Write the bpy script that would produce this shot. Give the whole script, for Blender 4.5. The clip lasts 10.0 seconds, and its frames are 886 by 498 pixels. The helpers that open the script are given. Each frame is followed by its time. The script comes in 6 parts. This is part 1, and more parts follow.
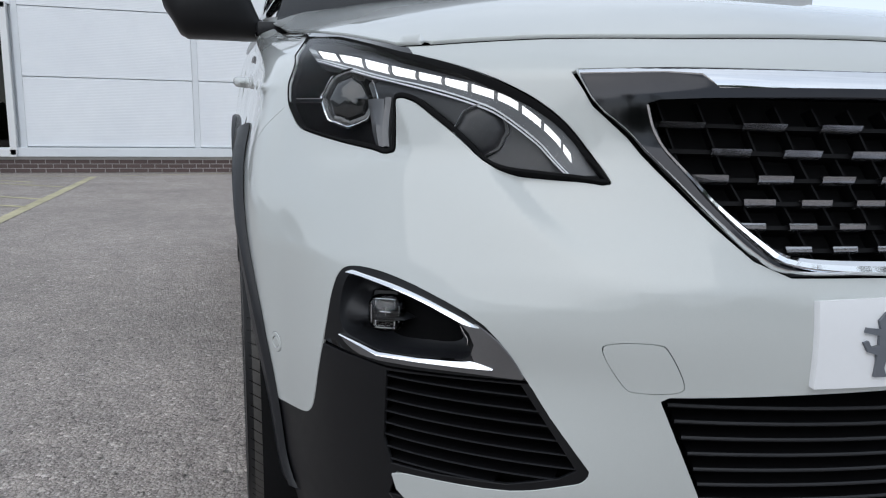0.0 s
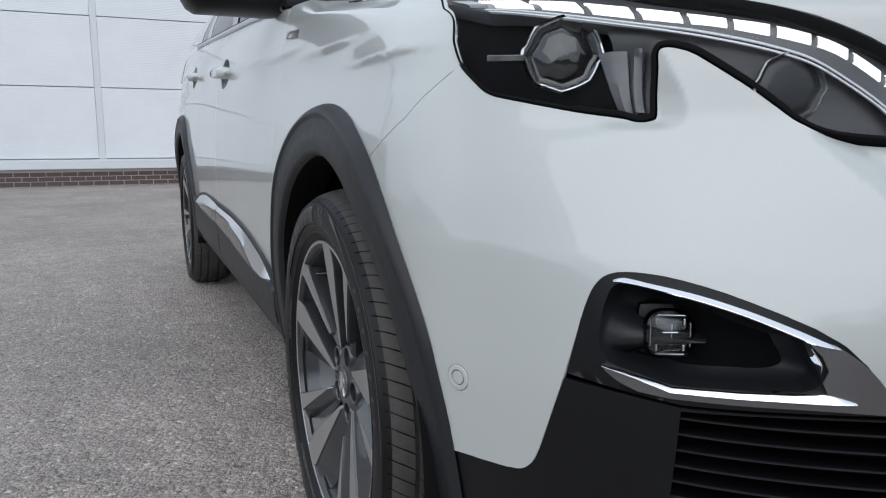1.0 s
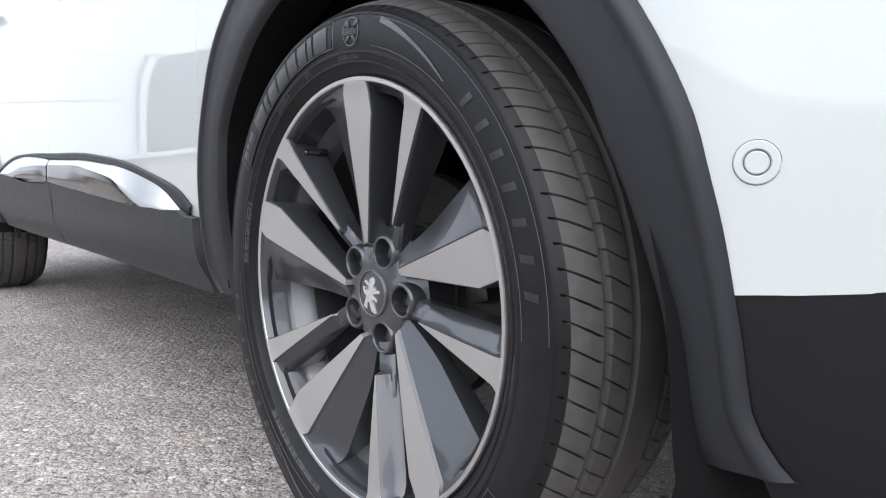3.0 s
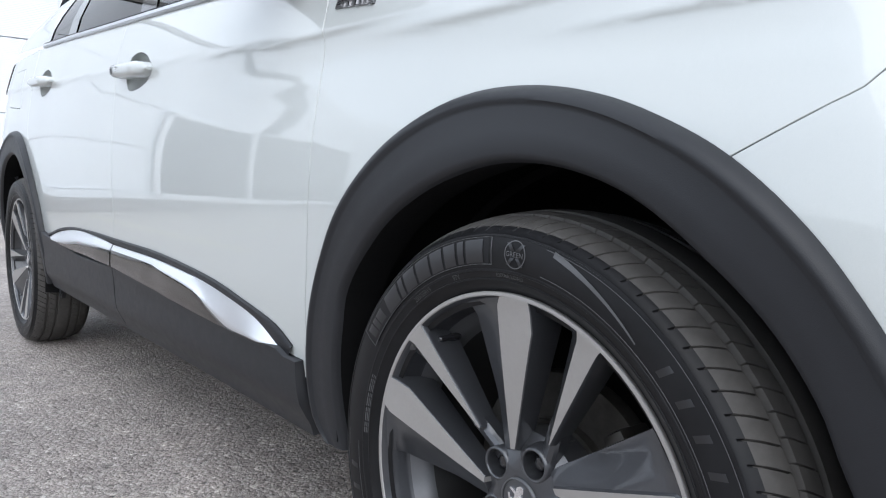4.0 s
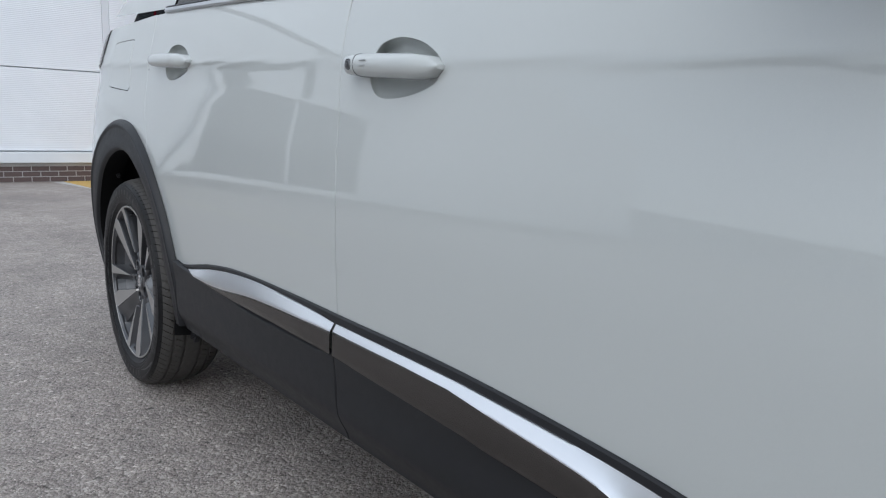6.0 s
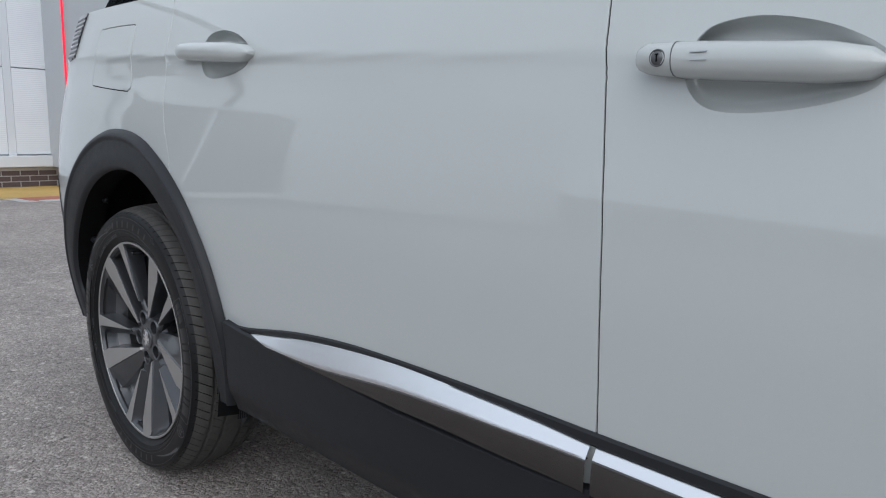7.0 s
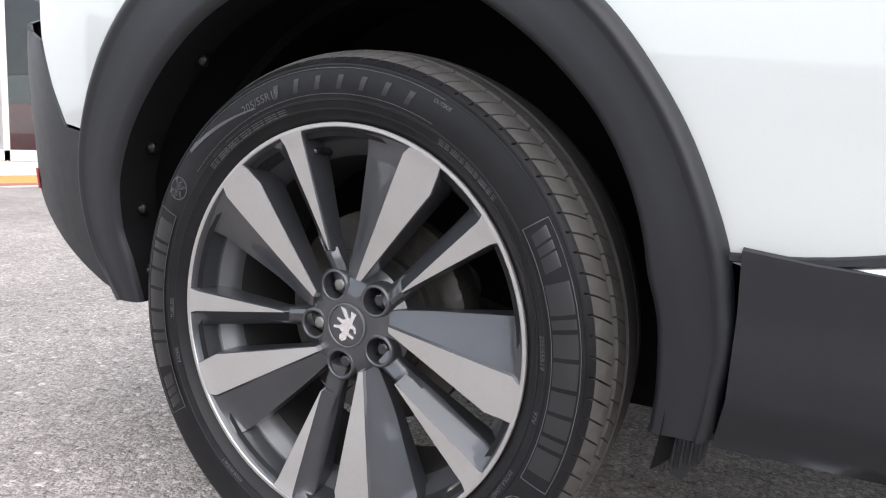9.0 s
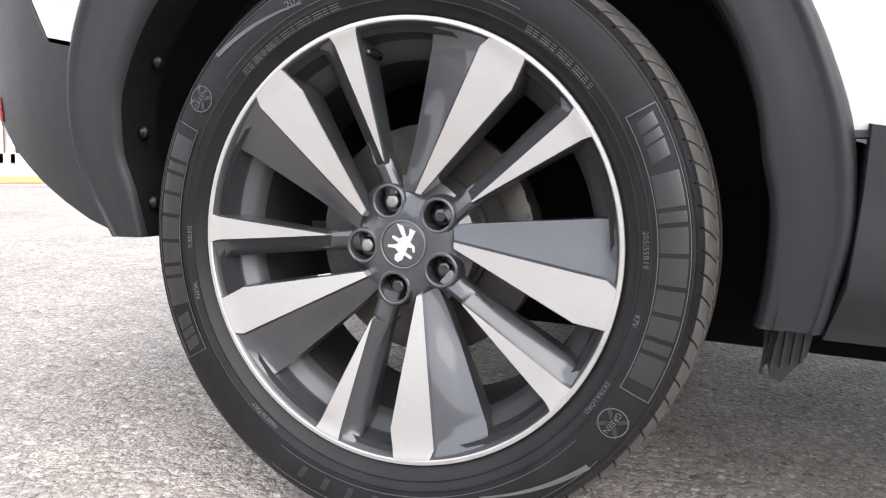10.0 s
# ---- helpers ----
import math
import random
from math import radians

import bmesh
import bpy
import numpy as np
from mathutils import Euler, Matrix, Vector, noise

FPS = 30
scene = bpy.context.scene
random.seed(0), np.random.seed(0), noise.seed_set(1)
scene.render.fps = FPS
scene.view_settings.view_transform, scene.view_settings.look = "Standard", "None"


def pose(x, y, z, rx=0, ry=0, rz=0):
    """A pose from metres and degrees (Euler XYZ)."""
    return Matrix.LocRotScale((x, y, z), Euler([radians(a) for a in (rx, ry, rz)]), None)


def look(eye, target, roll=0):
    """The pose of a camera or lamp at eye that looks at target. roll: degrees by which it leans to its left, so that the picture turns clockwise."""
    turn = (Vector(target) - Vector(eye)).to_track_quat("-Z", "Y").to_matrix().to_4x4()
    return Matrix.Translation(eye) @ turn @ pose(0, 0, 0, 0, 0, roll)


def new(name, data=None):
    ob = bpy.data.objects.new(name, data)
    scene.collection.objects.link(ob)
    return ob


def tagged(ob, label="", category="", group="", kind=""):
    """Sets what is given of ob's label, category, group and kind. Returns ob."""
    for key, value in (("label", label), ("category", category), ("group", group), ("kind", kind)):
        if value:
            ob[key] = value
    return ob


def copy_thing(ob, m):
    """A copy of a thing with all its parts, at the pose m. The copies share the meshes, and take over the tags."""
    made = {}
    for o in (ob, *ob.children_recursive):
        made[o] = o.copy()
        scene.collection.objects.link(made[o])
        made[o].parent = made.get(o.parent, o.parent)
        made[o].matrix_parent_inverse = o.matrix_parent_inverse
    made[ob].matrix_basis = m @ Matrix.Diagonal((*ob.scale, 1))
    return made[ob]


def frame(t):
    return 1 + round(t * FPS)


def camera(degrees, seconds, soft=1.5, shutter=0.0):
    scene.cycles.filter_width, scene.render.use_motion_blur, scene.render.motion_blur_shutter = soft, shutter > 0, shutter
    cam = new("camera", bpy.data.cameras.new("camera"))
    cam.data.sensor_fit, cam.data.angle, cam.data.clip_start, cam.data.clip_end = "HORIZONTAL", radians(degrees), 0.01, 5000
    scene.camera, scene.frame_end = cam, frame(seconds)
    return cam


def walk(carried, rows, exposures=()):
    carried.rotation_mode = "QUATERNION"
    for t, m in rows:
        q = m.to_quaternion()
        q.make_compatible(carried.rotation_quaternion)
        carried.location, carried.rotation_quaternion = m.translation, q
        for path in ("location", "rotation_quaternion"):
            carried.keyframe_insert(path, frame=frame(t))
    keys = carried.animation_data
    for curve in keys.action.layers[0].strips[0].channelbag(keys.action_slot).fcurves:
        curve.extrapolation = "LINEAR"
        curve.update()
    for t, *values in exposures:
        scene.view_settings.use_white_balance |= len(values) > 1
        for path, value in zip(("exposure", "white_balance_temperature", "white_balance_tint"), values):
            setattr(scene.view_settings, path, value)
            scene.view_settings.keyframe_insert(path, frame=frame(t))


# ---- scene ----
from mathutils import geometry

cam = camera(63.6, 10.0, soft=1.15)
PATH = [
    (0, (-0.914, -1.482, 0.799), (-0.359, 0.411, 0.47), 0.8),
    (0.5, (-1.04, -1.327, 0.787), (-0.368, 0.53, 0.469), 0.5),
    (1, (-1.187, -1.137, 0.752), (-0.386, 0.67, 0.447), 0.0),
    (1.5, (-1.264, -0.952, 0.656), (-0.328, 0.792, 0.368), -0.3),
    (2, (-1.302, -0.818, 0.535), (-0.231, 0.85, 0.271), -0.3),
    (2.2, (-1.309, -0.774, 0.502), (-0.191, 0.864, 0.243), -0.4),
    (3.3, (-1.35, -0.657, 0.484), (-0.054, 0.853, 0.273), 0.1),
    (3.5, (-1.373, -0.64, 0.542), (-0.079, 0.871, 0.328), 0.1),
    (4, (-1.438, -0.545, 0.707), (-0.164, 0.985, 0.512), 1.0),
    (4.5, (-1.469, -0.343, 0.803), (-0.227, 1.213, 0.609), 1.2),
    (5, (-1.478, -0.13, 0.831), (-0.271, 1.444, 0.577), 1.6),
    (5.5, (-1.5, 0.123, 0.866), (-0.31, 1.697, 0.541), 1.3),
    (5.7, (-1.51, 0.223, 0.861), (-0.315, 1.793, 0.537), 1.5),
    (6.8, (-1.585, 0.931, 0.889), (-0.21, 2.344, 0.552), 1.1),
    (7, (-1.609, 1.065, 0.891), (-0.198, 2.443, 0.561), 1.3),
    (7.5, (-1.63, 1.406, 0.905), (-0.129, 2.686, 0.577), 1.6),
    (8, (-1.645, 1.741, 0.83), (-0.044, 2.894, 0.505), 1.8),
    (8.5, (-1.639, 2.089, 0.7), (0.064, 3.092, 0.399), 2.4),
    (9, (-1.597, 2.329, 0.569), (0.16, 3.246, 0.295), 2.4),
    (9.5, (-1.605, 2.447, 0.495), (0.209, 3.249, 0.235), 2.5),
    (10, (-1.627, 2.52, 0.437), (0.243, 3.191, 0.206), 2.6),
]
EXPOSURES = [(0, -0.12, 6250, 9), (0.5, -0.17, 6250, 9), (1, -0.07, 6250, 9), (1.5, 0.07, 6250, 9), (2, 0.5, 6300, 10), (2.2, 0.7, 6300, 10), (3.3, 1.08, 6400, 12), (3.5, 1.06, 6400, 12), (4, 0.70, 6200, 10), (4.5, 0.43, 6150, 10), (5, 0.23, 6150, 10), (5.5, 0.08, 6200, 9), (7, -0.1, 6200, 9), (7.5, -0.12, 6200, 9), (8, -0.1, 6200, 9), (8.5, 0.45, 6250, 10), (9, 1.2, 6600, 13), (9.5, 1.58, 6800, 13), (10, 1.74, 6800, 13)]
walk(cam, [(t, look(eye, target, roll)) for t, eye, target, roll in PATH], EXPOSURES)

# ---------------------------------------------------------------- light
world = bpy.data.worlds.new("sky")
scene.world = world
world.use_nodes = True
wt = world.node_tree
sky = wt.nodes.new("ShaderNodeTexSky")
sky.sky_type, sky.sun_disc = "NISHITA", False
sky.sun_elevation, sky.sun_rotation = radians(42), radians(221)
cloud = wt.nodes.new("ShaderNodeMix")
cloud.data_type = "RGBA"
vec = wt.nodes.new("ShaderNodeTexCoord")
puff = wt.nodes.new("ShaderNodeTexNoise")
puff.inputs["Scale"].default_value, puff.inputs["Detail"].default_value = 2.2, 5
wt.links.new(vec.outputs["Generated"], puff.inputs["Vector"])
deck = wt.nodes.new("ShaderNodeValToRGB")
deck.color_ramp.elements[0].position, deck.color_ramp.elements[1].position = 0.35, 0.65
deck.color_ramp.elements[0].color, deck.color_ramp.elements[1].color = (0.62, 0.62, 0.62, 1), (0.9, 0.9, 0.9, 1)
wt.links.new(puff.outputs[0], deck.inputs[0])
wt.links.new(deck.outputs[0], cloud.inputs[0])
wt.links.new(sky.outputs[0], cloud.inputs[6])
cloud.inputs[7].default_value = (6.6, 7.0, 7.5, 1)
wt.links.new(cloud.outputs[2], wt.nodes["Background"].inputs[0])
wt.nodes["Background"].inputs[1].default_value = 0.155

sun = new("sun", bpy.data.lights.new("sun", "SUN"))
sun.data.energy, sun.data.angle, sun.data.color = 1.15, radians(70), (1.0, 0.97, 0.93)
sun.matrix_world = look((-6.2, -7.2, 8.5), (0, 0, 0))


# ---------------------------------------------------------------- materials
def shader(name):
    m = bpy.data.materials.new(name)
    m.use_nodes = True
    t = m.node_tree
    return m, t, t.nodes["Principled BSDF"]


def link(t, a, b):
    t.links.new(a, b)


def coords(t, scale=1.0):
    c = t.nodes.new("ShaderNodeTexCoord")
    mp = t.nodes.new("ShaderNodeMapping")
    mp.inputs["Scale"].default_value = (scale,) * 3 if not isinstance(scale, tuple) else scale
    link(t, c.outputs["Object"], mp.inputs[0])
    return mp.outputs[0]


def noise_tex(t, vec, scale, detail=4, rough=0.6):
    n = t.nodes.new("ShaderNodeTexNoise")
    n.inputs["Scale"].default_value, n.inputs["Detail"].default_value, n.inputs["Roughness"].default_value = scale, detail, rough
    link(t, vec, n.inputs["Vector"])
    return n.outputs[0]


def ramp(t, fac, stops):
    r = t.nodes.new("ShaderNodeValToRGB")
    r.color_ramp.elements[0].position, r.color_ramp.elements[1].position = stops[0][0], stops[-1][0]
    for i, (p, c) in enumerate(stops):
        e = r.color_ramp.elements[i] if i in (0,) else (r.color_ramp.elements[-1] if i == len(stops) - 1 else r.color_ramp.elements.new(p))
        e.color = (*c, 1) if isinstance(c, tuple) else (c, c, c, 1)
    link(t, fac, r.inputs[0])
    return r.outputs[0]


def bump(t, b, height, strength=0.3, dist=0.001):
    n = t.nodes.new("ShaderNodeBump")
    n.inputs["Strength"].default_value, n.inputs["Distance"].default_value = strength, dist
    link(t, height, n.inputs["Height"])
    link(t, n.outputs[0], b.inputs["Normal"])


def plain(name, color, rough=0.5, metal=0.0, coat=0.0, grain=0.0, scale=60.0, relief=0.0, spec=0.5):
    """A surface with a little variation of tone, gloss and relief."""
    m, t, b = shader(name)
    b.inputs["Metallic"].default_value, b.inputs["Coat Weight"].default_value = metal, coat
    b.inputs["Coat Roughness"].default_value = 0.03
    b.inputs["Specular IOR Level"].default_value = spec
    v = coords(t)
    n = noise_tex(t, v, scale)
    big = noise_tex(t, v, scale * 0.06, 2)
    lo = tuple(c * (1 - grain) for c in color)
    hi = tuple(min(1, c * (1 + grain)) for c in color)
    mx = t.nodes.new("ShaderNodeMath")
    mx.operation = "MULTIPLY_ADD"
    mx.inputs[1].default_value, mx.inputs[2].default_value = 0.5, 0.0
    link(t, n, mx.inputs[0])
    ad = t.nodes.new("ShaderNodeMath")
    ad.operation = "MULTIPLY_ADD"
    ad.inputs[1].default_value = 0.5
    link(t, big, ad.inputs[0])
    link(t, mx.outputs[0], ad.inputs[2])
    link(t, ramp(t, ad.outputs[0], [(0.3, lo), (0.7, hi)]), b.inputs["Base Color"])
    link(t, ramp(t, ad.outputs[0], [(0.3, max(0.0, rough * 0.88)), (0.7, min(1.0, rough * 1.12))]), b.inputs["Roughness"])
    if relief:
        bump(t, b, n, 0.4, relief)
    return m


def see_through(name, tint, gloss=1.45):
    """A thin pane: clear or tinted, with Fresnel gloss."""
    m = bpy.data.materials.new(name)
    m.use_nodes = True
    t = m.node_tree
    t.nodes.remove(t.nodes["Principled BSDF"])
    out = t.nodes["Material Output"]
    a, g, f, mix = (t.nodes.new(n) for n in ("ShaderNodeBsdfTransparent", "ShaderNodeBsdfGlossy", "ShaderNodeFresnel", "ShaderNodeMixShader"))
    a.inputs[0].default_value = (*tint, 1)
    g.inputs["Roughness"].default_value = 0.01
    f.inputs[0].default_value = gloss
    link(t, f.outputs[0], mix.inputs[0])
    link(t, a.outputs[0], mix.inputs[1])
    link(t, g.outputs[0], mix.inputs[2])
    link(t, mix.outputs[0], out.inputs[0])
    return m


def emit(name, color, strength):
    m, t, b = shader(name)
    b.inputs["Base Color"].default_value = (*color, 1)
    b.inputs["Emission Color"].default_value = (*color, 1)
    b.inputs["Emission Strength"].default_value = strength
    return m


def paint_material():
    m, t, b = shader("pearl_white_paint")
    v = coords(t)
    flake = noise_tex(t, v, 2200, 1)
    patch = noise_tex(t, v, 3.0, 3)
    link(t, ramp(t, flake, [(0.3, (0.445, 0.467, 0.458)), (0.7, (0.502, 0.523, 0.514))]), b.inputs["Base Color"])
    link(t, ramp(t, patch, [(0.3, 0.34), (0.7, 0.40)]), b.inputs["Roughness"])
    b.inputs["Coat Weight"].default_value = 1.0
    b.inputs["Coat Roughness"].default_value = 0.018
    b.inputs["Coat IOR"].default_value = 1.55
    return m


def tarmac_material():
    """Worn chippings of mixed size in a dark binder, with broad stains and scuffed patches."""
    m, t, b = shader("worn_tarmac")
    v = coords(t)

    def cells(scale, rand=1.0):
        n = t.nodes.new("ShaderNodeTexVoronoi")
        n.inputs["Scale"].default_value, n.inputs["Randomness"].default_value = scale, rand
        link(t, warp(scale), n.inputs["Vector"])
        sp = t.nodes.new("ShaderNodeSeparateColor")
        link(t, n.outputs["Color"], sp.inputs[0])
        return sp.outputs[0], sp.outputs[1], n.outputs["Distance"]

    def warp(scale):
        n = t.nodes.new("ShaderNodeTexNoise")
        n.inputs["Scale"].default_value, n.inputs["Detail"].default_value = scale * 1.3, 1
        link(t, v, n.inputs["Vector"])
        a = t.nodes.new("ShaderNodeVectorMath")
        a.operation = "MULTIPLY_ADD"
        a.inputs[1].default_value = (0.9 / scale,) * 3
        link(t, n.outputs["Color"], a.inputs[0])
        link(t, v, a.inputs[2])
        return a.outputs[0]

    def mix(a, c, f=1.0, how="MULTIPLY"):
        n = t.nodes.new("ShaderNodeMix")
        n.data_type, n.blend_type = "RGBA", how
        if isinstance(f, float):
            n.inputs[0].default_value = f
        else:
            link(t, f, n.inputs[0])
        link(t, a, n.inputs[6])
        link(t, c, n.inputs[7])
        return n.outputs[2]
    tone_a, pick_a, dist_a = cells(80)
    tone_b, pick_b, dist_b = cells(190)
    stops = [(0.0, (0.25, 0.225, 0.207)), (0.30, (0.335, 0.302, 0.279)), (0.62, (0.402, 0.364, 0.338)), (0.92, (0.465, 0.427, 0.398)), (1.0, (0.64, 0.605, 0.57))]
    big = mix(ramp(t, tone_a, stops), ramp(t, dist_a, [(0.40, 1.0), (0.85, 0.55)]))
    small = mix(ramp(t, tone_b, stops), ramp(t, dist_b, [(0.35, 1.0), (0.90, 0.55)]))
    mixed = mix(big, small, ramp(t, pick_a, [(0.42, 0.0), (0.48, 1.0)]), "MIX")
    pits = ramp(t, noise_tex(t, v, 34, 3), [(0.31, 0.40), (0.38, 1.0)])
    stain = ramp(t, noise_tex(t, v, 0.9, 6), [(0.3, 0.80), (0.7, 1.18)])
    scuff = ramp(t, noise_tex(t, v, 7.5, 6, 0.75), [(0.3, (0.80, 0.79, 0.79)), (0.7, (1.20, 1.17, 1.15))])
    link(t, mix(mix(mix(mixed, pits), stain), scuff), b.inputs["Base Color"])
    b.inputs["Roughness"].default_value = 0.72
    hh = t.nodes.new("ShaderNodeMath")
    hh.operation = "MULTIPLY_ADD"
    hh.inputs[1].default_value, hh.inputs[2].default_value = -1.0, 1.0
    link(t, dist_a, hh.inputs[0])
    h2 = t.nodes.new("ShaderNodeMath")
    h2.operation = "MULTIPLY_ADD"
    h2.inputs[1].default_value = -0.55
    link(t, dist_b, h2.inputs[0])
    link(t, hh.outputs[0], h2.inputs[2])
    h3 = t.nodes.new("ShaderNodeMath")
    h3.operation = "MULTIPLY_ADD"
    h3.inputs[1].default_value = 0.8
    link(t, pits, h3.inputs[0])
    link(t, h2.outputs[0], h3.inputs[2])
    bump(t, b, h3.outputs[0], 0.85, 0.007)
    return m


def cladding_material():
    """Off-white steel sheet with a fine horizontal micro-rib."""
    m, t, b = shader("white_ribbed_sheet")
    v = coords(t)
    w = t.nodes.new("ShaderNodeTexWave")
    w.wave_type, w.bands_direction = "BANDS", "Z"
    w.inputs["Scale"].default_value = 12.5
    w.inputs["Distortion"].default_value = 0.0
    link(t, v, w.inputs["Vector"])
    link(t, ramp(t, noise_tex(t, v, 1.3, 4), [(0.3, (0.74, 0.77, 0.81)), (0.7, (0.80, 0.83, 0.86))]), b.inputs["Base Color"])
    b.inputs["Roughness"].default_value = 0.4
    bump(t, b, w.outputs[0], 0.3, 0.006)
    return m


PAINT = paint_material()
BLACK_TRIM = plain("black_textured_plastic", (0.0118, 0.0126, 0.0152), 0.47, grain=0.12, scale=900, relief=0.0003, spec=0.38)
GLOSS_BLACK = plain("gloss_black_plastic", (0.012, 0.012, 0.014), 0.08, coat=0.6, grain=0.1)
LINER = plain("black_liner_felt", (0.005, 0.005, 0.0055), 0.9, spec=0.15, grain=0.3, scale=200, relief=0.001)
# near black that stands for the shade in gaps and cavities
SHADOW_GAP = plain("cavity_shade_black", (0.004, 0.004, 0.0045), 0.9, spec=0.1)
CHROME = plain("chrome", (0.90, 0.91, 0.93), 0.05, metal=1.0, grain=0.03)
DARK_CHROME = plain("smoked_chrome", (0.10, 0.10, 0.105), 0.06, metal=1.0, grain=0.05)
SATIN_ALU = plain("satin_aluminium", (0.55, 0.56, 0.58), 0.3, metal=1.0, grain=0.05)
RUBBER = plain("tyre_rubber", (0.0080, 0.0080, 0.0090), 0.42, grain=0.55, scale=26, relief=0.0004, spec=0.22)
RUBBER_WORN = plain("tread_rubber", (0.062, 0.058, 0.054), 0.75, grain=0.35, scale=70, relief=0.0008)
RUBBER_MARK = plain("moulded_marking", (0.013, 0.013, 0.0145), 0.34, grain=0.3, scale=30)
RUBBER_PALE = plain("scuffed_rubber", (0.072, 0.073, 0.076), 0.42, grain=0.45, scale=14, relief=0.0003)
ALLOY_CUT = plain("machined_alloy", (0.43, 0.42, 0.41), 0.38, metal=0.75, grain=0.05, scale=200)
ALLOY_DARK = plain("graphite_alloy", (0.052, 0.054, 0.060), 0.34, metal=0.5, coat=0.7, grain=0.08, scale=300)
BRAKE = plain("dull_brake_iron", (0.085, 0.080, 0.074), 0.5, metal=0.8, grain=0.3, scale=90, relief=0.0006)
# near black puts the shade deep inside the wheel into the barrel's colour
BARREL_DEEP = plain("barrel_shade_black", (0.012, 0.012, 0.0125), 0.6, grain=0.3, scale=60)
STEEL = plain("worn_brake_steel", (0.30, 0.29, 0.28), 0.4, metal=1.0, grain=0.2, scale=120)
LAMP_GREY = plain("lamp_housing_grey", (0.028, 0.029, 0.032), 0.35, grain=0.04, scale=8)
LAMP_SILVER = plain("lamp_silvered_band", (0.10, 0.103, 0.11), 0.3, metal=0.3, grain=0.05, scale=8)
LAMP_SILVER_DARK = plain("lamp_dull_silver", (0.12, 0.122, 0.128), 0.32, metal=0.4, grain=0.04, scale=8)
PROJECTOR = plain("dark_projector_glass", (0.014, 0.015, 0.015), 0.05, coat=1.0, grain=0.7, scale=45)
GUIDE_WHITE = plain("pale_light_guide", (0.72, 0.74, 0.76), 0.25, grain=0.02)
SMOKED_SATIN = plain("smoked_satin_trim", (0.17, 0.168, 0.172), 0.36, metal=0.75, grain=0.06, scale=300)
LAMP_BLACK = plain("lamp_housing_black", (0.004, 0.004, 0.005), 0.30, grain=0.05, scale=8, spec=0.12)
# darker than the other black plastics, to hold the shade between slats and bars
SLAT_BLACK = plain("slat_shade_black", (0.0032, 0.0032, 0.0038), 0.55, grain=0.1, spec=0.12)
LED = emit("daytime_led", (1.0, 0.99, 0.98), 1.2)
LENS = see_through("clear_lens", (0.95, 0.955, 0.96), 1.12)
FOG_LENS = see_through("fog_lens", (0.85, 0.87, 0.88), 1.6)
GLASS_TINT = see_through("privacy_glass", (0.05, 0.055, 0.06), 1.5)
GLASS_LIGHT = see_through("light_glass", (0.35, 0.40, 0.40), 1.5)
PLATE = plain("white_plate", (0.75, 0.76, 0.78), 0.25, grain=0.02)
PLATE_INK = plain("plate_grey_ink", (0.12, 0.13, 0.15), 0.4)
TARMAC = tarmac_material()
SHEET = cladding_material()
SHEET_TRIM = plain("white_sheet_flashing", (0.68, 0.71, 0.74), 0.4, grain=0.04, scale=4)
GREY_PANEL = plain("grey_portal_panel", (0.42, 0.44, 0.46), 0.35, grain=0.05, scale=5)
RED_STRIP = emit("red_light_strip", (0.85, 0.01, 0.04), 0.9)
FRAME_WHITE = plain("white_window_frame", (0.72, 0.73, 0.74), 0.35, grain=0.03)
BRICK = plain("brown_brick", (0.105, 0.075, 0.07), 0.85, grain=0.35, scale=40, relief=0.003)
MORTAR = plain("grey_mortar", (0.46, 0.44, 0.43), 0.9, grain=0.15, scale=80, relief=0.002)
YELLOW_PAINT = plain("worn_yellow_marking", (0.42, 0.385, 0.25), 0.8, grain=0.4, scale=30, relief=0.002)
WHITE_PAINT = plain("worn_white_marking", (0.48, 0.47, 0.46), 0.8, grain=0.25, scale=30, relief=0.002)
YELLOW_PAVE = plain("ochre_paving", (0.50, 0.33, 0.10), 0.8, grain=0.2, scale=20, relief=0.002)
RED_PAVE = plain("terracotta_paving", (0.38, 0.14, 0.10), 0.8, grain=0.2, scale=20, relief=0.002)
BARK = plain("dark_bark", (0.05, 0.045, 0.04), 0.9, grain=0.3, scale=10)
FAR_WALL = plain("grey_far_cladding", (0.28, 0.285, 0.29), 0.6, grain=0.15, scale=0.6)
RED_CAR = plain("dark_red_paint", (0.20, 0.012, 0.015), 0.25, coat=0.8)
BLUE_CAR = plain("dark_grey_paint", (0.05, 0.055, 0.06), 0.25, coat=0.8)
TEAL = plain("teal_notice", (0.02, 0.12, 0.15), 0.5)
GRILLE_DARK = plain("dark_grille_chrome", (0.045, 0.045, 0.048), 0.08, metal=1.0, grain=0.05)
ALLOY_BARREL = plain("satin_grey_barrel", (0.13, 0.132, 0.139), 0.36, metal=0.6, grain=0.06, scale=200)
# smoked metal, its brownish tone also darkened for the ground's reflection
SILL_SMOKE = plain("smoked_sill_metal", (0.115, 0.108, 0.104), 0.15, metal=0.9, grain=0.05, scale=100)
SHOP_GLASS = see_through("shop_glass", (0.80, 0.83, 0.83), 1.45)
HEDGE = plain("dark_evergreen", (0.030, 0.038, 0.026), 0.8, grain=0.5, scale=4, relief=0.05, spec=0.2)
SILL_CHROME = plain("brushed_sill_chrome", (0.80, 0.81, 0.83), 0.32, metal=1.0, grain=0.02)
BUMPER_BLACK = plain("deep_black_plastic", (0.0048, 0.005, 0.0062), 0.38, grain=0.12, scale=900, relief=0.0002, spec=0.30)
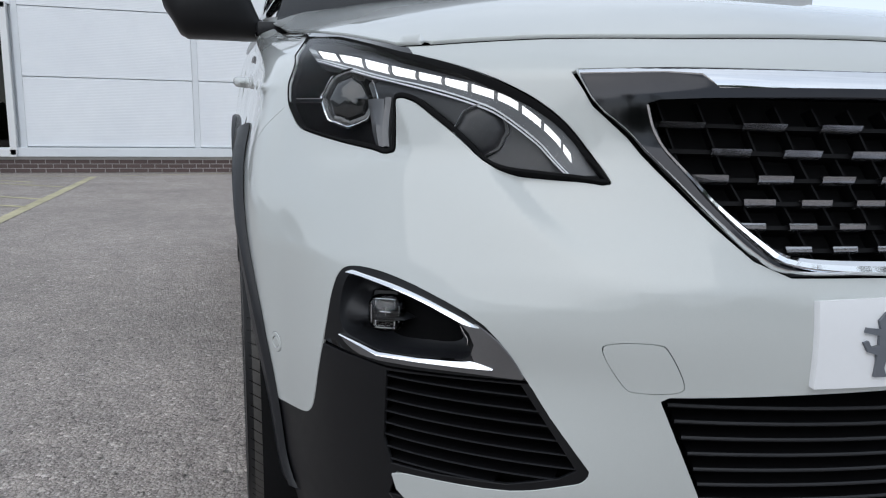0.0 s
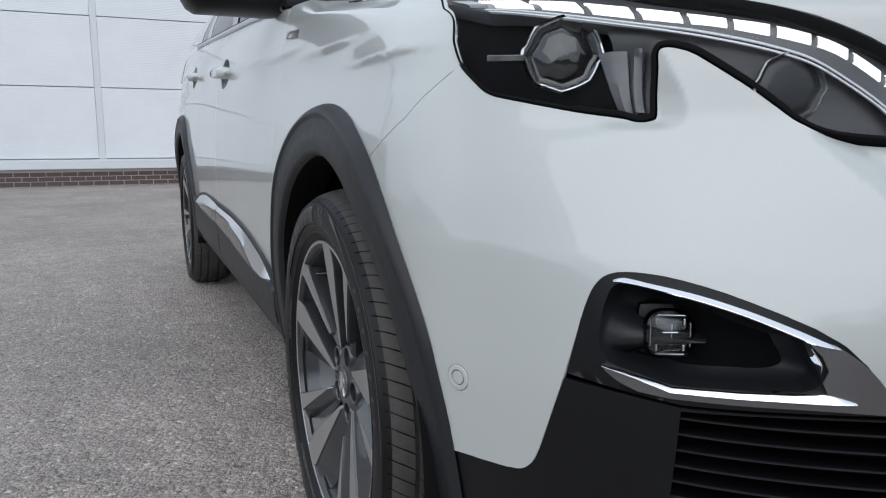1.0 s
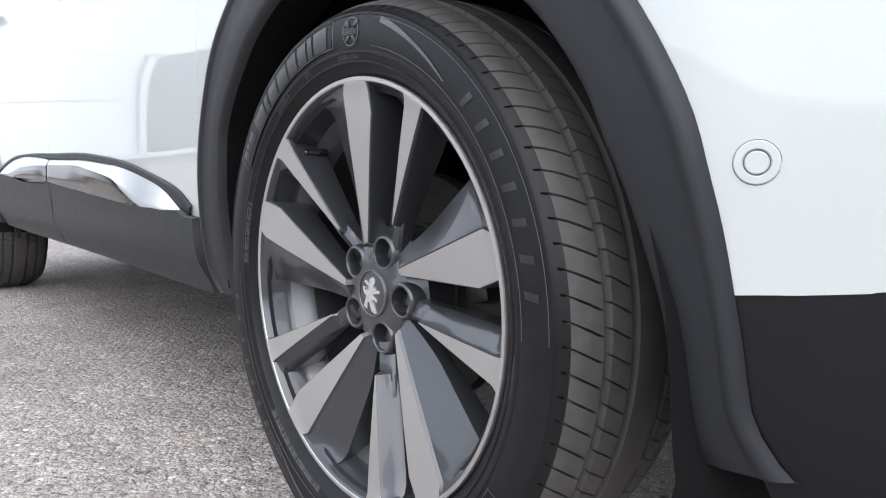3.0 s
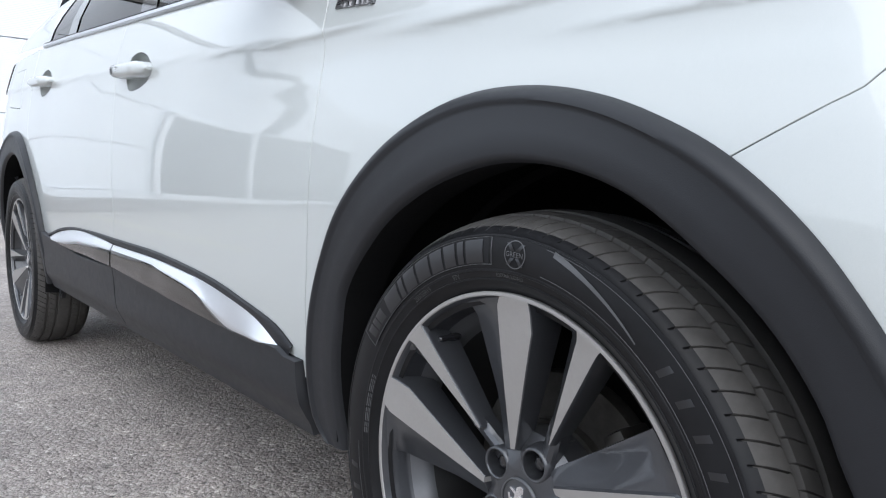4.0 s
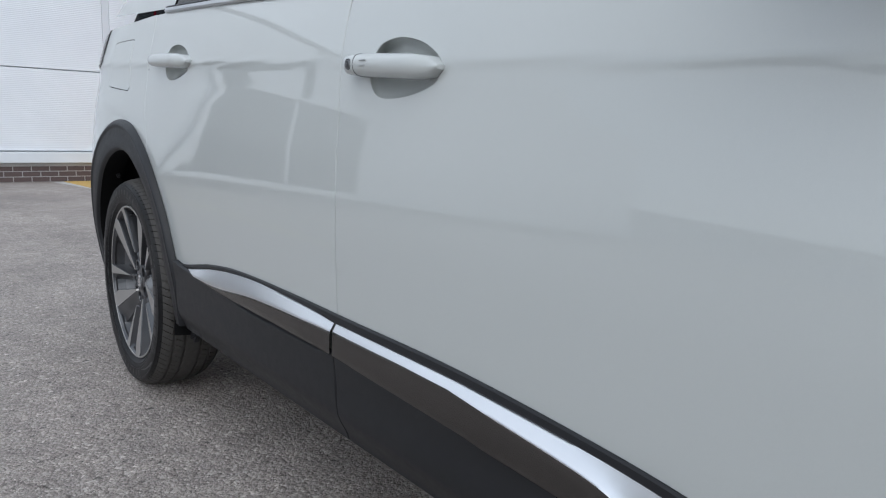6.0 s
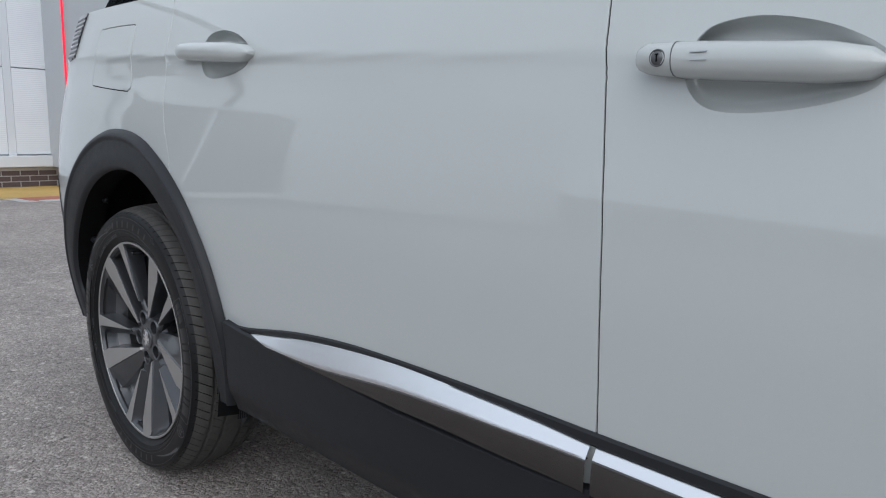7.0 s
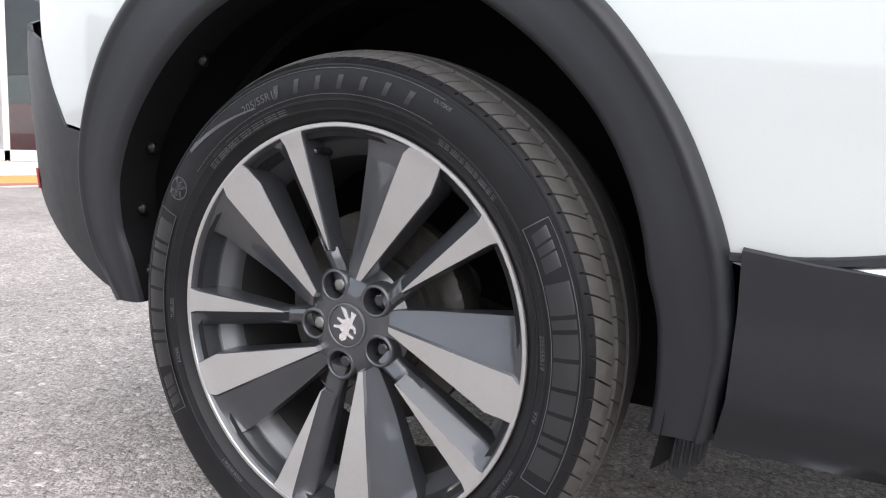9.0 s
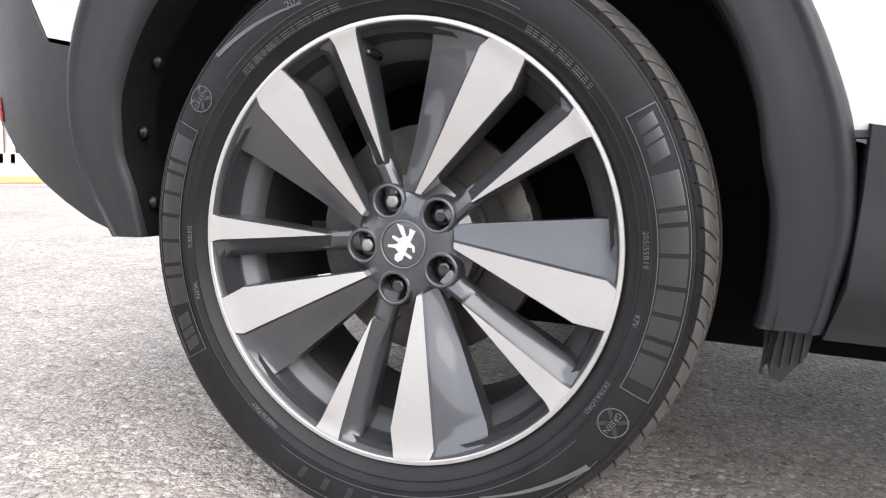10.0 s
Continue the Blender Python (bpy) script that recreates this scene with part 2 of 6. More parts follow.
DASH_METAL = plain("satin_grille_metal", (0.42, 0.42, 0.44), 0.22, metal=0.9, grain=0.04)
POSTER_RED = plain("red_poster", (0.55, 0.03, 0.04), 0.5)
RED_LENS = plain("red_reflector", (0.28, 0.035, 0.04), 0.12, coat=0.8)
INTERIOR = plain("dark_showroom_interior", (0.20, 0.195, 0.185), 0.7, grain=0.3, scale=3)


# ---------------------------------------------------------------- body surface
# Plan contours of the nose by height: eight stations from the centre line round the corner.
NOSE = {
    0.18: ((0, -.86), (-.25, -.845), (-.45, -.80), (-.60, -.735), (-.72, -.64), (-.79, -.54), (-.83, -.45), (-.855, -.34)),
    0.30: ((0, -.90), (-.25, -.885), (-.45, -.84), (-.60, -.77), (-.72, -.675), (-.795, -.575), (-.842, -.47), (-.868, -.35)),
    0.42: ((0, -.925), (-.25, -.907), (-.45, -.857), (-.60, -.785), (-.72, -.69), (-.80, -.585), (-.848, -.47), (-.876, -.35)),
    0.52: ((0, -.935), (-.25, -.916), (-.45, -.862), (-.60, -.777), (-.72, -.692), (-.803, -.59), (-.853, -.47), (-.882, -.35)),
    0.58: ((0, -.932), (-.25, -.913), (-.45, -.866), (-.60, -.783), (-.72, -.688), (-.803, -.587), (-.853, -.47), (-.884, -.35)),
    0.635: ((0, -.925), (-.25, -.905), (-.45, -.860), (-.60, -.772), (-.72, -.672), (-.803, -.577), (-.853, -.468), (-.885, -.35)),
    0.66: ((0, -.917), (-.25, -.895), (-.45, -.845), (-.60, -.762), (-.72, -.660), (-.802, -.565), (-.852, -.462), (-.884, -.347)),
    0.70: ((0, -.903), (-.25, -.878), (-.45, -.818), (-.60, -.744), (-.72, -.638), (-.80, -.545), (-.849, -.452), (-.883, -.342)),
    0.735: ((0, -.892), (-.25, -.865), (-.45, -.798), (-.60, -.722), (-.72, -.617), (-.797, -.525), (-.845, -.438), (-.880, -.333)),
    0.78: ((0, -.875), (-.25, -.848), (-.45, -.778), (-.60, -.69), (-.72, -.59), (-.79, -.50), (-.838, -.42), (-.875, -.32)),
    0.86: ((0, -.84), (-.25, -.82), (-.45, -.772), (-.60, -.68), (-.705, -.58), (-.775, -.48), (-.824, -.38), (-.862, -.27)),
    0.90: ((0, -.79), (-.25, -.775), (-.45, -.72), (-.60, -.635), (-.70, -.54), (-.77, -.435), (-.815, -.33), (-.85, -.20)),
    0.95: ((0, -.68), (-.25, -.67), (-.45, -.60), (-.60, -.50), (-.70, -.39), (-.77, -.26), (-.81, -.13), (-.84, .02)),
    1.00: ((0, -.50), (-.25, -.49), (-.45, -.42), (-.60, -.29), (-.69, -.15), (-.755, .0), (-.80, .16), (-.832, .33)),
    1.05: ((0, -.24), (-.25, -.23), (-.45, -.15), (-.60, .0), (-.685, .14), (-.745, .28), (-.785, .40), (-.822, .52)),
    1.09: ((0, .08), (-.25, .09), (-.45, .15), (-.58, .26), (-.66, .37), (-.73, .47), (-.775, .55), (-.81, .62)),
}
# Half width by height above the shoulder crease.
SHOULDER_SOFT = ((-.80, .835), (-.65, .862), (-.52, .879), (-.40, .8905), (-.28, .8925), (-.17, .8870), (-.09, .8778), (-.045, .8722), (-.014, .8680),
                 (-.002, .8663), (.006, .8645), (.05, .853), (.12, .832), (.20, .80), (.3, .75))
SHOULDER = ((-.80, .835), (-.65, .862), (-.52, .879), (-.40, .8905), (-.28, .8925), (-.17, .8865), (-.09, .8737), (-.045, .8652),
            (-.012, .8630), (-.002, .8666), (.006, .8645), (.05, .853), (.12, .832), (.20, .80), (.3, .75))


def step(a, b, t):
    t = min(1.0, max(0.0, (t - a) / (b - a)))
    return t * t * (3 - 2 * t)


def pchip(knots, t):
    """Monotone cubic through (t, value) knots."""
    ts, vs = [k[0] for k in knots], [k[1] for k in knots]
    if t <= ts[0]:
        return vs[0] + (t - ts[0]) * (vs[1] - vs[0]) / (ts[1] - ts[0])
    if t >= ts[-1]:
        return vs[-1] + (t - ts[-1]) * (vs[-1] - vs[-2]) / (ts[-1] - ts[-2])
    i = max(k for k in range(len(ts) - 1) if ts[k] <= t)

    def slope(k):
        if k == 0 or k == len(ts) - 1:
            j = 0 if k == 0 else k - 1
            return (vs[j + 1] - vs[j]) / (ts[j + 1] - ts[j])
        a, b = ts[k] - ts[k - 1], ts[k + 1] - ts[k]
        da, db = (vs[k] - vs[k - 1]) / a, (vs[k + 1] - vs[k]) / b
        return 0.0 if da * db <= 0 else 3 * (a + b) / ((2 * b + a) / da + (b + 2 * a) / db)

    h = ts[i + 1] - ts[i]
    u = (t - ts[i]) / h
    return ((1 + 2 * u) * (1 - u) ** 2 * vs[i] + u * (1 - u) ** 2 * h * slope(i)
            + u * u * (3 - 2 * u) * vs[i + 1] + u * u * (u - 1) * h * slope(i + 1))


def bend(y):
    """Rise and fall of the shoulder crease: it dips over the front wheel towards the lamp."""
    return 0.05 * (y - 0.44) - 0.19 * max(0.0, 0.3 - y) ** 2 * step(-0.36, -0.22, y)


def crease(y):
    return 0.93 + bend(y)


def side(y, z):
    """x of the car's flank."""
    w = min(1.0, max(0.0, (z - 0.5) / 0.43))
    q = z - 0.93 - w * bend(y)
    hard = 1 - .75 * step(.50, .85, y) + .35 * step(1.7, 2.3, y)
    half = pchip(SHOULDER, q) * hard + pchip(SHOULDER_SOFT, q) * (1 - hard)
    bulge = math.exp(-((z - 0.70) / 0.14) ** 2)
    half += 0.012 * bulge * math.exp(-((y - 0.0) / 0.38) ** 2)
    half += 0.016 * bulge * math.exp(-((y - 2.88) / 0.40) ** 2)
    return -half


LEVELS = sorted(NOSE)


def controls(z):
    """Contour stations at height z."""
    out = []
    for k in range(8):
        out.append((pchip([(v, NOSE[v][k][0]) for v in LEVELS], z), pchip([(v, NOSE[v][k][1]) for v in LEVELS], z)))
    y7 = out[7][1]
    out[7] = (side(y7, z), y7)
    for k in range(1, 13):
        y = y7 + (3.15 - y7) * k / 12
        out.append((side(y, z), y))
    back = -0.30 * max(0.0, z - 0.85) - 0.25 * max(0.0, 0.45 - z)
    edge = side(3.15, z)
    for dx, y in ((0.012, 3.32), (0.045, 3.47), (0.12, 3.59), (0.30, 3.675), (0.58, 3.72), (-edge, 3.73)):
        out.append((edge + dx, y + back * (y - 3.15) / 0.58))
    return out


CACHE = {}


def stations(n):
    if n not in CACHE:
        CACHE[n] = np.array(controls(n * 0.002))
    return CACHE[n]


def skin(s, z):
    """The body surface: s runs round the car's side from the nose's centre (0) to the tail's (25)."""
    n = int(z / 0.002)
    w = z / 0.002 - n
    lo, hi = stations(n), stations(n + 1)
    last = len(lo) - 1
    s = min(max(s, 0.0), float(last))
    i = min(int(s), last - 1)
    u = s - i

    def point(k):
        x, y = lo[abs(k) if k <= last else 2 * last - k] * (1 - w) + hi[abs(k) if k <= last else 2 * last - k] * w
        return (-x, y) if k < 0 or k > last else (x, y)

    xy = [0.5 * (2 * b + (d - a) * u + (2 * a - 5 * b + 4 * d - e) * u * u + (3 * b - a - 3 * d + e) * u ** 3)
          for a, b, d, e in zip(point(i - 1), point(i), point(i + 1), point(i + 2))]
    return xy[0], xy[1], z


def at_y(y, z):
    """Surface coordinates of the flank's point at this y and height."""
    lo, hi = 1.0, 25.0
    for _ in range(40):
        m = (lo + hi) / 2
        lo, hi = (m, hi) if skin(m, z)[1] < y else (lo, m)
    return lo, z


def at_x(x, z):
    """Surface coordinates of the nose's point at this x and height."""
    lo, hi = 0.0, 8.0
    for _ in range(40):
        m = (lo + hi) / 2
        lo, hi = (m, hi) if skin(m, z)[0] > x else (lo, m)
    return lo, z


def normal(s, z):
    e = 0.01
    a, b = Vector(skin(s - e, z)), Vector(skin(s + e, z))
    c, d = Vector(skin(s, z - 0.004)), Vector(skin(s, z + 0.004))
    return (d - c).cross(b - a).normalized()



# ---------------------------------------------------------------- building helpers
BASE = Vector((0, 1.4, 0))


def part(name, data, mats, parent, label="", loc=None):
    """Links a mesh or bmesh as one part under a thing or under a part."""
    if isinstance(data, bmesh.types.BMesh):
        me = bpy.data.meshes.new(name)
        data.to_mesh(me)
        data.free()
    else:
        me = data
    if not me.materials:
        for m in mats if isinstance(mats, (list, tuple)) else [mats]:
            me.materials.append(m)
    ob = new(name, me)
    if parent is not None:
        ob.parent = parent
        if parent.type == "EMPTY" and loc is None:
            ob.location = -parent.location
    if loc is not None:
        ob.location = loc
    return tagged(ob, label)


def mirrored(ob):
    """The same part on the car's other flank."""
    twin = ob.copy()
    scene.collection.objects.link(twin)
    twin.scale.x = -1
    return twin


def smooth(bm, angle=40):
    for f in bm.faces:
        f.smooth = True
    for e in bm.edges:
        if len(e.link_faces) == 2 and e.calc_face_angle(0) > radians(angle):
            e.smooth = False
    return bm


def inside(p, poly):
    hit = False
    for (x1, y1), (x2, y2) in zip(poly, poly[1:] + poly[:1]):
        if (y1 > p[1]) != (y2 > p[1]) and p[0] < (x2 - x1) * (p[1] - y1) / (y2 - y1) + x1:
            hit = not hit
    return hit


def spline(points, n=6, closed=False):
    """Catmull-Rom through 2D points."""
    pts = [Vector(p) for p in points]
    out = []
    count = len(pts) if closed else len(pts) - 1
    for i in range(count):
        a = pts[i - 1] if i or closed else pts[0] * 2 - pts[1]
        b, c = pts[i], pts[(i + 1) % len(pts)]
        d = pts[(i + 2) % len(pts)] if closed or i + 2 < len(pts) else pts[-1] * 2 - pts[-2]
        for k in range(n):
            u = k / n
            out.append(tuple(0.5 * (2 * b + (c - a) * u + (2 * a - 5 * b + 4 * c - d) * u * u + (3 * b - a - 3 * c + d) * u ** 3)))
    if not closed:
        out.append(tuple(pts[-1]))
    return out


def yp(*pts):
    """(y, z) pairs on the flank as surface coordinates, one for one."""
    return [at_y(*p) for p in pts]


def ys(*pts):
    """An outline through (y, z) pairs on the flank, as surface coordinates, straight in y and z between them."""
    out = []
    for a, b in zip(pts, pts[1:]):
        n = max(1, math.ceil(abs(b[1] - a[1]) / 0.012), math.ceil(abs(b[0] - a[0]) / 0.12))
        out += [at_y(a[0] + (b[0] - a[0]) * k / n, a[1] + (b[1] - a[1]) * k / n) for k in range(n)]
    return out + [at_y(*pts[-1])]


def xs(*pts):
    """(x, z) pairs on the nose as surface coordinates."""
    return [at_x(*p) for p in pts]


def dense(poly, ds=0.12, dz=0.02):
    out = []
    for a, b in zip(poly, poly[1:] + poly[:1]):
        n = max(1, math.ceil(max(abs(b[0] - a[0]) / ds, abs(b[1] - a[1]) / dz)))
        out += [(a[0] + (b[0] - a[0]) * k / n, a[1] + (b[1] - a[1]) * k / n) for k in range(n)]
    return out


def offset(poly, d, closed=True):
    """An outline moved sideways over the surface by d metres (to the right of its direction), a number or a function of its vertex number."""
    out = []
    n = len(poly)
    for i, (s, z) in enumerate(poly):
        a = poly[i - 1] if i or closed else poly[0]
        b = poly[(i + 1) % n] if i < n - 1 or closed else poly[-1]
        ms = (Vector(skin(s + .02, z)) - Vector(skin(s - .02, z))).length / .04
        mz = (Vector(skin(s, z + .003)) - Vector(skin(s, z - .003))).length / .006
        t = Vector(((b[0] - a[0]) * ms, (b[1] - a[1]) * mz))
        t = t.normalized() if t.length > 1e-9 else Vector((1, 0))
        w = d(i) if callable(d) else d
        out.append((s + t.y * w / ms, z - t.x * w / mz))
    return out


def resample(pts, n):
    """n + 1 points at even steps along a run of surface coordinates."""
    p = [Vector(skin(*q)) for q in pts]
    acc = [0.0]
    for a, b in zip(p, p[1:]):
        acc.append(acc[-1] + (b - a).length)
    out = []
    for k in range(n + 1):
        d = acc[-1] * k / n
        i = min(max(j for j in range(len(acc)) if acc[j] <= d + 1e-9), len(p) - 2)
        u = (d - acc[i]) / max(acc[i + 1] - acc[i], 1e-9)
        out.append((pts[i][0] + (pts[i + 1][0] - pts[i][0]) * u, pts[i][1] + (pts[i + 1][1] - pts[i][1]) * u))
    return out


def strip(name, a, b, offs, mat, parent, label="", n=40, both=True, even=True, angle=35):
    """A trim strip between two runs of surface points; offs: (share of the width, height)."""
    if even:
        a, b = resample(a, n), resample(b, n)
    return loft(name, [[raised(p[0] + (q[0] - p[0]) * t, p[1] + (q[1] - p[1]) * t, o) for p, q in zip(a, b)] for t, o in offs], mat, parent, label, both=both, angle=angle)


def raised(s, z, off):
    """A surface point pushed out along the normal by off, a number or a function of the point."""
    p, n = Vector(skin(s, z)), normal(s, z)
    return p + n * (off(p.y, p.z) if callable(off) else off)


def panel(name, outline, mat, parent, off=0.0, holes=(), cell=(0.22, 0.028), fine=(), lip=0.006, label="", both=True, creased=False):
    """A sheet of the body surface inside an outline, with returned edges. fine: (s0, s1, z0, z1, ds, dz) denser stretches."""
    outline, holes = dense(outline), [dense(h) for h in holes]
    loops = [outline, *holes]
    pts, edges = [], []
    for lp in loops:
        k = len(pts)
        pts += lp
        edges += [(k + i, k + (i + 1) % len(lp)) for i in range(len(lp))]
    rim = len(pts)
    lo, hi = [min(p[i] for p in outline) for i in (0, 1)], [max(p[i] for p in outline) for i in (0, 1)]

    def grid(s0, s1, z0, z1, ds, dz, skip=(), band=False):
        for a in np.arange(s0 + ds / 2, s1, ds):
            for b in np.arange(z0 + dz / 2, z1, dz):
                q = (float(a), float(b))
                if band and -.085 < q[1] - crease(skin(*q)[1]) < .036:
                    continue
                if any(f[0] < q[0] < f[1] and f[2] < q[1] < f[3] for f in skip) or not inside(q, outline) or any(inside(q, h) for h in holes):
                    continue
                if min(abs(q[0] - r[0]) / ds + abs(q[1] - r[1]) / dz for r in pts[:rim]) > 0.45:
                    pts.append(q)

    if creased:  # rows of points along the shoulder crease
        ds = .05 if hi[0] - lo[0] < 4.5 else .09
        for a in np.arange(lo[0] + .03, hi[0], ds):
            for d in (-.075, -.056, -.042, -.030, -.021, -.014, -.009, -.005, -.002, .001, .005, .010, .018, .028):
                b = .93 + d
                for _ in range(4):
                    b = crease(skin(float(a), b)[1]) + d
                q = (float(a), b)
                if inside(q, outline) and not any(inside(q, h) for h in holes) and min(abs(q[0] - r[0]) / ds + abs(q[1] - r[1]) / .004 for r in pts[:rim]) > 0.6:
                    pts.append(q)
    grid(lo[0], hi[0], lo[1], hi[1], *cell, skip=fine, band=creased)
    for f in fine:
        grid(max(f[0], lo[0]), min(f[1], hi[0]), max(f[2], lo[1]), min(f[3], hi[1]), f[4], f[5])
    k = 12.0  # even out the two coordinates for the triangulation
    got = geometry.delaunay_2d_cdt([Vector((p[0], p[1] * k)) for p in pts], edges, [], 0, 1e-6)
    flat = [(v.x, v.y / k) for v in got[0]]
    tris = [f for f in got[2] if inside(c := (sum(flat[i][0] for i in f) / 3, sum(flat[i][1] for i in f) / 3), outline) and not any(inside(c, h) for h in holes)]
    spot = [raised(*p, off) for p in flat]
    norm = []
    for s, z in flat:
        if callable(off):
            a, b, c, d = raised(s - 0.02, z, off), raised(s + 0.02, z, off), raised(s, z - 0.003, off), raised(s, z + 0.003, off)
            norm.append((d - c).cross(b - a).normalized())
        else:
            norm.append(normal(s, z))
    faces, loopn = [], []
    count = {}
    for f in tris:
        if (spot[f[1]] - spot[f[0]]).cross(spot[f[2]] - spot[f[0]]).dot(norm[f[0]]) < 0:
            f = f[::-1]
        faces.append(tuple(f))
        loopn += [norm[i] for i in f]
        for a, b in zip(f, (*f[1:], f[0])):
            count[(a, b)] = count.get((a, b), 0) + 1
    verts = list(spot)
    if lip:
        under = {}
        for a, b in [e for e in count if (e[1], e[0]) not in count]:
            for i in (a, b):
                if i not in under:
                    under[i] = len(verts)
                    verts.append(spot[i] - norm[i] * lip)
            f = (b, a, under[a], under[b])
            faces.append(f)
            n = (verts[f[1]] - verts[f[0]]).cross(verts[f[2]] - verts[f[0]])
            n.normalize()
            edge = [(norm[b] * 0.9 + n).normalized(), (norm[a] * 0.9 + n).normalized(), n, n]
            loopn += edge
    me = bpy.data.meshes.new(name)
    me.from_pydata(verts, [], faces)
    for p in me.polygons:
        p.use_smooth = True
    me.normals_split_custom_set(loopn)
    ob = part(name, me, mat, parent, label)
    if both:
        mirrored(ob)
    return ob


def loft(name, rows, mat, parent, label="", both=True, close=True, angle=35):
    """A skin through rows of 3D points, all of one length."""
    bm = bmesh.new()
    grid = [[bm.verts.new(p) for p in row] for row in rows]
    for a, b in zip(grid, grid[1:]):
        for i in range(len(a) - 1):
            bm.faces.new((a[i], a[i + 1], b[i + 1], b[i]))
    bmesh.ops.remove_doubles(bm, verts=bm.verts, dist=1e-5)
    bmesh.ops.recalc_face_normals(bm, faces=bm.faces)
    ob = part(name, smooth(bm, angle), mat, parent, label)
    if both:
        mirrored(ob)
    return ob


def revolve(bm, profile, n=96, centre=(0, 0, 0), mat=0, a0=0.0, a1=360.0, shape=None, angles=None):
    """Turns (radius, x) profile round the x axis. a runs from the front (-y) upwards."""
    full = a1 - a0 >= 359.9
    rings = []
    for k in range(n if full else n + 1):
        a = radians(angles[k] if angles else a0 + (a1 - a0) * k / n)
        ring = []
        for j, (r, x) in enumerate(profile):
            if shape:
                r, x = shape(k, j, r, x)
            ring.append(bm.verts.new((centre[0] + x, centre[1] - r * math.cos(a), centre[2] + r * math.sin(a))))
        rings.append(ring)
    pairs = list(zip(rings, rings[1:])) + ([(rings[-1], rings[0])] if full else [])
    for p, q in pairs:
        for j in range(len(profile) - 1):
            f = bm.faces.new((p[j], p[j + 1], q[j + 1], q[j]))
            f.material_index = mat[j] if isinstance(mat, (list, tuple)) else mat
    return bm


def box(bm, cx, cy, cz, sx, sy, sz, bevel=0.0, mat=0, turn=None):
    got = bmesh.ops.create_cube(bm, size=1.0)["verts"]
    m = Matrix.Translation((cx, cy, cz)) @ (turn or Matrix.Identity(4)) @ Matrix.Diagonal((sx, sy, sz, 1))
    bmesh.ops.transform(bm, matrix=m, verts=got)
    fs = list({f for v in got for f in v.link_faces})
    for f in fs:
        f.material_index = mat
    if bevel:
        es = list({e for v in got for e in v.link_edges})
        bmesh.ops.bevel(bm, geom=es, offset=bevel, segments=2, affect="EDGES", profile=0.6)
    return bm


def lettering(text, size):
    """Flat outline of text in the built-in font: points and faces, centred on x."""
    cu = bpy.data.curves.new("lettering", "FONT")
    cu.body, cu.size, cu.align_x, cu.resolution_u = text, size, "CENTER", 2
    ob = bpy.data.objects.new("lettering", cu)
    scene.collection.objects.link(ob)
    bpy.context.view_layer.update()
    me = ob.to_mesh()
    pts, faces = [v.co.copy() for v in me.vertices], [tuple(p.vertices) for p in me.polygons]
    ob.to_mesh_clear()
    bpy.data.objects.remove(ob)
    bpy.data.curves.remove(cu)
    return pts, faces


# ---------------------------------------------------------------- the place
def ground_sheet():
    bm = bmesh.new()
    bmesh.ops.create_grid(bm, x_segments=8, y_segments=8, size=600)
    tagged(part("ground", bm, TARMAC, None), "worn grey tarmac yard with pale exposed stones", "ground", kind="structure")


def flat_mark(name, a, b, width, mat, label):
    bm = bmesh.new()
    a, b = Vector(a), Vector(b)
    d = (b - a).normalized()
    n = Vector((-d.y, d.x)) * width / 2
    k = max(2, int((b - a).length / 0.12))
    rows = []
    for i in range(k + 1):
        c = a + (b - a) * i / k
        w = 1 + random.uniform(-0.12, 0.05)
        rows.append([bm.verts.new((*(c + n * w), 0.004)), bm.verts.new((*(c - n * w), 0.004))])
    for p, q in zip(rows, rows[1:]):
        bm.faces.new((p[0], p[1], q[1], q[0]))
    bmesh.ops.recalc_face_normals(bm, faces=bm.faces)
    return tagged(part(name, bm, mat, None), label, "road marking", kind="structure")


WALL_Y = 11.8


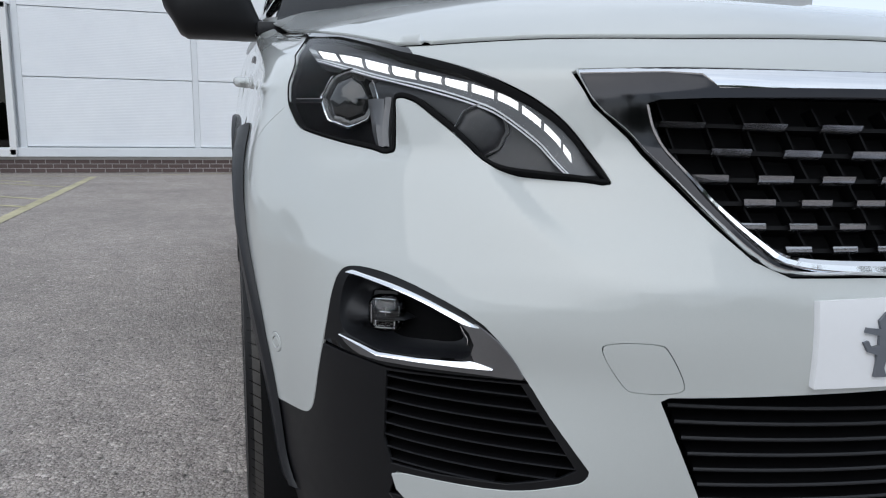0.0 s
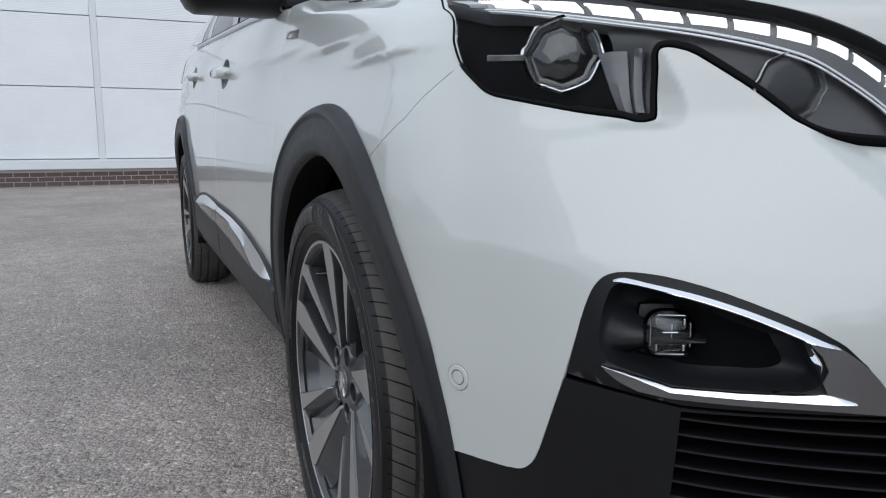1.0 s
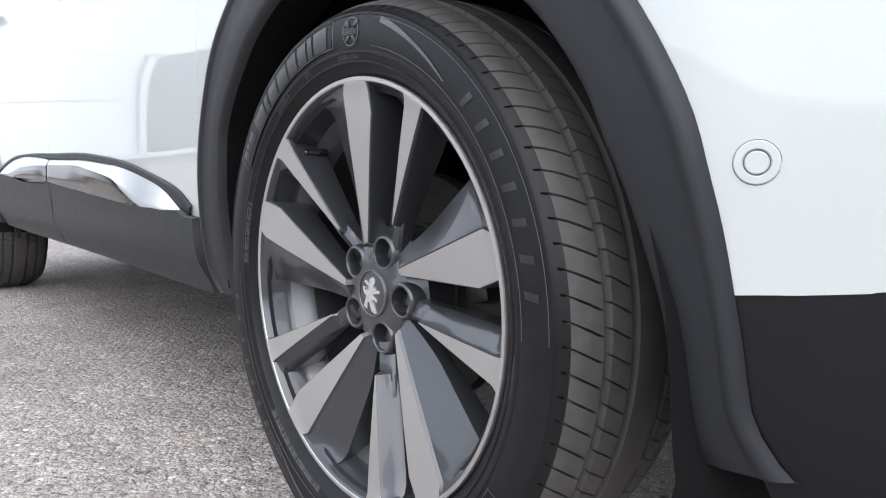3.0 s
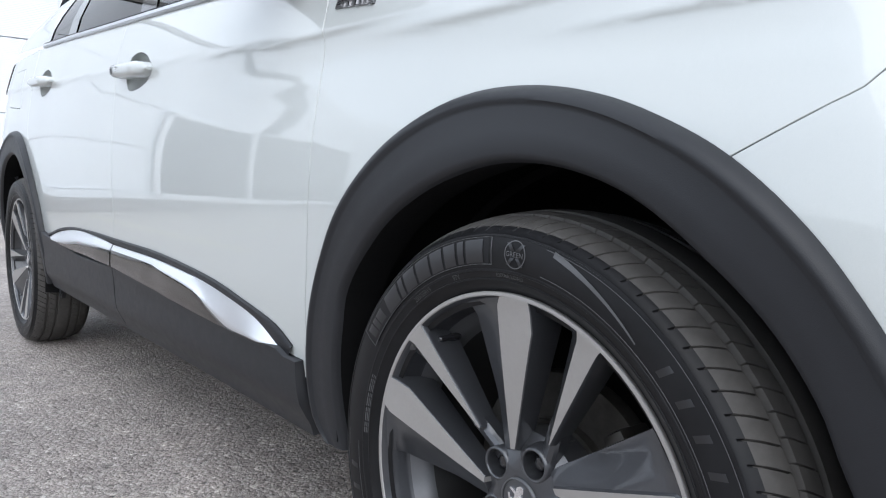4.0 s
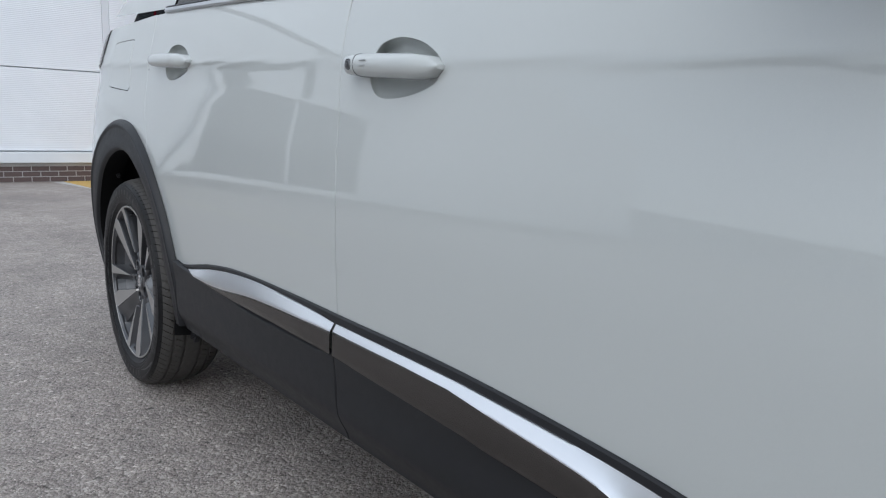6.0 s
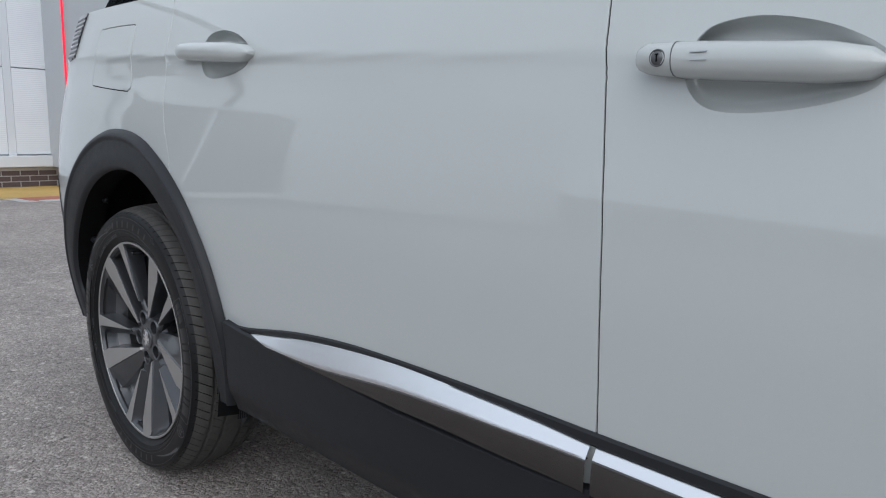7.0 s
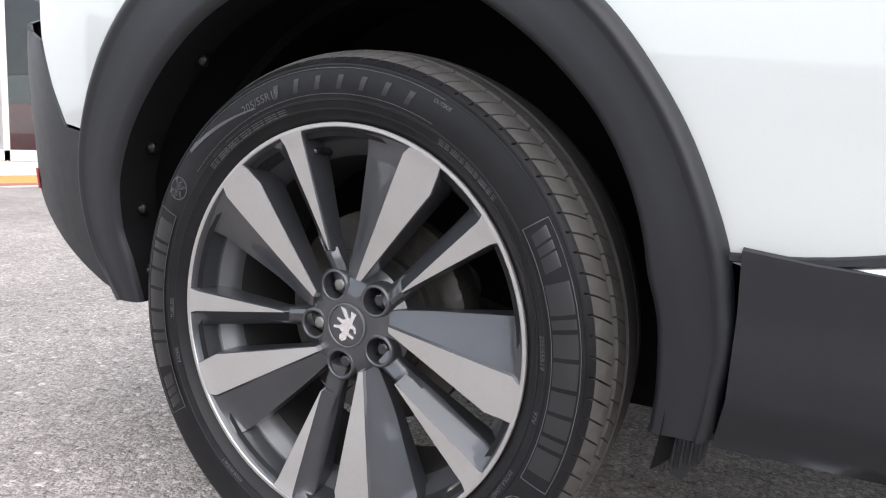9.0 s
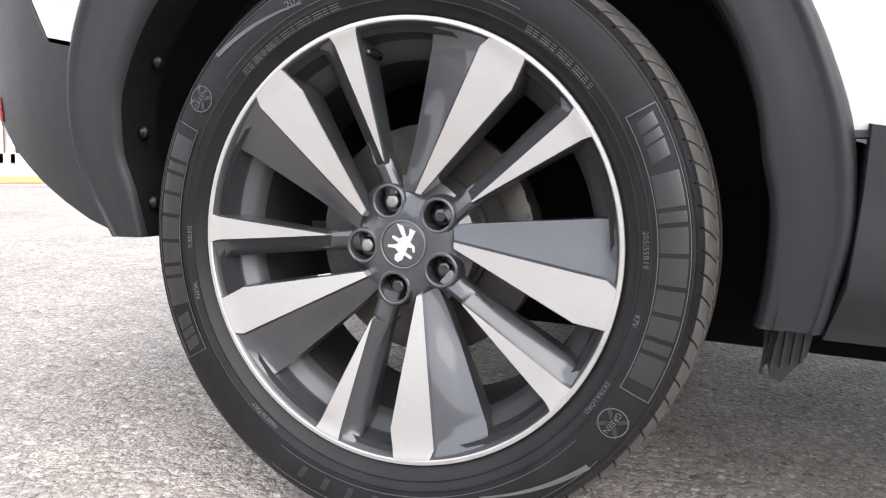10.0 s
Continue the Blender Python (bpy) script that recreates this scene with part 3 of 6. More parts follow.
def building():
    wall = bmesh.new()
    # brick plinth core, cladding core behind the panels
    box(wall, -7.0, WALL_Y + 0.16, 2.4, 17.6, 0.2, 4.8)
    base = tagged(part("wall_north", wall, SHEET_TRIM, None), "white clad showroom wall on a low brick plinth", "wall", kind="structure")
    # cladding panels between vertical flashings
    seams = [-15.6, -12.9, -10.2, -7.5, -4.2, -1.5, 1.2, 1.75]
    for x0, x1 in zip(seams, seams[1:]):
        for z0, z1 in ((0.44, 1.555), (1.57, 2.66), (2.675, 3.75), (3.765, 4.8)):
            if x0 == -7.5 and z1 < 2.7:
                continue
            bm = bmesh.new()
            box(bm, (x0 + x1) / 2, WALL_Y + 0.03, (z0 + z1) / 2, x1 - x0 - 0.10, 0.06, z1 - z0, 0.006)
            part("panel", bm, SHEET, base)
        bm = bmesh.new()
        box(bm, x0, WALL_Y + 0.035, 2.6, 0.095, 0.06, 4.4, 0.004)
        part("flashing", bm, SHEET_TRIM, base)
    bm = bmesh.new()
    box(bm, -7.0, WALL_Y + 0.0, 0.345, 17.5, 0.12, 0.15, 0.01)
    part("sill_flashing", bm, SHEET_TRIM, base)
    bm = bmesh.new()
    box(bm, -7.0, WALL_Y + 0.031, 0.135, 17.5, 0.02, 0.27)
    part("mortar", bm, MORTAR, base)
    # window left of the panels
    bm = bmesh.new()
    for cx, cz, sx, sz in ((-4.34, 1.5, 0.10, 2.4), (-7.35, 1.5, 0.10, 2.4), (-5.85, 0.33, 3.1, 0.12), (-5.85, 2.66, 3.1, 0.10), (-5.85, 1.5, 0.06, 2.3)):
        box(bm, cx, WALL_Y - 0.03, cz, sx, 0.12, sz, 0.006)
    w = tagged(part("window_1", bm, FRAME_WHITE, None), "white-framed showroom window with dark interior behind", "window", kind="structure")
    bm = bmesh.new()
    box(bm, -5.85, WALL_Y + 0.0, 1.5, 3.0, 0.012, 2.3)
    part("pane", bm, GLASS_TINT, w).visible_shadow = False
    # portal panel with red light strips
    bm = bmesh.new()
    box(bm, 2.19, 11.42, 2.45, 1.06, 0.78, 4.36, 0.01)
    portal = tagged(part("wall_portal", bm, GREY_PANEL, None), "grey entrance portal panel edged with red light strips", "wall", kind="structure")
    for x in (1.66, 2.72):
        bm = bmesh.new()
        box(bm, x, 11.02, 2.45, 0.022, 0.03, 4.36, 0.004)
        part("light_strip", bm, RED_STRIP, portal, "thin red light strip")
    bm = bmesh.new()
    box(bm, 2.19, 11.32, 0.135, 0.90, 0.3, 0.27, 0.006)
    part("plinth", bm, FRAME_WHITE, portal)
    # showroom glazing and dark interior
    bm = bmesh.new()
    for x in (2.98, 3.80, 3.99, 4.62, 5.6, 5.78, 6.8, 8.0, 9.2, 10.4):
        box(bm, x, WALL_Y - 0.12, 1.55, 0.085, 0.10, 2.7, 0.006)
    for z, h in ((0.27, 0.14), (2.9, 0.12)):
        box(bm, 6.7, WALL_Y - 0.12, z, 7.6, 0.10, h, 0.006)
    g = tagged(part("window_2", bm, FRAME_WHITE, None), "white-framed showroom glazing and doors with reflections", "window", kind="structure")
    for x0, x1 in ((3.02, 3.76), (4.03, 4.58), (4.66, 5.56), (5.82, 6.76), (6.84, 7.96), (8.04, 9.16), (9.24, 10.36)):
        bm = bmesh.new()
        box(bm, (x0 + x1) / 2, WALL_Y - 0.12, 1.6, x1 - x0, 0.012, 2.5)
        part("pane", bm, SHOP_GLASS, g).visible_shadow = False
    bm = bmesh.new()
    box(bm, 6.9, WALL_Y + 0.0, 0.1, 7.8, 0.3, 0.2, 0.01)
    part("threshold", bm, FRAME_WHITE, g)
    bm = bmesh.new()
    box(bm, 2.5, 20.0, 2.4, 17.0, 0.2, 5.0)
    box(bm, 2.5, 16.0, 4.9, 17.0, 8.4, 0.1)
    box(bm, 11.0, 16.0, 2.4, 0.2, 8.4, 5.0)
    box(bm, -6.0, 16.0, 2.4, 0.2, 8.4, 5.0)
    tagged(part("wall_interior", bm, INTERIOR, None), "dim showroom interior walls", "wall", kind="structure")
    bm = bmesh.new()
    box(bm, 6.9, WALL_Y + 0.0, 3.95, 8.4, 0.3, 1.9)
    tagged(part("wall_header", bm, GREY_PANEL, None), "grey fascia band above the showroom glazing", "wall", kind="structure")
    # notices on the glass
    for name, x0, x1, z0, z1, mat, label in (("poster", 3.34, 3.585, 1.41, 1.76, POSTER_RED, "red notice with pale bars on the showroom glass"), ("notice", 3.675, 3.82, 1.72, 1.885, FRAME_WHITE, "small white notice on the showroom glass"), ("banner", 4.93, 5.07, .90, 1.42, TEAL, "narrow teal notice on the showroom glass")):
        bm = bmesh.new()
        box(bm, (x0 + x1) / 2, WALL_Y - .135, (z0 + z1) / 2, x1 - x0, .004, z1 - z0)
        ob = tagged(part(name, bm, mat, None), label, "notice")
        if name == "banner":
            continue
        for k, (u, v, w, h) in enumerate(((.5, .80, .6, .10), (.42, .55, .5, .12), (.6, .25, .12, .26), (.3, .30, .10, .10))):
            bm = bmesh.new()
            box(bm, x0 + (x1 - x0) * u, WALL_Y - .139, z0 + (z1 - z0) * v, (x1 - x0) * w, .003, (z1 - z0) * h)
            part("bar", bm, FRAME_WHITE if name == "poster" else PLATE_INK, ob)
    showroom_car(5.2, 14.2, RED_CAR, "dark red car behind the showroom glass")
    showroom_car(9.6, 14.6, BLUE_CAR, "dark grey car behind the showroom glass")
    # bricks of the plinth
    brick = bpy.data.meshes.new("brick")
    bm = bmesh.new()
    box(bm, 0, 0, 0, 0.213, 0.03, 0.063, 0.003)
    bm.to_mesh(brick)
    bm.free()
    brick.materials.append(BRICK)
    for row, z in enumerate((0.038, 0.113, 0.188)):
        for k in range(27):
            ob = new("brick", brick)
            ob.parent = base
            ob.location = (-4.25 + k * 0.2255 + (0.113 if row % 2 else 0), WALL_Y + 0.028 + random.uniform(-0.002, 0.002), z)
    bm = bmesh.new()
    for row, z in enumerate((0.038, 0.113, 0.188)):
        for k in range(50):
            box(bm, -4.475 - k * 0.2255 + (0.113 if row % 2 else 0), WALL_Y + 0.028, z, 0.213, 0.03, 0.063)
    tagged(part("far_bricks", bm, BRICK, base), kind="stuff")


def showroom_car(cx, cy, paint, label):
    """A parked car seen dimly through glass, side on."""
    root = tagged(new("showroom_car"), label, "car", "cars in the showroom")
    root.location = (cx, cy, 0)

    def hull(name, prof, half, inset, mat):
        bm = bmesh.new()
        rows = [[bm.verts.new((x * (1 - abs(v) ** 3 * inset), v * half, z)) for x, z in prof] for v in (-1, -.93, -.6, 0, .6, .93, 1)]
        for a, b in zip(rows, rows[1:]):
            for i in range(len(a)):
                bm.faces.new((a[i], a[(i + 1) % len(a)], b[(i + 1) % len(a)], b[i]))
        bm.faces.new(rows[0])
        bm.faces.new(rows[-1])
        bmesh.ops.recalc_face_normals(bm, faces=bm.faces)
        return part(name, smooth(bm, 45), mat, root, loc=(0, 0, 0))
    hull("body", spline([(-2.1, .35), (-2.12, .62), (-2.0, .80), (-1.2, .93), (-.4, 1.0), (1.6, 1.02), (2.05, .95), (2.12, .6), (2.05, .32), (1.0, .25), (-1.0, .25)], 4, True), .88, .04, paint)
    hull("cabin", spline([(-1.0, .95), (-.35, 1.32), (.2, 1.45), (1.0, 1.45), (1.7, 1.2), (1.95, .98)], 4, True), .72, .10, GLOSS_BLACK)
    hull("roof", spline([(-.15, 1.40), (.25, 1.475), (1.0, 1.475), (1.45, 1.36), (1.0, 1.44), (.3, 1.44)], 3, True), .68, .08, paint)
    for x in (-1.32, 1.32):
        for y in (-.80, .80):
            bm = bmesh.new()
            bmesh.ops.create_cone(bm, cap_ends=True, segments=32, radius1=.33, radius2=.33, depth=.2, matrix=Matrix.Translation((x, y, .33)) @ Matrix.Rotation(radians(90), 4, "X"))
            bmesh.ops.bevel(bm, geom=[e for e in bm.edges if e.calc_face_angle(0) > 1], offset=.03, segments=2, affect="EDGES")
            w = part("wheel", smooth(bm), RUBBER, root, loc=(0, 0, 0))
            bm = bmesh.new()
            bmesh.ops.create_cone(bm, cap_ends=True, segments=20, radius1=.22, radius2=.20, depth=.02, matrix=Matrix.Translation((x, y + (.105 if y > 0 else -.105), .33)) @ Matrix.Rotation(radians(90), 4, "X"))
            part("rim", bm, ALLOY_DARK, w, loc=(0, 0, 0))
    bm = bmesh.new()
    box(bm, -1.9, -.80, .74, .36, .10, .11, .03)
    part("headlamp", smooth(bm), CHROME, root, loc=(0, 0, 0))


def markings():
    flat_mark("yellow_line", (-2.79, 4.9), (-3.02, 10.8), 0.11, YELLOW_PAINT, "worn pale yellow bay line on tarmac")
    flat_mark("yellow_line", (-2.96, 10.86), (-0.6, 11.66), 0.08, YELLOW_PAINT, "worn pale yellow bay line on tarmac")
    for a, b in (((-2.91, 7.1), (-4.6, 8.35)), ((-3.03, 8.75), (-4.6, 9.95)), ((-2.87, 6.3), (-4.4, 7.4)), ((-3.6, 9.65), (-4.6, 10.4))):
        flat_mark("yellow_line", a, b, 0.09, YELLOW_PAINT, "worn pale yellow hatching on tarmac")
    flat_mark("yellow_line", (-3.1, 10.86), (-4.9, 11.1), 0.09, YELLOW_PAINT, "worn pale yellow hatching on tarmac")
    for name, y0, y1, x0, mat, h, label in (("paving_edge", 9.75, 9.92, 0.95, WHITE_PAINT, 0.006, "pale concrete edging strip"),
                                            ("paving_band", 9.92, 10.25, 0.85, RED_PAVE, 0.010, "terracotta paving band"),
                                            ("paving", 10.25, 11.75, 0.7, YELLOW_PAVE, 0.010, "ochre paving at the showroom entrance")):
        bm = bmesh.new()
        x = [x0 + (9.75 - y) * 0.08 for y in (y0, y1)]
        vs = [bm.verts.new(p) for p in ((x[0], y0, h), (12, y0, h), (12, y1, h), (x[1], y1, h))]
        f = bm.faces.new(vs)
        bmesh.ops.extrude_face_region(bm, geom=[f])
        for v in vs:
            v.co.z = -0.01
        bmesh.ops.recalc_face_normals(bm, faces=bm.faces)
        tagged(part(name, bm, mat, None), label, "paving", kind="structure")
    flat_mark("white_line", (0.82, 9.75), (0.45, 11.7), 0.16, WHITE_PAINT, "pale edging line of the paving")


# An angular plain shape that stands for the maker's mark.
EMBLEM = ((-.10, 1.0), (.12, .95), (.20, .70), (.05, .50), (.35, .35), (.75, .50), (.80, .35), (.40, .15), (.25, .0), (.70, -.10), (.72, -.25), (.30, -.25), (.15, -.40), (.45, -.65), (.75, -.95), (.35, -.95),
          (.05, -.60), (-.10, -.50), (-.15, -.70), (-.05, -1.0), (-.45, -1.0), (-.40, -.60), (-.40, -.30), (-.70, -.20), (-.85, .10), (-.70, .15), (-.60, -.05), (-.35, .0), (-.35, .30), (-.80, .40), (-.75, .55), (-.30, .50), (-.35, .75))


# ---------------------------------------------------------------- the car
car = tagged(new("car"), "pearl white estate SUV with black cladding, parked on tarmac", "car")
car.location = BASE
HUB_Z, AXLE_R = 0.345, 2.84
ARCH_F = ((-14, .50), (-9, .474), (-4, .447), (1, .441), (8, .4375), (17, .4405), (24, .447), (31, .450), (38, .453), (46, .457), (58, .459), (67, .4575), (76, .4585), (88, .462), (102, .467), (115, .465), (128, .460), (137, .457), (148, .450), (158, .449), (171, .452), (181, .446), (188, .410), (196, .38))
ARCH_FI = ((-14, .41), (-4, .391), (5, .386), (14, .381), (24, .381), (31, .386), (40, .388), (52, .386), (65, .388), (76, .386), (89, .382), (103, .374), (118, .370), (133, .370), (147, .373), (158, .360), (171, .357), (188, .352), (196, .35))
ARCH_R = ((-9, .440), (0, .448), (6, .457), (11, .460), (17.5, .465), (25, .467), (32, .471), (40, .476), (50, .485), (62, .493), (71, .501), (81, .515), (94, .530), (106, .543), (119, .547), (132, .541), (146, .532), (154, .527), (162, .513), (172, .484), (179, .444), (191, .39))
ARCH_RI = ((-9, .384), (3, .386), (11, .389), (16, .388), (22, .394), (30, .402), (40, .410), (50, .414), (58, .418), (67, .424), (78, .431), (92, .434), (104, .433), (118, .430), (131, .427), (146, .426), (157, .421), (163, .409), (167, .402), (174, .380), (184, .368), (191, .364))


def arch_pts(cy, knots, a0, a1, n=24, shrink=0.0):
    """(y, z) points along a wheel arch, by angle from the front."""
    out = []
    for k in range(n + 1):
        a = a0 + (a1 - a0) * k / n
        r = pchip(knots, a) - shrink
        out.append((cy - r * math.cos(radians(a)), HUB_Z + r * math.sin(radians(a))))
    return out


SCOOP = ((1.424, .991), (1.405, 1.006), (1.36, 1.011), (1.306, 1.001), (1.265, .984), (1.240, .964), (1.246, .940), (1.272, .927), (1.32, .917), (1.375, .914), (1.408, .921), (1.428, .941), (1.433, .966))


def scoop(dy, dz):
    """Outline and bowl of the recess behind a door handle."""
    ring = yp(*spline([(y + dy, z + dz) for y, z in SCOOP], 4, True))
    mid = (sum(p[0] for p in ring) / len(ring), sum(p[1] for p in ring) / len(ring))
    rows = []
    for q, o in ((1.0, -.0005), (.985, -.003), (.94, -.009), (.84, -.016), (.66, -.022), (.4, -.025), (.02, -.025)):
        lift = .030 * (1 - q) ** .6  # deepest high under the grip, so that the floor slopes up to the light
        row = [raised(mid[0] + (s - mid[0]) * q, mid[1] + lift + (z - mid[1] - lift * .35) * q, o) for s, z in ring]
        rows.append(row + row[:1])
    loft("handle_recess", rows, PAINT, car, "scooped handle recess", angle=75)
    return ring


HEADLAMP_LOW = spline(yp((-.30, .910), (-.335, .893), (-.362, .864), (-.384, .838), (-.408, .819), (-.434, .802), (-.463, .794), (-.516, .784)) + xs((-.748, .777), (-.736, .7725), (-.728, .7735), (-.7235, .780), (-.7195, .815), (-.7165, .834), (-.711, .8395), (-.702, .838), (-.690, .830), (-.664, .804), (-.644, .783), (-.632, .768), (-.620, .7585), (-.604, .7535), (-.572, .7500), (-.538, .7465), (-.518, .7430)), 5)
HEADLAMP_TOP = spline(xs((-.5125, .7435), (-.5115, .747), (-.522, .770), (-.547, .807), (-.575, .833), (-.602, .851), (-.629, .866), (-.655, .879), (-.684, .892), (-.704, .9005), (-.728, .915), (-.752, .935)), 4)
HEADLAMP_END = ys((-.21, .951), (-.262, .929))
LAMP_RIM = HEADLAMP_LOW + HEADLAMP_TOP + HEADLAMP_END
BONNET_EDGE = xs((-.0, .916), (-.19, .915), (-.40, .911), (-.546, .912), (-.66, .908), (-.70, .909), (-.722, .922), (-.752, .944)) + ys((-.19, .962), (-.05, .978), (.12, .998), (.30, 1.027), (.45, 1.055))
GAP_FRONT = ((.449, 1.032), (.445, 1.01), (.4425, .974), (.438, .923), (.4352, .86), (.4315, .79), (.4305, .71), (.434, .64), (.444, .557), (.453, .498), (.462, .427), (.466, .38))
GAP_MID = ((1.548, 1.13), (1.5405, 1.05), (1.530, .96), (1.5175, .85), (1.510, .77), (1.505, .69), (1.5015, .60), (1.499, .511), (1.496, .40))
GAP_REAR = ((2.715, 1.19), (2.691, 1.15), (2.681, 1.10), (2.680, 1.04), (2.675, .94), (2.657, .88), (2.641, .85), (2.626, .82), (2.614, .782))
BELT = ((.47, 1.030), (.635, 1.045), (.819, 1.062), (1.337, 1.100), (1.692, 1.124), (2.20, 1.160), (2.60, 1.185))


def shifted(pts, dy=0.0, dz=0.0):
    return [(y + dy, z + dz) for y, z in pts]


INSERT_TOP = spline(xs((-.802, .583), (-.7985, .600), (-.793, .617), (-.784, .6285), (-.768, .632), (-.741, .628), (-.702, .613), (-.649, .582), (-.609, .527), (-.583, .482), (-.552, .435), (-.546, .424), (-.552, .412), (-.568, .405), (-.622, .389), (-.70, .383), (-.735, .380)), 3)
TIP = ys((-.425, .398), (-.471, .402), (-.511, .407)) + spline(xs((-.833, .4075), (-.8275, .411), (-.823, .421), (-.820, .440), (-.8155, .488), (-.8105, .527)), 4)


def pocket(y, z):
    """The scooped corner beside the lamp's notch: a facet falling from a crease to the lamp's edge."""
    if not (-.64 < y < -.46 and .74 < z < .86):
        return 0.0
    edge = pchip(((.75, -.616), (.766, -.611), (.792, -.604), (.816, -.592), (.842, -.577)), z)
    return -.011 * min(1.0, max(0.0, (y - edge) / .018)) * step(.758, .776, z) * step(-.47, -.55, y) * step(.86, .83, z)


def bodywork():
    # dark shell behind every joint, its near black standing for the shade in the gaps
    hole_f = ys(*arch_pts(0, ARCH_F, -14, 196, 30, 0.03)[::-1])
    hole_r = ys(*arch_pts(AXLE_R, ARCH_R, -9, 178, 30, 0.03)[::-1])
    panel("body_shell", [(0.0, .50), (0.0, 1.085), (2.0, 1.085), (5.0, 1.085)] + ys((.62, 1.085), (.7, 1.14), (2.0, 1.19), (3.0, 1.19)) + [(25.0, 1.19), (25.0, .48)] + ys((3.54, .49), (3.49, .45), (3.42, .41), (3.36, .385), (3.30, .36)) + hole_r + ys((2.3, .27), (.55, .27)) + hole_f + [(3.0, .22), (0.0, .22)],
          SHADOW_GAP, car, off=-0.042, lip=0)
    # front wing
    panel("front_wing", ys(*arch_pts(0, ARCH_F, 58.5, 171, 20, 0.02)[::-1]) + ys((-.240, .7240), (-.270, .7405), (-.300, .757), (-.338, .778), (-.368, .812), (-.380, .8275)) + yp((-.3875, .8375), (-.379, .8475), (-.366, .8635), (-.340, .8925), (-.303, .9125), (-.264, .9315)) + ys((-.258, .934), (-.183, .956), (-.05, .972), (.12, .992), (.30, 1.021), (.40, 1.04)) + ys(*shifted(GAP_FRONT[:-1], -.0017)),
          PAINT, car, lip=.003, creased=True, label="pearl white front wing", cell=(0.12, 0.02))
    # bonnet
    panel("bonnet", BONNET_EDGE + ys((.62, 1.088)) + [(6.0, 1.088), (3.0, 1.088), (0.0, 1.088)], PAINT, car, off=0.004, lip=0.005, label="pearl white bonnet")
    # nose skin with openings
    around = offset(HEADLAMP_LOW, -.0022, False)[4:] + offset(HEADLAMP_TOP, -.0022, False)[:-10]
    nose = (ys((-.242, .7232), (-.270, .7387), (-.300, .7552), (-.3395, .7774), (-.3690, .8108), (-.3812, .8272)) + [p for p in around[8:]] + xs((-.698, .9055), (-.66, .9052), (-.546, .9092), (-.40, .9082), (-.19, .9122)) + [(0.0, .9132), (0.0, .871)] + xs((-.25, .871), (-.42, .872), (-.534, .870), (-.541, .866), (-.522, .828), (-.488, .793), (-.448, .738), (-.417, .697), (-.390, .666), (-.356, .650), (-.25, .650)) + [(0.0, .650), (0.0, .532)]
            + xs((-.25, .531), (-.36, .526), (-.474, .519), (-.482, .514), (-.435, .403), (-.425, .35), (-.56, .335), (-.722, .345), (-.733, .357), (-.738, .376)) + INSERT_TOP[::-1][1:] + TIP[::-1] + ys(*arch_pts(0, ARCH_F, 7, 57.1, 12, 0.02)))
    cap = spline(xs((-.5405, .5665), (-.529, .5765), (-.491, .5785), (-.4785, .570), (-.4615, .536), (-.468, .5242), (-.506, .5212), (-.5195, .530)), 5, True)

    def skinfold(y, z):
        """The wedge's crease, running down from the lamp towards the plate."""
        if not (-.86 < y < -.64 and .62 < z < .80):
            return pocket(y, z)
        d = (y + .683) * -.684 + (z - .757) * .729
        along = (y + .683) * -.729 + (z - .757) * -.684
        return -.0085 * min(1.0, max(0.0, d / .014)) * step(.065, .016, d) * step(-.012, .008, along) * step(.17, .08, along)
    panel("front_bumper", nose, PAINT, car, off=skinfold, holes=[cap], label="pearl white front bumper skin", cell=(0.10, 0.016), fine=[(3.3, 4.4, .750, .85, .030, .005), (2.2, 3.25, .645, .775, .035, .006)])
    # towing cover
    mid = (sum(p[0] for p in cap) / len(cap), sum(p[1] for p in cap) / len(cap))
    panel("towing_cover", [(s + (mid[0] - s) * .03, z + (mid[1] - z) * .045) for s, z in cap], PAINT, car, off=0.0006, lip=0.006, label="painted towing eye cover")
    # black lower nose with fog recess and side intake
    recess = spline(xs((-.784, .615), (-.776, .622), (-.762, .6195), (-.733, .6115), (-.706, .6005), (-.680, .5875), (-.673, .582), (-.670, .570), (-.665, .560), (-.6615, .550), (-.664, .5425), (-.679, .537), (-.713, .536), (-.751, .534), (-.770, .540), (-.787, .547), (-.792, .565), (-.790, .593)), 3, True)
    intake = xs((-.746, .510), (-.69, .514), (-.612, .516), (-.585, .470), (-.558, .424), (-.575, .412), (-.625, .396), (-.70, .390), (-.740, .389), (-.748, .42))
    bezel = xs((-.8095, .5285)) + INSERT_TOP[:25] + xs((-.606, .5215), (-.68, .5195), (-.745, .5165), (-.775, .521))
    panel("fog_bezel", bezel, BUMPER_BLACK, car, off=-0.001, holes=[recess], cell=(0.1, 0.012), label="black fog lamp bezel")
    skirt = TIP[:-2] + xs((-.811, .522), (-.775, .5175), (-.745, .513), (-.68, .516), (-.604, .518)) + INSERT_TOP[26:] + xs((-.741, .345), (-.70, .30), (-.70, .22)) + ys((-.50, .20)) + ys(*arch_pts(0, ARCH_F, -14, 7, 5, 0.02))
    panel("lower_bumper", [(s, z) for s, z in skirt], BUMPER_BLACK, car, off=-0.002, holes=[intake], cell=(0.12, 0.018), label="black plastic lower bumper")
    # black sheet in place of the shade inside the intake
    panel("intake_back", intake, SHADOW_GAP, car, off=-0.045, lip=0)
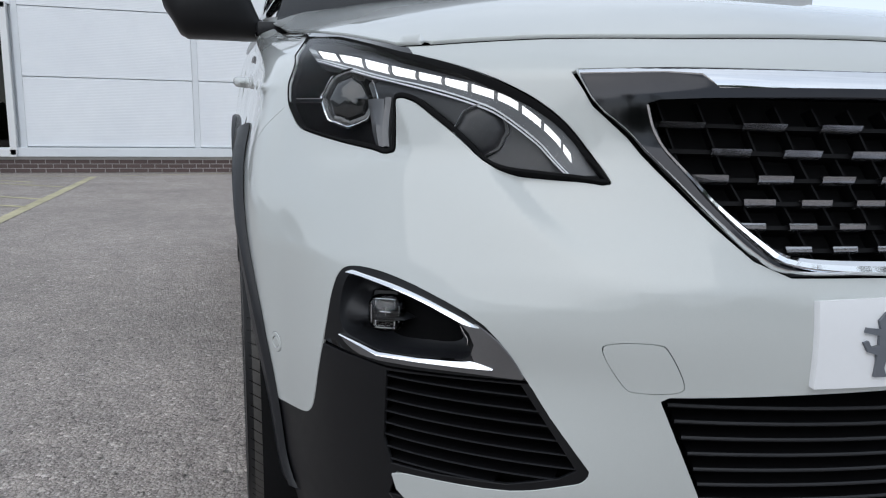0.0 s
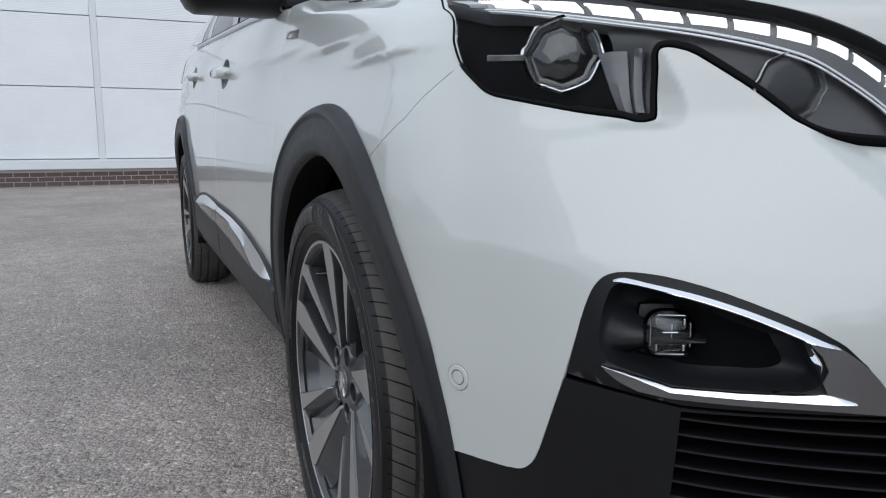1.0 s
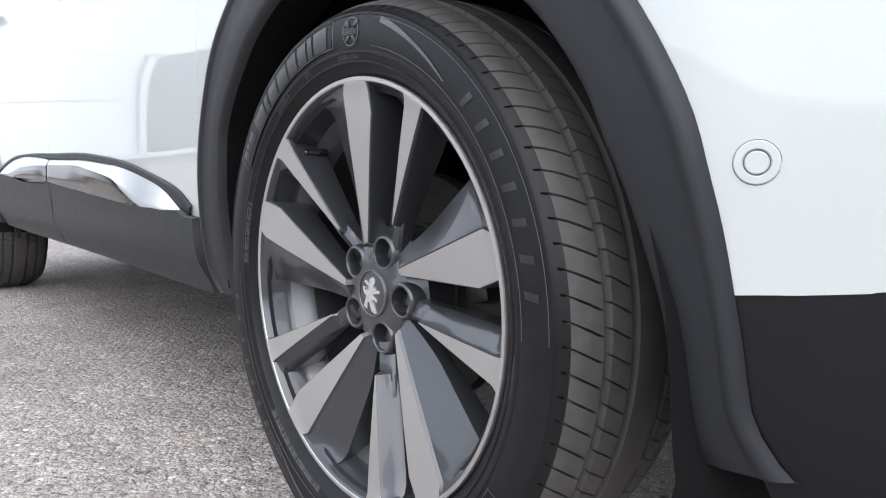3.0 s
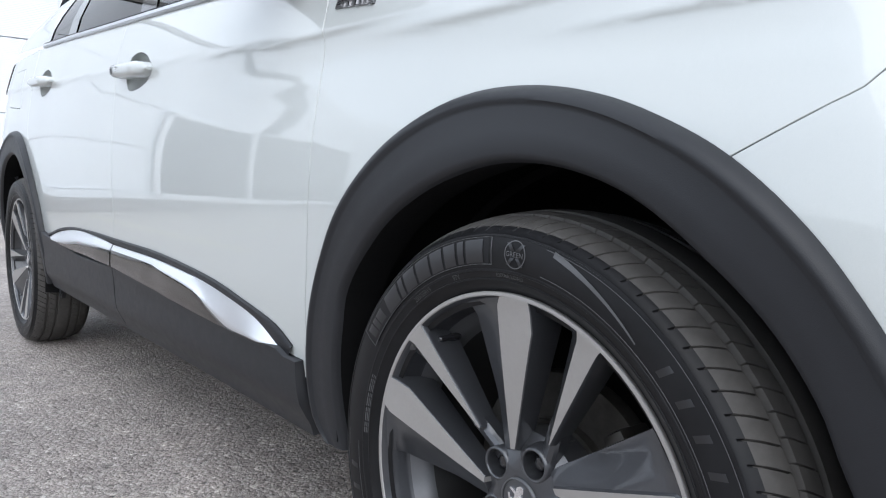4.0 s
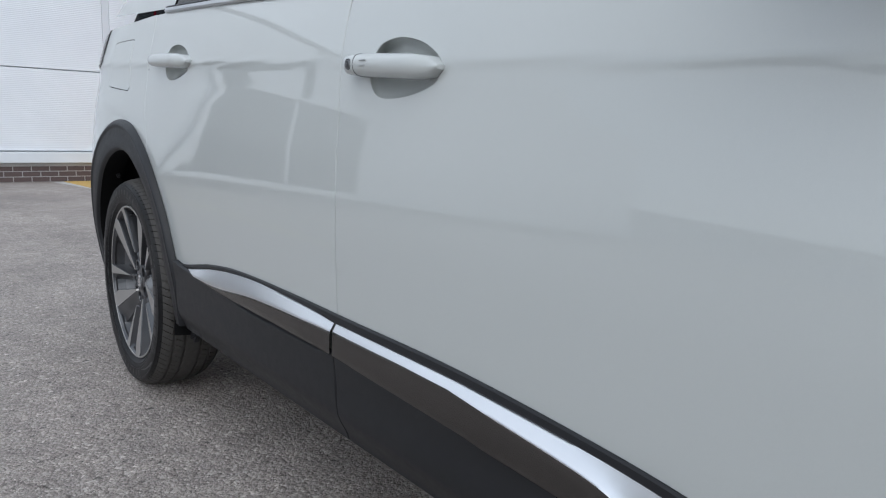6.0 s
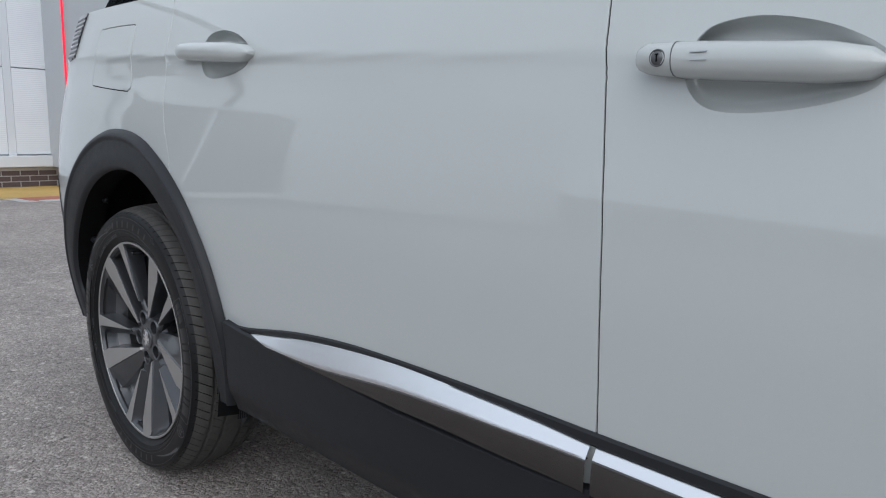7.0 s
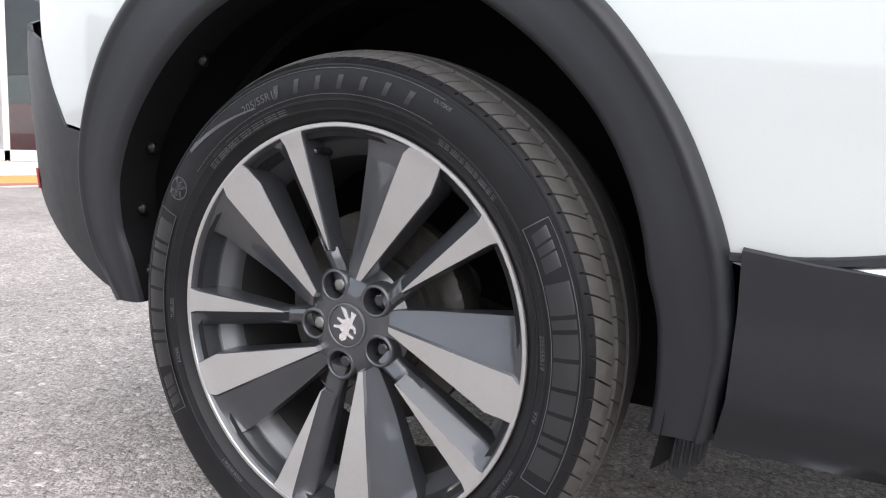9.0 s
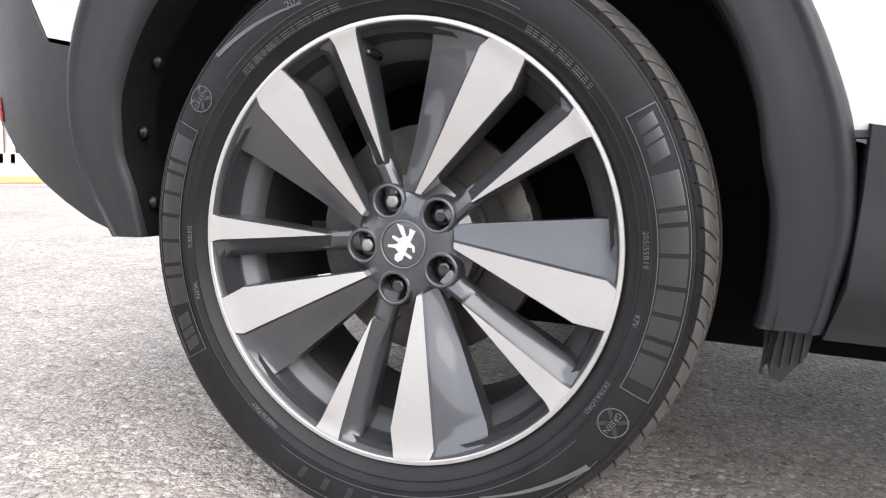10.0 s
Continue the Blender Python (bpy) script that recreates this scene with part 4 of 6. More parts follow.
    for k in range(8):
        z = 0.502 - k * 0.0155
        right = pchip(((.385, -.70), (.396, -.625), (.412, -.572), (.424, -.556), (.47, -.583), (.516, -.613)), z)
        line = [at_x(x, z) for x in np.linspace(-.748, right, 14)]
        rows = []
        for o, dz in ((-.034, .003), (-.006, .0012), (-.0045, .0004), (-.0045, -.0005), (-.007, -.0012), (-.034, -.002)):
            rows.append([raised(s, zz + dz, o) for s, zz in line])
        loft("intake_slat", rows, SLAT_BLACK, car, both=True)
        # thin lighter loft that paints the highlight along the slat's edge
        loft("slat_highlight", [[raised(s, zz + dz, o) for s, zz in line] for o, dz in ((-.0058, .0016), (-.0042, .0010), (-.0042, .0001))], BLACK_TRIM, car)
    # fog recess bowl, deepening towards the middle of the car
    mid = sum(p[0] for p in recess) / len(recess), sum(p[1] for p in recess) / len(recess)
    s_far, s_near = max(p[0] for p in recess), min(p[0] for p in recess)

    def deep(s):
        return .25 + .75 * step(s_far + .01, s_far - .05 * (s_far - s_near), s)
    rows = []
    for q, o in ((1.0, -.002), (.99, -.012), (.975, -.022), (.94, -.036), (.6, -.046), (.02, -.048)):
        row = [raised(mid[0] + (s - mid[0]) * q, mid[1] + (z - mid[1]) * q, o * deep(s)) for s, z in recess]
        rows.append(row + row[:1])
    loft("fog_recess", rows, BLACK_TRIM, car, "black fog lamp recess", angle=70)
    # blade round the fog lamp: smoked wing, bright strips on it
    wing = spline(xs((-.655, .582), (-.645, .574), (-.634, .564), (-.622, .549), (-.613, .534), (-.609, .526)), 4) + xs((-.610, .5238), (-.624, .5238), (-.651, .5245), (-.679, .5245), (-.713, .5235), (-.752, .5225)) + spline(xs((-.770, .5245), (-.781, .531), (-.788, .539), (-.790, .544)), 4)
    wing += xs((-.770, .538), (-.751, .530), (-.713, .532), (-.679, .534), (-.656, .537), (-.6605, .548), (-.658, .559), (-.663, .572), (-.671, .582), (-.673, .588))
    panel("fog_blade", wing, SMOKED_SATIN, car, off=.003, lip=.008, label="smoked satin fog lamp blade", cell=(0.05, 0.006))
    up_out = spline(xs((-.781, .624), (-.775, .6265), (-.761, .6235), (-.733, .6165), (-.706, .6065), (-.679, .5938), (-.664, .586), (-.653, .5805)), 5)
    up_in = spline(xs((-.781, .622), (-.776, .6215), (-.762, .6188), (-.734, .6105), (-.706, .600), (-.680, .5875), (-.667, .5815), (-.653, .5795)), 5)
    strip("chrome_strip", up_out, up_in, ((0, -.001), (.0, .003), (.12, .0042), (.88, .0068), (1, .006), (1, -.004)), CHROME, car, "polished chrome upper fog lamp strip")
    fa_l = spline(xs((-.6745, .5835), (-.6705, .571), (-.6660, .563), (-.6645, .558)), 6)
    fa_r = spline(xs((-.6730, .5850), (-.6680, .575), (-.6635, .566), (-.6637, .558)), 6)
    strip("chrome_facet", fa_r, fa_l, ((0, .001), (0, .0045), (.2, .0046), (1, .0)), CHROME, car, "short chrome facet", n=24)
    arm_t = xs((-.7895, .545), (-.770, .539), (-.7515, .533), (-.713, .5350), (-.679, .5372), (-.669, .5383), (-.661, .5395), (-.654, .5390), (-.647, .537), (-.6385, .534))
    arm_b = xs((-.7895, .5435), (-.770, .5365), (-.7515, .5285), (-.713, .5298), (-.679, .5308), (-.669, .531), (-.661, .531), (-.654, .5312), (-.647, .5317), (-.6385, .533))
    strip("chrome_arm", arm_t, arm_b, ((0, -.006), (0, .0035), (.10, .0045), (.88, .0068), (1, .0062), (1, .001)), CHROME, car, "polished chrome lower fog lamp strip", even=False)
    # fog lamp
    s, z = at_x(-.738, .575)
    c, n = Vector((-.735, -.632, .5745)), (normal(s, z) + Vector((0, -.6, 0))).normalized()
    turn = n.to_track_quat("Z", "Y").to_matrix().to_4x4()

    def barrel(r, depth, power, front):
        bm = bmesh.new()
        bmesh.ops.create_uvsphere(bm, u_segments=32, v_segments=16, radius=1.0)
        for v in bm.verts:
            k = (abs(v.co.x) ** power + abs(v.co.y) ** power) ** (1 / power) if abs(v.co.z) < .999 else 1
            h = math.hypot(v.co.x, v.co.y)
            f = h / k if k > 1e-6 else 1
            v.co = (v.co.x * f * r, v.co.y * f * r, v.co.z * depth + front)
        bmesh.ops.transform(bm, matrix=Matrix.Translation(c) @ turn, verts=bm.verts)
        return smooth(bm, 60)
    lamp = part("fog_lamp", barrel(.0235, .017, 3.2, .006), FOG_LENS, car, "clear rounded fog lamp")
    part("bowl", barrel(.0215, .010, 3.0, -.006), GRILLE_DARK, lamp)
    bm = bmesh.new()
    box(bm, *(c - n * 0.018), 0.052, 0.052, 0.012, 0.010, turn=turn)
    part("bezel", smooth(bm), BUMPER_BLACK, lamp)
    bm = bmesh.new()
    for dx, dy, sx, sy in ((0, 0.0175, .026, .0022), (0, -0.0175, .026, .0022), (0.0175, 0, .0014, .022), (-0.0175, 0, .0014, .022), (.012, .012, .002, .006), (-.012, .012, .002, .006), (.012, -.012, .002, .006), (-.012, -.012, .002, .006), (0, 0.002, .014, .0012), (0.001, 0, .0012, .020)):
        box(bm, *(c + n * 0.010 + turn.to_3x3() @ Vector((dx, dy, 0))), sx, sy, 0.006, 0.0005, turn=turn)
    part("reflector", bm, CHROME, lamp)
    # parking sensor
    s, z = at_y(-.446, .490)
    c, n = raised(s, z, 0.0), normal(s, z)
    m = Matrix.Translation(c) @ n.to_track_quat("X", "Z").to_matrix().to_4x4()
    bm = bmesh.new()
    revolve(bm, [(0.0001, .0014), (.0070, .0014), (.0077, .0008), (.0078, -.0025), (.0088, -.0025), (.0089, .0008), (.0096, .0016), (.0140, .0014), (.0148, .0004), (.0149, -.004)], 36)
    bmesh.ops.transform(bm, matrix=m, verts=bm.verts)
    bmesh.ops.recalc_face_normals(bm, faces=bm.faces)
    sensor = part("parking_sensor", smooth(bm, 30), PAINT, car, "round painted parking sensor")
    bm = bmesh.new()
    revolve(bm, [(.0079, -.0005), (.0080, .0004), (.0086, .0004), (.0087, -.0005)], 36)
    revolve(bm, [(.0148, -.001), (.0149, .0003), (.0153, .0003), (.0154, -.001)], 36)
    bmesh.ops.transform(bm, matrix=m, verts=bm.verts)
    bmesh.ops.recalc_face_normals(bm, faces=bm.faces)
    gap = part("sensor_gap", smooth(bm, 30), LAMP_SILVER_DARK, sensor, "dark ring gaps of the sensor")
    gap.location = (0, 0, 0)
    twin = sensor.copy()
    scene.collection.objects.link(twin)
    twin.scale.x = -1
    # doors
    front_scoop, rear_scoop = scoop(0, 0), scoop(1.082, .069)
    belt = list(BELT)
    fd = shifted(GAP_FRONT, .0017)[1:][::-1]
    fdoor = fd + [(.455, 1.029)] + [(.47, 1.030)] + [(y, pchip(belt, y)) for y in (.635, .82, 1.0, 1.2, 1.35)] + [(1.543, pchip(belt, 1.543))] + shifted(GAP_MID, -.0015)[1:]
    panel("front_door", ys(*fdoor), PAINT, car, holes=[front_scoop], creased=True, lip=.003, label="pearl white front door", cell=(0.2, 0.025))
    rdoor = shifted(GAP_MID, .0015)[1:][::-1] + [(1.550, pchip(belt, 1.550))] + [(y, pchip(belt, y)) for y in (1.7, 1.95, 2.2, 2.45, 2.6)] + [(2.708, 1.188)] + shifted(GAP_REAR, -.0015)[1:] + arch_pts(AXLE_R, ARCH_R, 62, 18, 10, 0.02) + [(2.39, .475), (2.30, .445), (2.30, .40)]
    panel("rear_door", ys(*rdoor), PAINT, car, holes=[rear_scoop], creased=True, lip=.003, label="pearl white rear door", cell=(0.2, 0.025))
    # rear quarter, bumper and fuel flap
    flap = spline(yp((3.108, .992), (3.098, 1.06), (3.088, 1.122), (3.06, 1.132), (2.90, 1.130), (2.876, 1.118), (2.868, 1.05), (2.858, .985), (2.868, .968), (2.90, .966), (3.09, .983)), 4, True)
    quarter = shifted(GAP_REAR, .0015) + arch_pts(AXLE_R, ARCH_R, 62.5, 156, 20, 0.02) + [(3.325, .578), (3.374, .586), (3.405, .640), (3.44, .72), (3.46, .80)]
    panel("rear_quarter", ys(*quarter) + [(22.6, .80), (22.6, 1.19)], PAINT, car, holes=[flap], lip=.003, label="pearl white rear quarter panel", creased=True, cell=(0.2, 0.025))
    small = [(s + (sum(p[0] for p in flap) / len(flap) - s) * .035, z + (1.05 - z) * .035) for s, z in flap]
    panel("fuel_flap", small, PAINT, car, label="painted fuel flap", off=0.0004, lip=0.004, cell=(0.15, 0.012))
    lamp = ys((3.262, 1.066), (3.335, 1.060), (3.36, 1.09), (3.34, 1.188), (3.232, 1.188))
    panel("tail_lamp", lamp, GLOSS_BLACK, car, off=0.003, lip=.004, label="dark tail lamp edge with ribbed lens", cell=(0.1, 0.02))
    for k in range(9):
        z = 1.07 + k * .013
        line = [at_y(y, z) for y in np.linspace(3.262 - k * .003, 3.345, 6)]
        loft("tail_lamp_rib", [[raised(s, zz + d, o) for s, zz in line] for d, o in ((.004, .003), (.002, .0045), (-.002, .0045), (-.004, .003))], LAMP_SILVER_DARK, car)
    panel("tailgate", [(22.63, .79), (22.63, 1.19), (25.0, 1.19), (25.0, .72), (24.0, .72)], PAINT, car, label="pearl white tailgate")
    black = ys((3.325, .572), (3.374, .580), (3.408, .636), (3.443, .716)) + [(22.6, .79), (24.0, .71), (25.0, .71), (25.0, .46)] + ys((3.533, .469), (3.492, .430), (3.421, .389), (3.368, .362), (3.32, .341), (3.272, .328)) + ys(*arch_pts(AXLE_R, ARCH_R, 181, 159, 10, -0.004))
    panel("rear_bumper", black, BLACK_TRIM, car, off=0.002, label="black plastic lower rear bumper")
    s, z = at_y(3.538, .492)
    c, n = raised(s, z, 0.004), normal(s, z)
    bm = bmesh.new()
    box(bm, *c, 0.004, 0.016, 0.036, 0.0015, turn=n.to_track_quat("X", "Z").to_matrix().to_4x4())
    mirrored(part("rear_reflector", smooth(bm), RED_LENS, car, "small red rear reflector"))


def arches():
    shape = ((0.0, .0015), (.03, .009), (.08, .016), (.15, .0205), (.21, .0205), (.25, .0175), (.30, .0165), (.6, .0175), (.9, .0165), (.965, .0145), (1.0, .009))
    for name, cy, out_k, in_k, a0, a1 in (("front_arch_cladding", 0, ARCH_F, ARCH_FI, -12, 188), ("rear_arch_cladding", AXLE_R, ARCH_R, ARCH_RI, -9, 183)):
        rows, inner = [], []
        for k in range(97):
            a = a0 + (a1 - a0) * k / 96
            ro, ri = pchip(out_k, a), pchip(in_k, a)
            row = []
            for t, o in shape:
                r = ro + (ri - ro) * t
                y, z = cy - r * math.cos(radians(a)), HUB_Z + r * math.sin(radians(a))
                zz = max(z, .24)
                s, _ = at_y(y, zz)
                p = Vector(skin(s, zz))
                flat = -side(cy - ro * math.cos(radians(a)), max(.3, HUB_Z + ro * math.sin(radians(a))))
                push = t * (1 if cy else step(5, 70, a))
                x = p.x * (1 - push) + min(p.x, -flat) * push if abs(cy - y) < .6 else p.x
                px = x - o * (1 if cy else 1 - .55 * step(75, 15, a)) + (0 if cy else .005 * t * step(40, 0, a))
                row.append((px, y, max(z, .294 if cy or a > 90 else .27)))
            last = row[-1]
            dy, dz = last[1] - cy, last[2] - HUB_Z
            row.append((last[0] + .004, cy + dy * .995, HUB_Z + dz * .995))
            inner.append([row[-1], (last[0] + .03, cy + dy * .998, HUB_Z + dz * .998), (last[0] + .07, cy + dy * 1.004, HUB_Z + dz * 1.004)])
            rows.append(row)
        loft(name, rows, BLACK_TRIM, car, "black textured wheel arch cladding", angle=50)
        # the cladding's return, coloured liner black for the shade inside the arch
        loft("arch_return", inner, LINER, car, angle=50)
        bm = bmesh.new()
        prof = []
        for k in range(49):
            a = a0 - (4 if cy else 8) + (a1 - a0 + (3 if cy else 6)) * k / 48
            r = pchip(in_k, min(max(a, a0), a1)) + .012
            prof.append((cy - r * math.cos(radians(a)), HUB_Z + r * math.sin(radians(a))))
        rows = [[(x, cy + (y - cy) * q, HUB_Z + (z - HUB_Z) * q) for y, z in prof] for x, q in ((-.885, 1.0), (-.84, 1.03), (-.72, 1.03), (-.715, 1.0), (-.70, 1.0), (-.695, 1.03), (-.56, 1.03), (-.555, .1))]
        bm.free()
        liner = loft("wheel_arch_liner", rows, LINER, car, "black wheel arch liner")
        for a in ((150, 163, 176, 128) if cy else ()):
            r = pchip(in_k, a) - .004
            bm = bmesh.new()
            revolve(bm, [(.0001, -.008), (.004, -.008), (.005, -.005), (.0075, -.005), (.009, -.002), (.009, .004)], 20, (-.858, cy - r * math.cos(radians(a)), HUB_Z + r * math.sin(radians(a))))
            part("bolt", smooth(bm, 30), BUMPER_BLACK, car)
    # ribbed flap before the rear wheel
    plate = [(2.398, .33), (2.452, .33), (2.448, .262), (2.440, .236), (2.430, .232), (2.408, .262)]
    rows = [[(x, y, z) for y, z in plate + plate[:1]] for x in (-.822, -.835, -.835, -.822)]
    flap = loft("air_deflector", [[(-.829, 2.43, .28)] * 7] + rows[:2] + [[(-.829 - .0065, 2.43, .28)] * 7], BLACK_TRIM, car, "ribbed black air deflector flap", angle=40)
    for k in range(5):
        y0, y1 = 2.409 + k * .0095, 2.412 + k * .0085
        bm = bmesh.new()
        box(bm, -.837, (y0 + y1) / 2, .294 - .004 * k, .006, .0032, .078, .0008, turn=Matrix.Rotation(radians(4), 4, "X"))
        part("rib", bm, BLACK_TRIM, flap)


def sills():
    up_f = yp(*spline([(.553, .417), (.631, .453), (.727, .473), (.857, .492), (1.0, .503), (1.158, .511), (1.35, .514), (1.497, .516)], 5))
    cr_f = yp(*spline([(.553, .4165), (.655, .420), (.745, .4235), (.83, .449), (.905, .473), (1.163, .497), (1.35, .500), (1.497, .502)], 5))
    lo_f = yp(*spline([(.553, .416), (.66, .418), (.757, .421), (.845, .423), (.945, .427), (1.175, .440), (1.35, .449), (1.497, .457)], 5))
    up_r = yp(*spline([(1.506, .516), (1.60, .523), (1.75, .528), (1.869, .529), (2.015, .521), (2.153, .506), (2.318, .480)], 6))
    cr_r = yp(*spline([(1.506, .500), (1.60, .501), (1.75, .499), (1.873, .494), (2.05, .4785), (2.17, .4765), (2.318, .4795)], 6))
    lo_r = yp(*spline([(1.506, .457), (1.60, .460), (1.75, .464), (1.875, .465), (2.05, .470), (2.17, .4755), (2.318, .479)], 6))
    for up, cr, lo in ((up_f, cr_f, lo_f), (up_r, cr_r, lo_r)):
        tops = [.003 + min(.0165, .7 * (Vector(skin(*a)) - Vector(skin(*b))).length) for a, b in zip(up, cr)]
        feet = [h + max(.002, .019 - h) * step(0, .02, (Vector(skin(*a)) - Vector(skin(*b))).length) for h, a, b in zip(tops, cr, lo)]

        def run(a, b, t, lift):
            return [raised(p[0] + (q[0] - p[0]) * t, p[1] + (q[1] - p[1]) * t, h) for p, q, h in zip(a, b, lift)]
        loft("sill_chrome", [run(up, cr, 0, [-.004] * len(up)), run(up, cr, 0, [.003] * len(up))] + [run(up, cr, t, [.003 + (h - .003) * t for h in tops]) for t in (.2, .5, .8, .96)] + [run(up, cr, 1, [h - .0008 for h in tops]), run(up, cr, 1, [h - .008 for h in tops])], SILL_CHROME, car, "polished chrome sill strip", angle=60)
        # smoked band; part of its darkness is painted-in reflection of the ground
        loft("sill_smoked_band", [run(cr, lo, 0, [h - .008 for h in tops]), run(cr, lo, 0, [h - .0012 for h in tops])] + [run(cr, lo, t, [h * (1 - t) + f * t for h, f in zip(tops, feet)]) for t in (.06, .3, .6, .94)] + [run(cr, lo, 1, [f - .002 for f in feet]), run(cr, lo, 1, [0] * len(up))], SILL_SMOKE, car, "smoked lower band of the sill strip, darkened for mirrored ground", angle=60)
    edge = yp(*spline([(.508, .427), (.568, .456), (.697, .482), (.856, .506), (1.156, .527), (1.459, .532), (1.681, .536), (1.889, .536), (2.02, .531), (2.16, .516), (2.315, .490), (2.40, .486)], 8))
    chrome_top = resample(yp((.515, .408)) + up_f + up_r + yp((2.40, .478)), len(edge) - 1)
    edge = resample(edge, len(edge) - 1)
    strip("sill_seal", edge, chrome_top, ((0, -.002), (0, .003), (.15, .006), (.8, .007), (1, .005), (1, .0)), BLACK_TRIM, car, "black rubber strip over the sill chrome", even=False)
    top = [(.478, .398), (.478, .409), (.52, .410)] + [(.545, .419), (.66, .419), (.757, .421), (.89, .426), (1.145, .440), (1.35, .451), (1.494, .456)]
    bottom = [(1.494, .285), (1.2, .285), (.8, .283), (.47, .280)]
    panel("front_sill_cladding", ys(*top) + ys(*bottom), BLACK_TRIM, car, off=lambda y, z: .016 + .004 * step(.41, .36, z) - .018 * step(.35, .285, z), lip=.03, label="black plastic sill cladding", cell=(0.25, 0.012))
    top = [(1.499, .463), (1.56, .452), (1.87, .452), (2.04, .468), (2.20, .4755), (2.325, .484), (2.386, .492)]
    bottom = [(2.3855, .43), (2.389, .345), (2.400, .287), (2.0, .285), (1.499, .285)]
    panel("rear_sill_cladding", ys(*top) + ys(*bottom), BLACK_TRIM, car, off=lambda y, z: .016 + .004 * step(.44, .37, z) - .018 * step(.35, .285, z), lip=.03, label="black plastic sill cladding", cell=(0.25, 0.012))


def nose_details():
    # chrome grille surround
    outer = xs((-.536, .867), (-.518, .829), (-.484, .795), (-.444, .740), (-.413, .698), (-.387, .667), (-.355, .6525), (-.25, .6525)) + [(0.0, .6525), (0.0, .662)]
    inner = xs((-.25, .664), (-.348, .665), (-.374, .678), (-.411, .718), (-.455, .783), (-.470, .831), (-.458, .835), (-.405, .837), (-.25, .838)) + [(0.0, .838), (0.0, .868)] + xs((-.25, .868), (-.45, .869))
    panel("grille_surround", outer + inner, GRILLE_DARK, car, off=lambda y, z: .002 + .005 * step(.64, .75, z) * step(.88, .84, z), lip=.014, label="smoked chrome grille surround", cell=(0.08, 0.008))
    edge = resample(spline(xs((-.4705, .829), (-.463, .800), (-.446, .768), (-.412, .718), (-.376, .679), (-.349, .6655), (-.25, .6625)) + [(0.0, .6625)], 6), 60)
    wide = offset(edge, .0045, False)
    edge = offset(edge, lambda i: -(.0012 + .0105 * step(6, 34, i)), False)
    rows = []
    for t, o in ((0, .001), (.0, .006), (.12, .010), (.5, .0115), (.88, .0085), (1, .003)):
        rows.append([raised(p[0] + (q[0] - p[0]) * t, p[1] + (q[1] - p[1]) * t, o) for p, q in zip(edge, wide)])
    loft("grille_edge", rows, CHROME, car, "polished chrome lower grille edge")
    side = resample(spline(xs((-.537, .8655), (-.518, .829), (-.484, .795), (-.444, .740), (-.413, .698), (-.387, .668), (-.355, .6535), (-.25, .6530), (-.12, .6530)), 5), 48)
    strip("grille_side_edge", side, offset(side, .0032, False), ((0, .001), (.1, .0065), (.5, .0085), (1, .0055)), CHROME, car, "bright grille side edge", even=False)
    bar = xs((-.415, .862), (-.404, .853), (-.392, .8415), (-.375, .8385), (-.25, .8385)) + [(0.0, .8385), (0.0, .869)] + xs((-.25, .869), (-.42, .8695), (-.535, .8665), (-.535, .863), (-.45, .864))
    panel("grille_bar_top", bar, CHROME, car, off=lambda y, z: .0075 - .006 * ((z - .854) / .016) ** 2, lip=.006, label="polished chrome upper grille bar", cell=(0.08, 0.004))
    hole = xs((-.47, .836), (-.455, .78), (-.411, .715), (-.374, .675), (-.348, .662)) + [(0.0, .660), (0.0, .84)]
    # black sheet in place of the shade behind the grille
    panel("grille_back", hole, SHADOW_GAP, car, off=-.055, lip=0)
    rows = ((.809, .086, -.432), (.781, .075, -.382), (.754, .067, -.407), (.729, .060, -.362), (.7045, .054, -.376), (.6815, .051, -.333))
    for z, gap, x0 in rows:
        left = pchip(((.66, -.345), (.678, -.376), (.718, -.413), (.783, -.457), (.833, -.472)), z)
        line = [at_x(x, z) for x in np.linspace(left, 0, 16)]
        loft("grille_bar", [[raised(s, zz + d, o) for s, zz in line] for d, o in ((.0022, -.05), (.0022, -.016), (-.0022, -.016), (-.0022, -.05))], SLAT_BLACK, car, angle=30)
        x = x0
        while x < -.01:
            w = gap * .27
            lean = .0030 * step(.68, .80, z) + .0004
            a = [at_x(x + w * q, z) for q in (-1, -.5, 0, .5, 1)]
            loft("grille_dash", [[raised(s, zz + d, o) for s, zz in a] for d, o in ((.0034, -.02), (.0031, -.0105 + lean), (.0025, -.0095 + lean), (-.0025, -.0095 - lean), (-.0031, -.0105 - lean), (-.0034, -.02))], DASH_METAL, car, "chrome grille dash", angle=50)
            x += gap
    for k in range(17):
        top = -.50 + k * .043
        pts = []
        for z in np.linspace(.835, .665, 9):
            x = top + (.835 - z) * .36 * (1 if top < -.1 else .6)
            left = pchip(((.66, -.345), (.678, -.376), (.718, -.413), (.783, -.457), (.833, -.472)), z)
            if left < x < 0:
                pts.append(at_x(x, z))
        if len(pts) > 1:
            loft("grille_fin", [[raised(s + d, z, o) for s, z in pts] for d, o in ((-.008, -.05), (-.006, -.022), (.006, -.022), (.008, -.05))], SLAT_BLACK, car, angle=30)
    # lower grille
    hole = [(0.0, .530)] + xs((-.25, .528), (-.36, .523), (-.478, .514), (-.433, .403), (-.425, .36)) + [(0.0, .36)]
    # black sheet in place of the shade behind the lower grille
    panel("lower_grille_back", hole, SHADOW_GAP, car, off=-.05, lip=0)
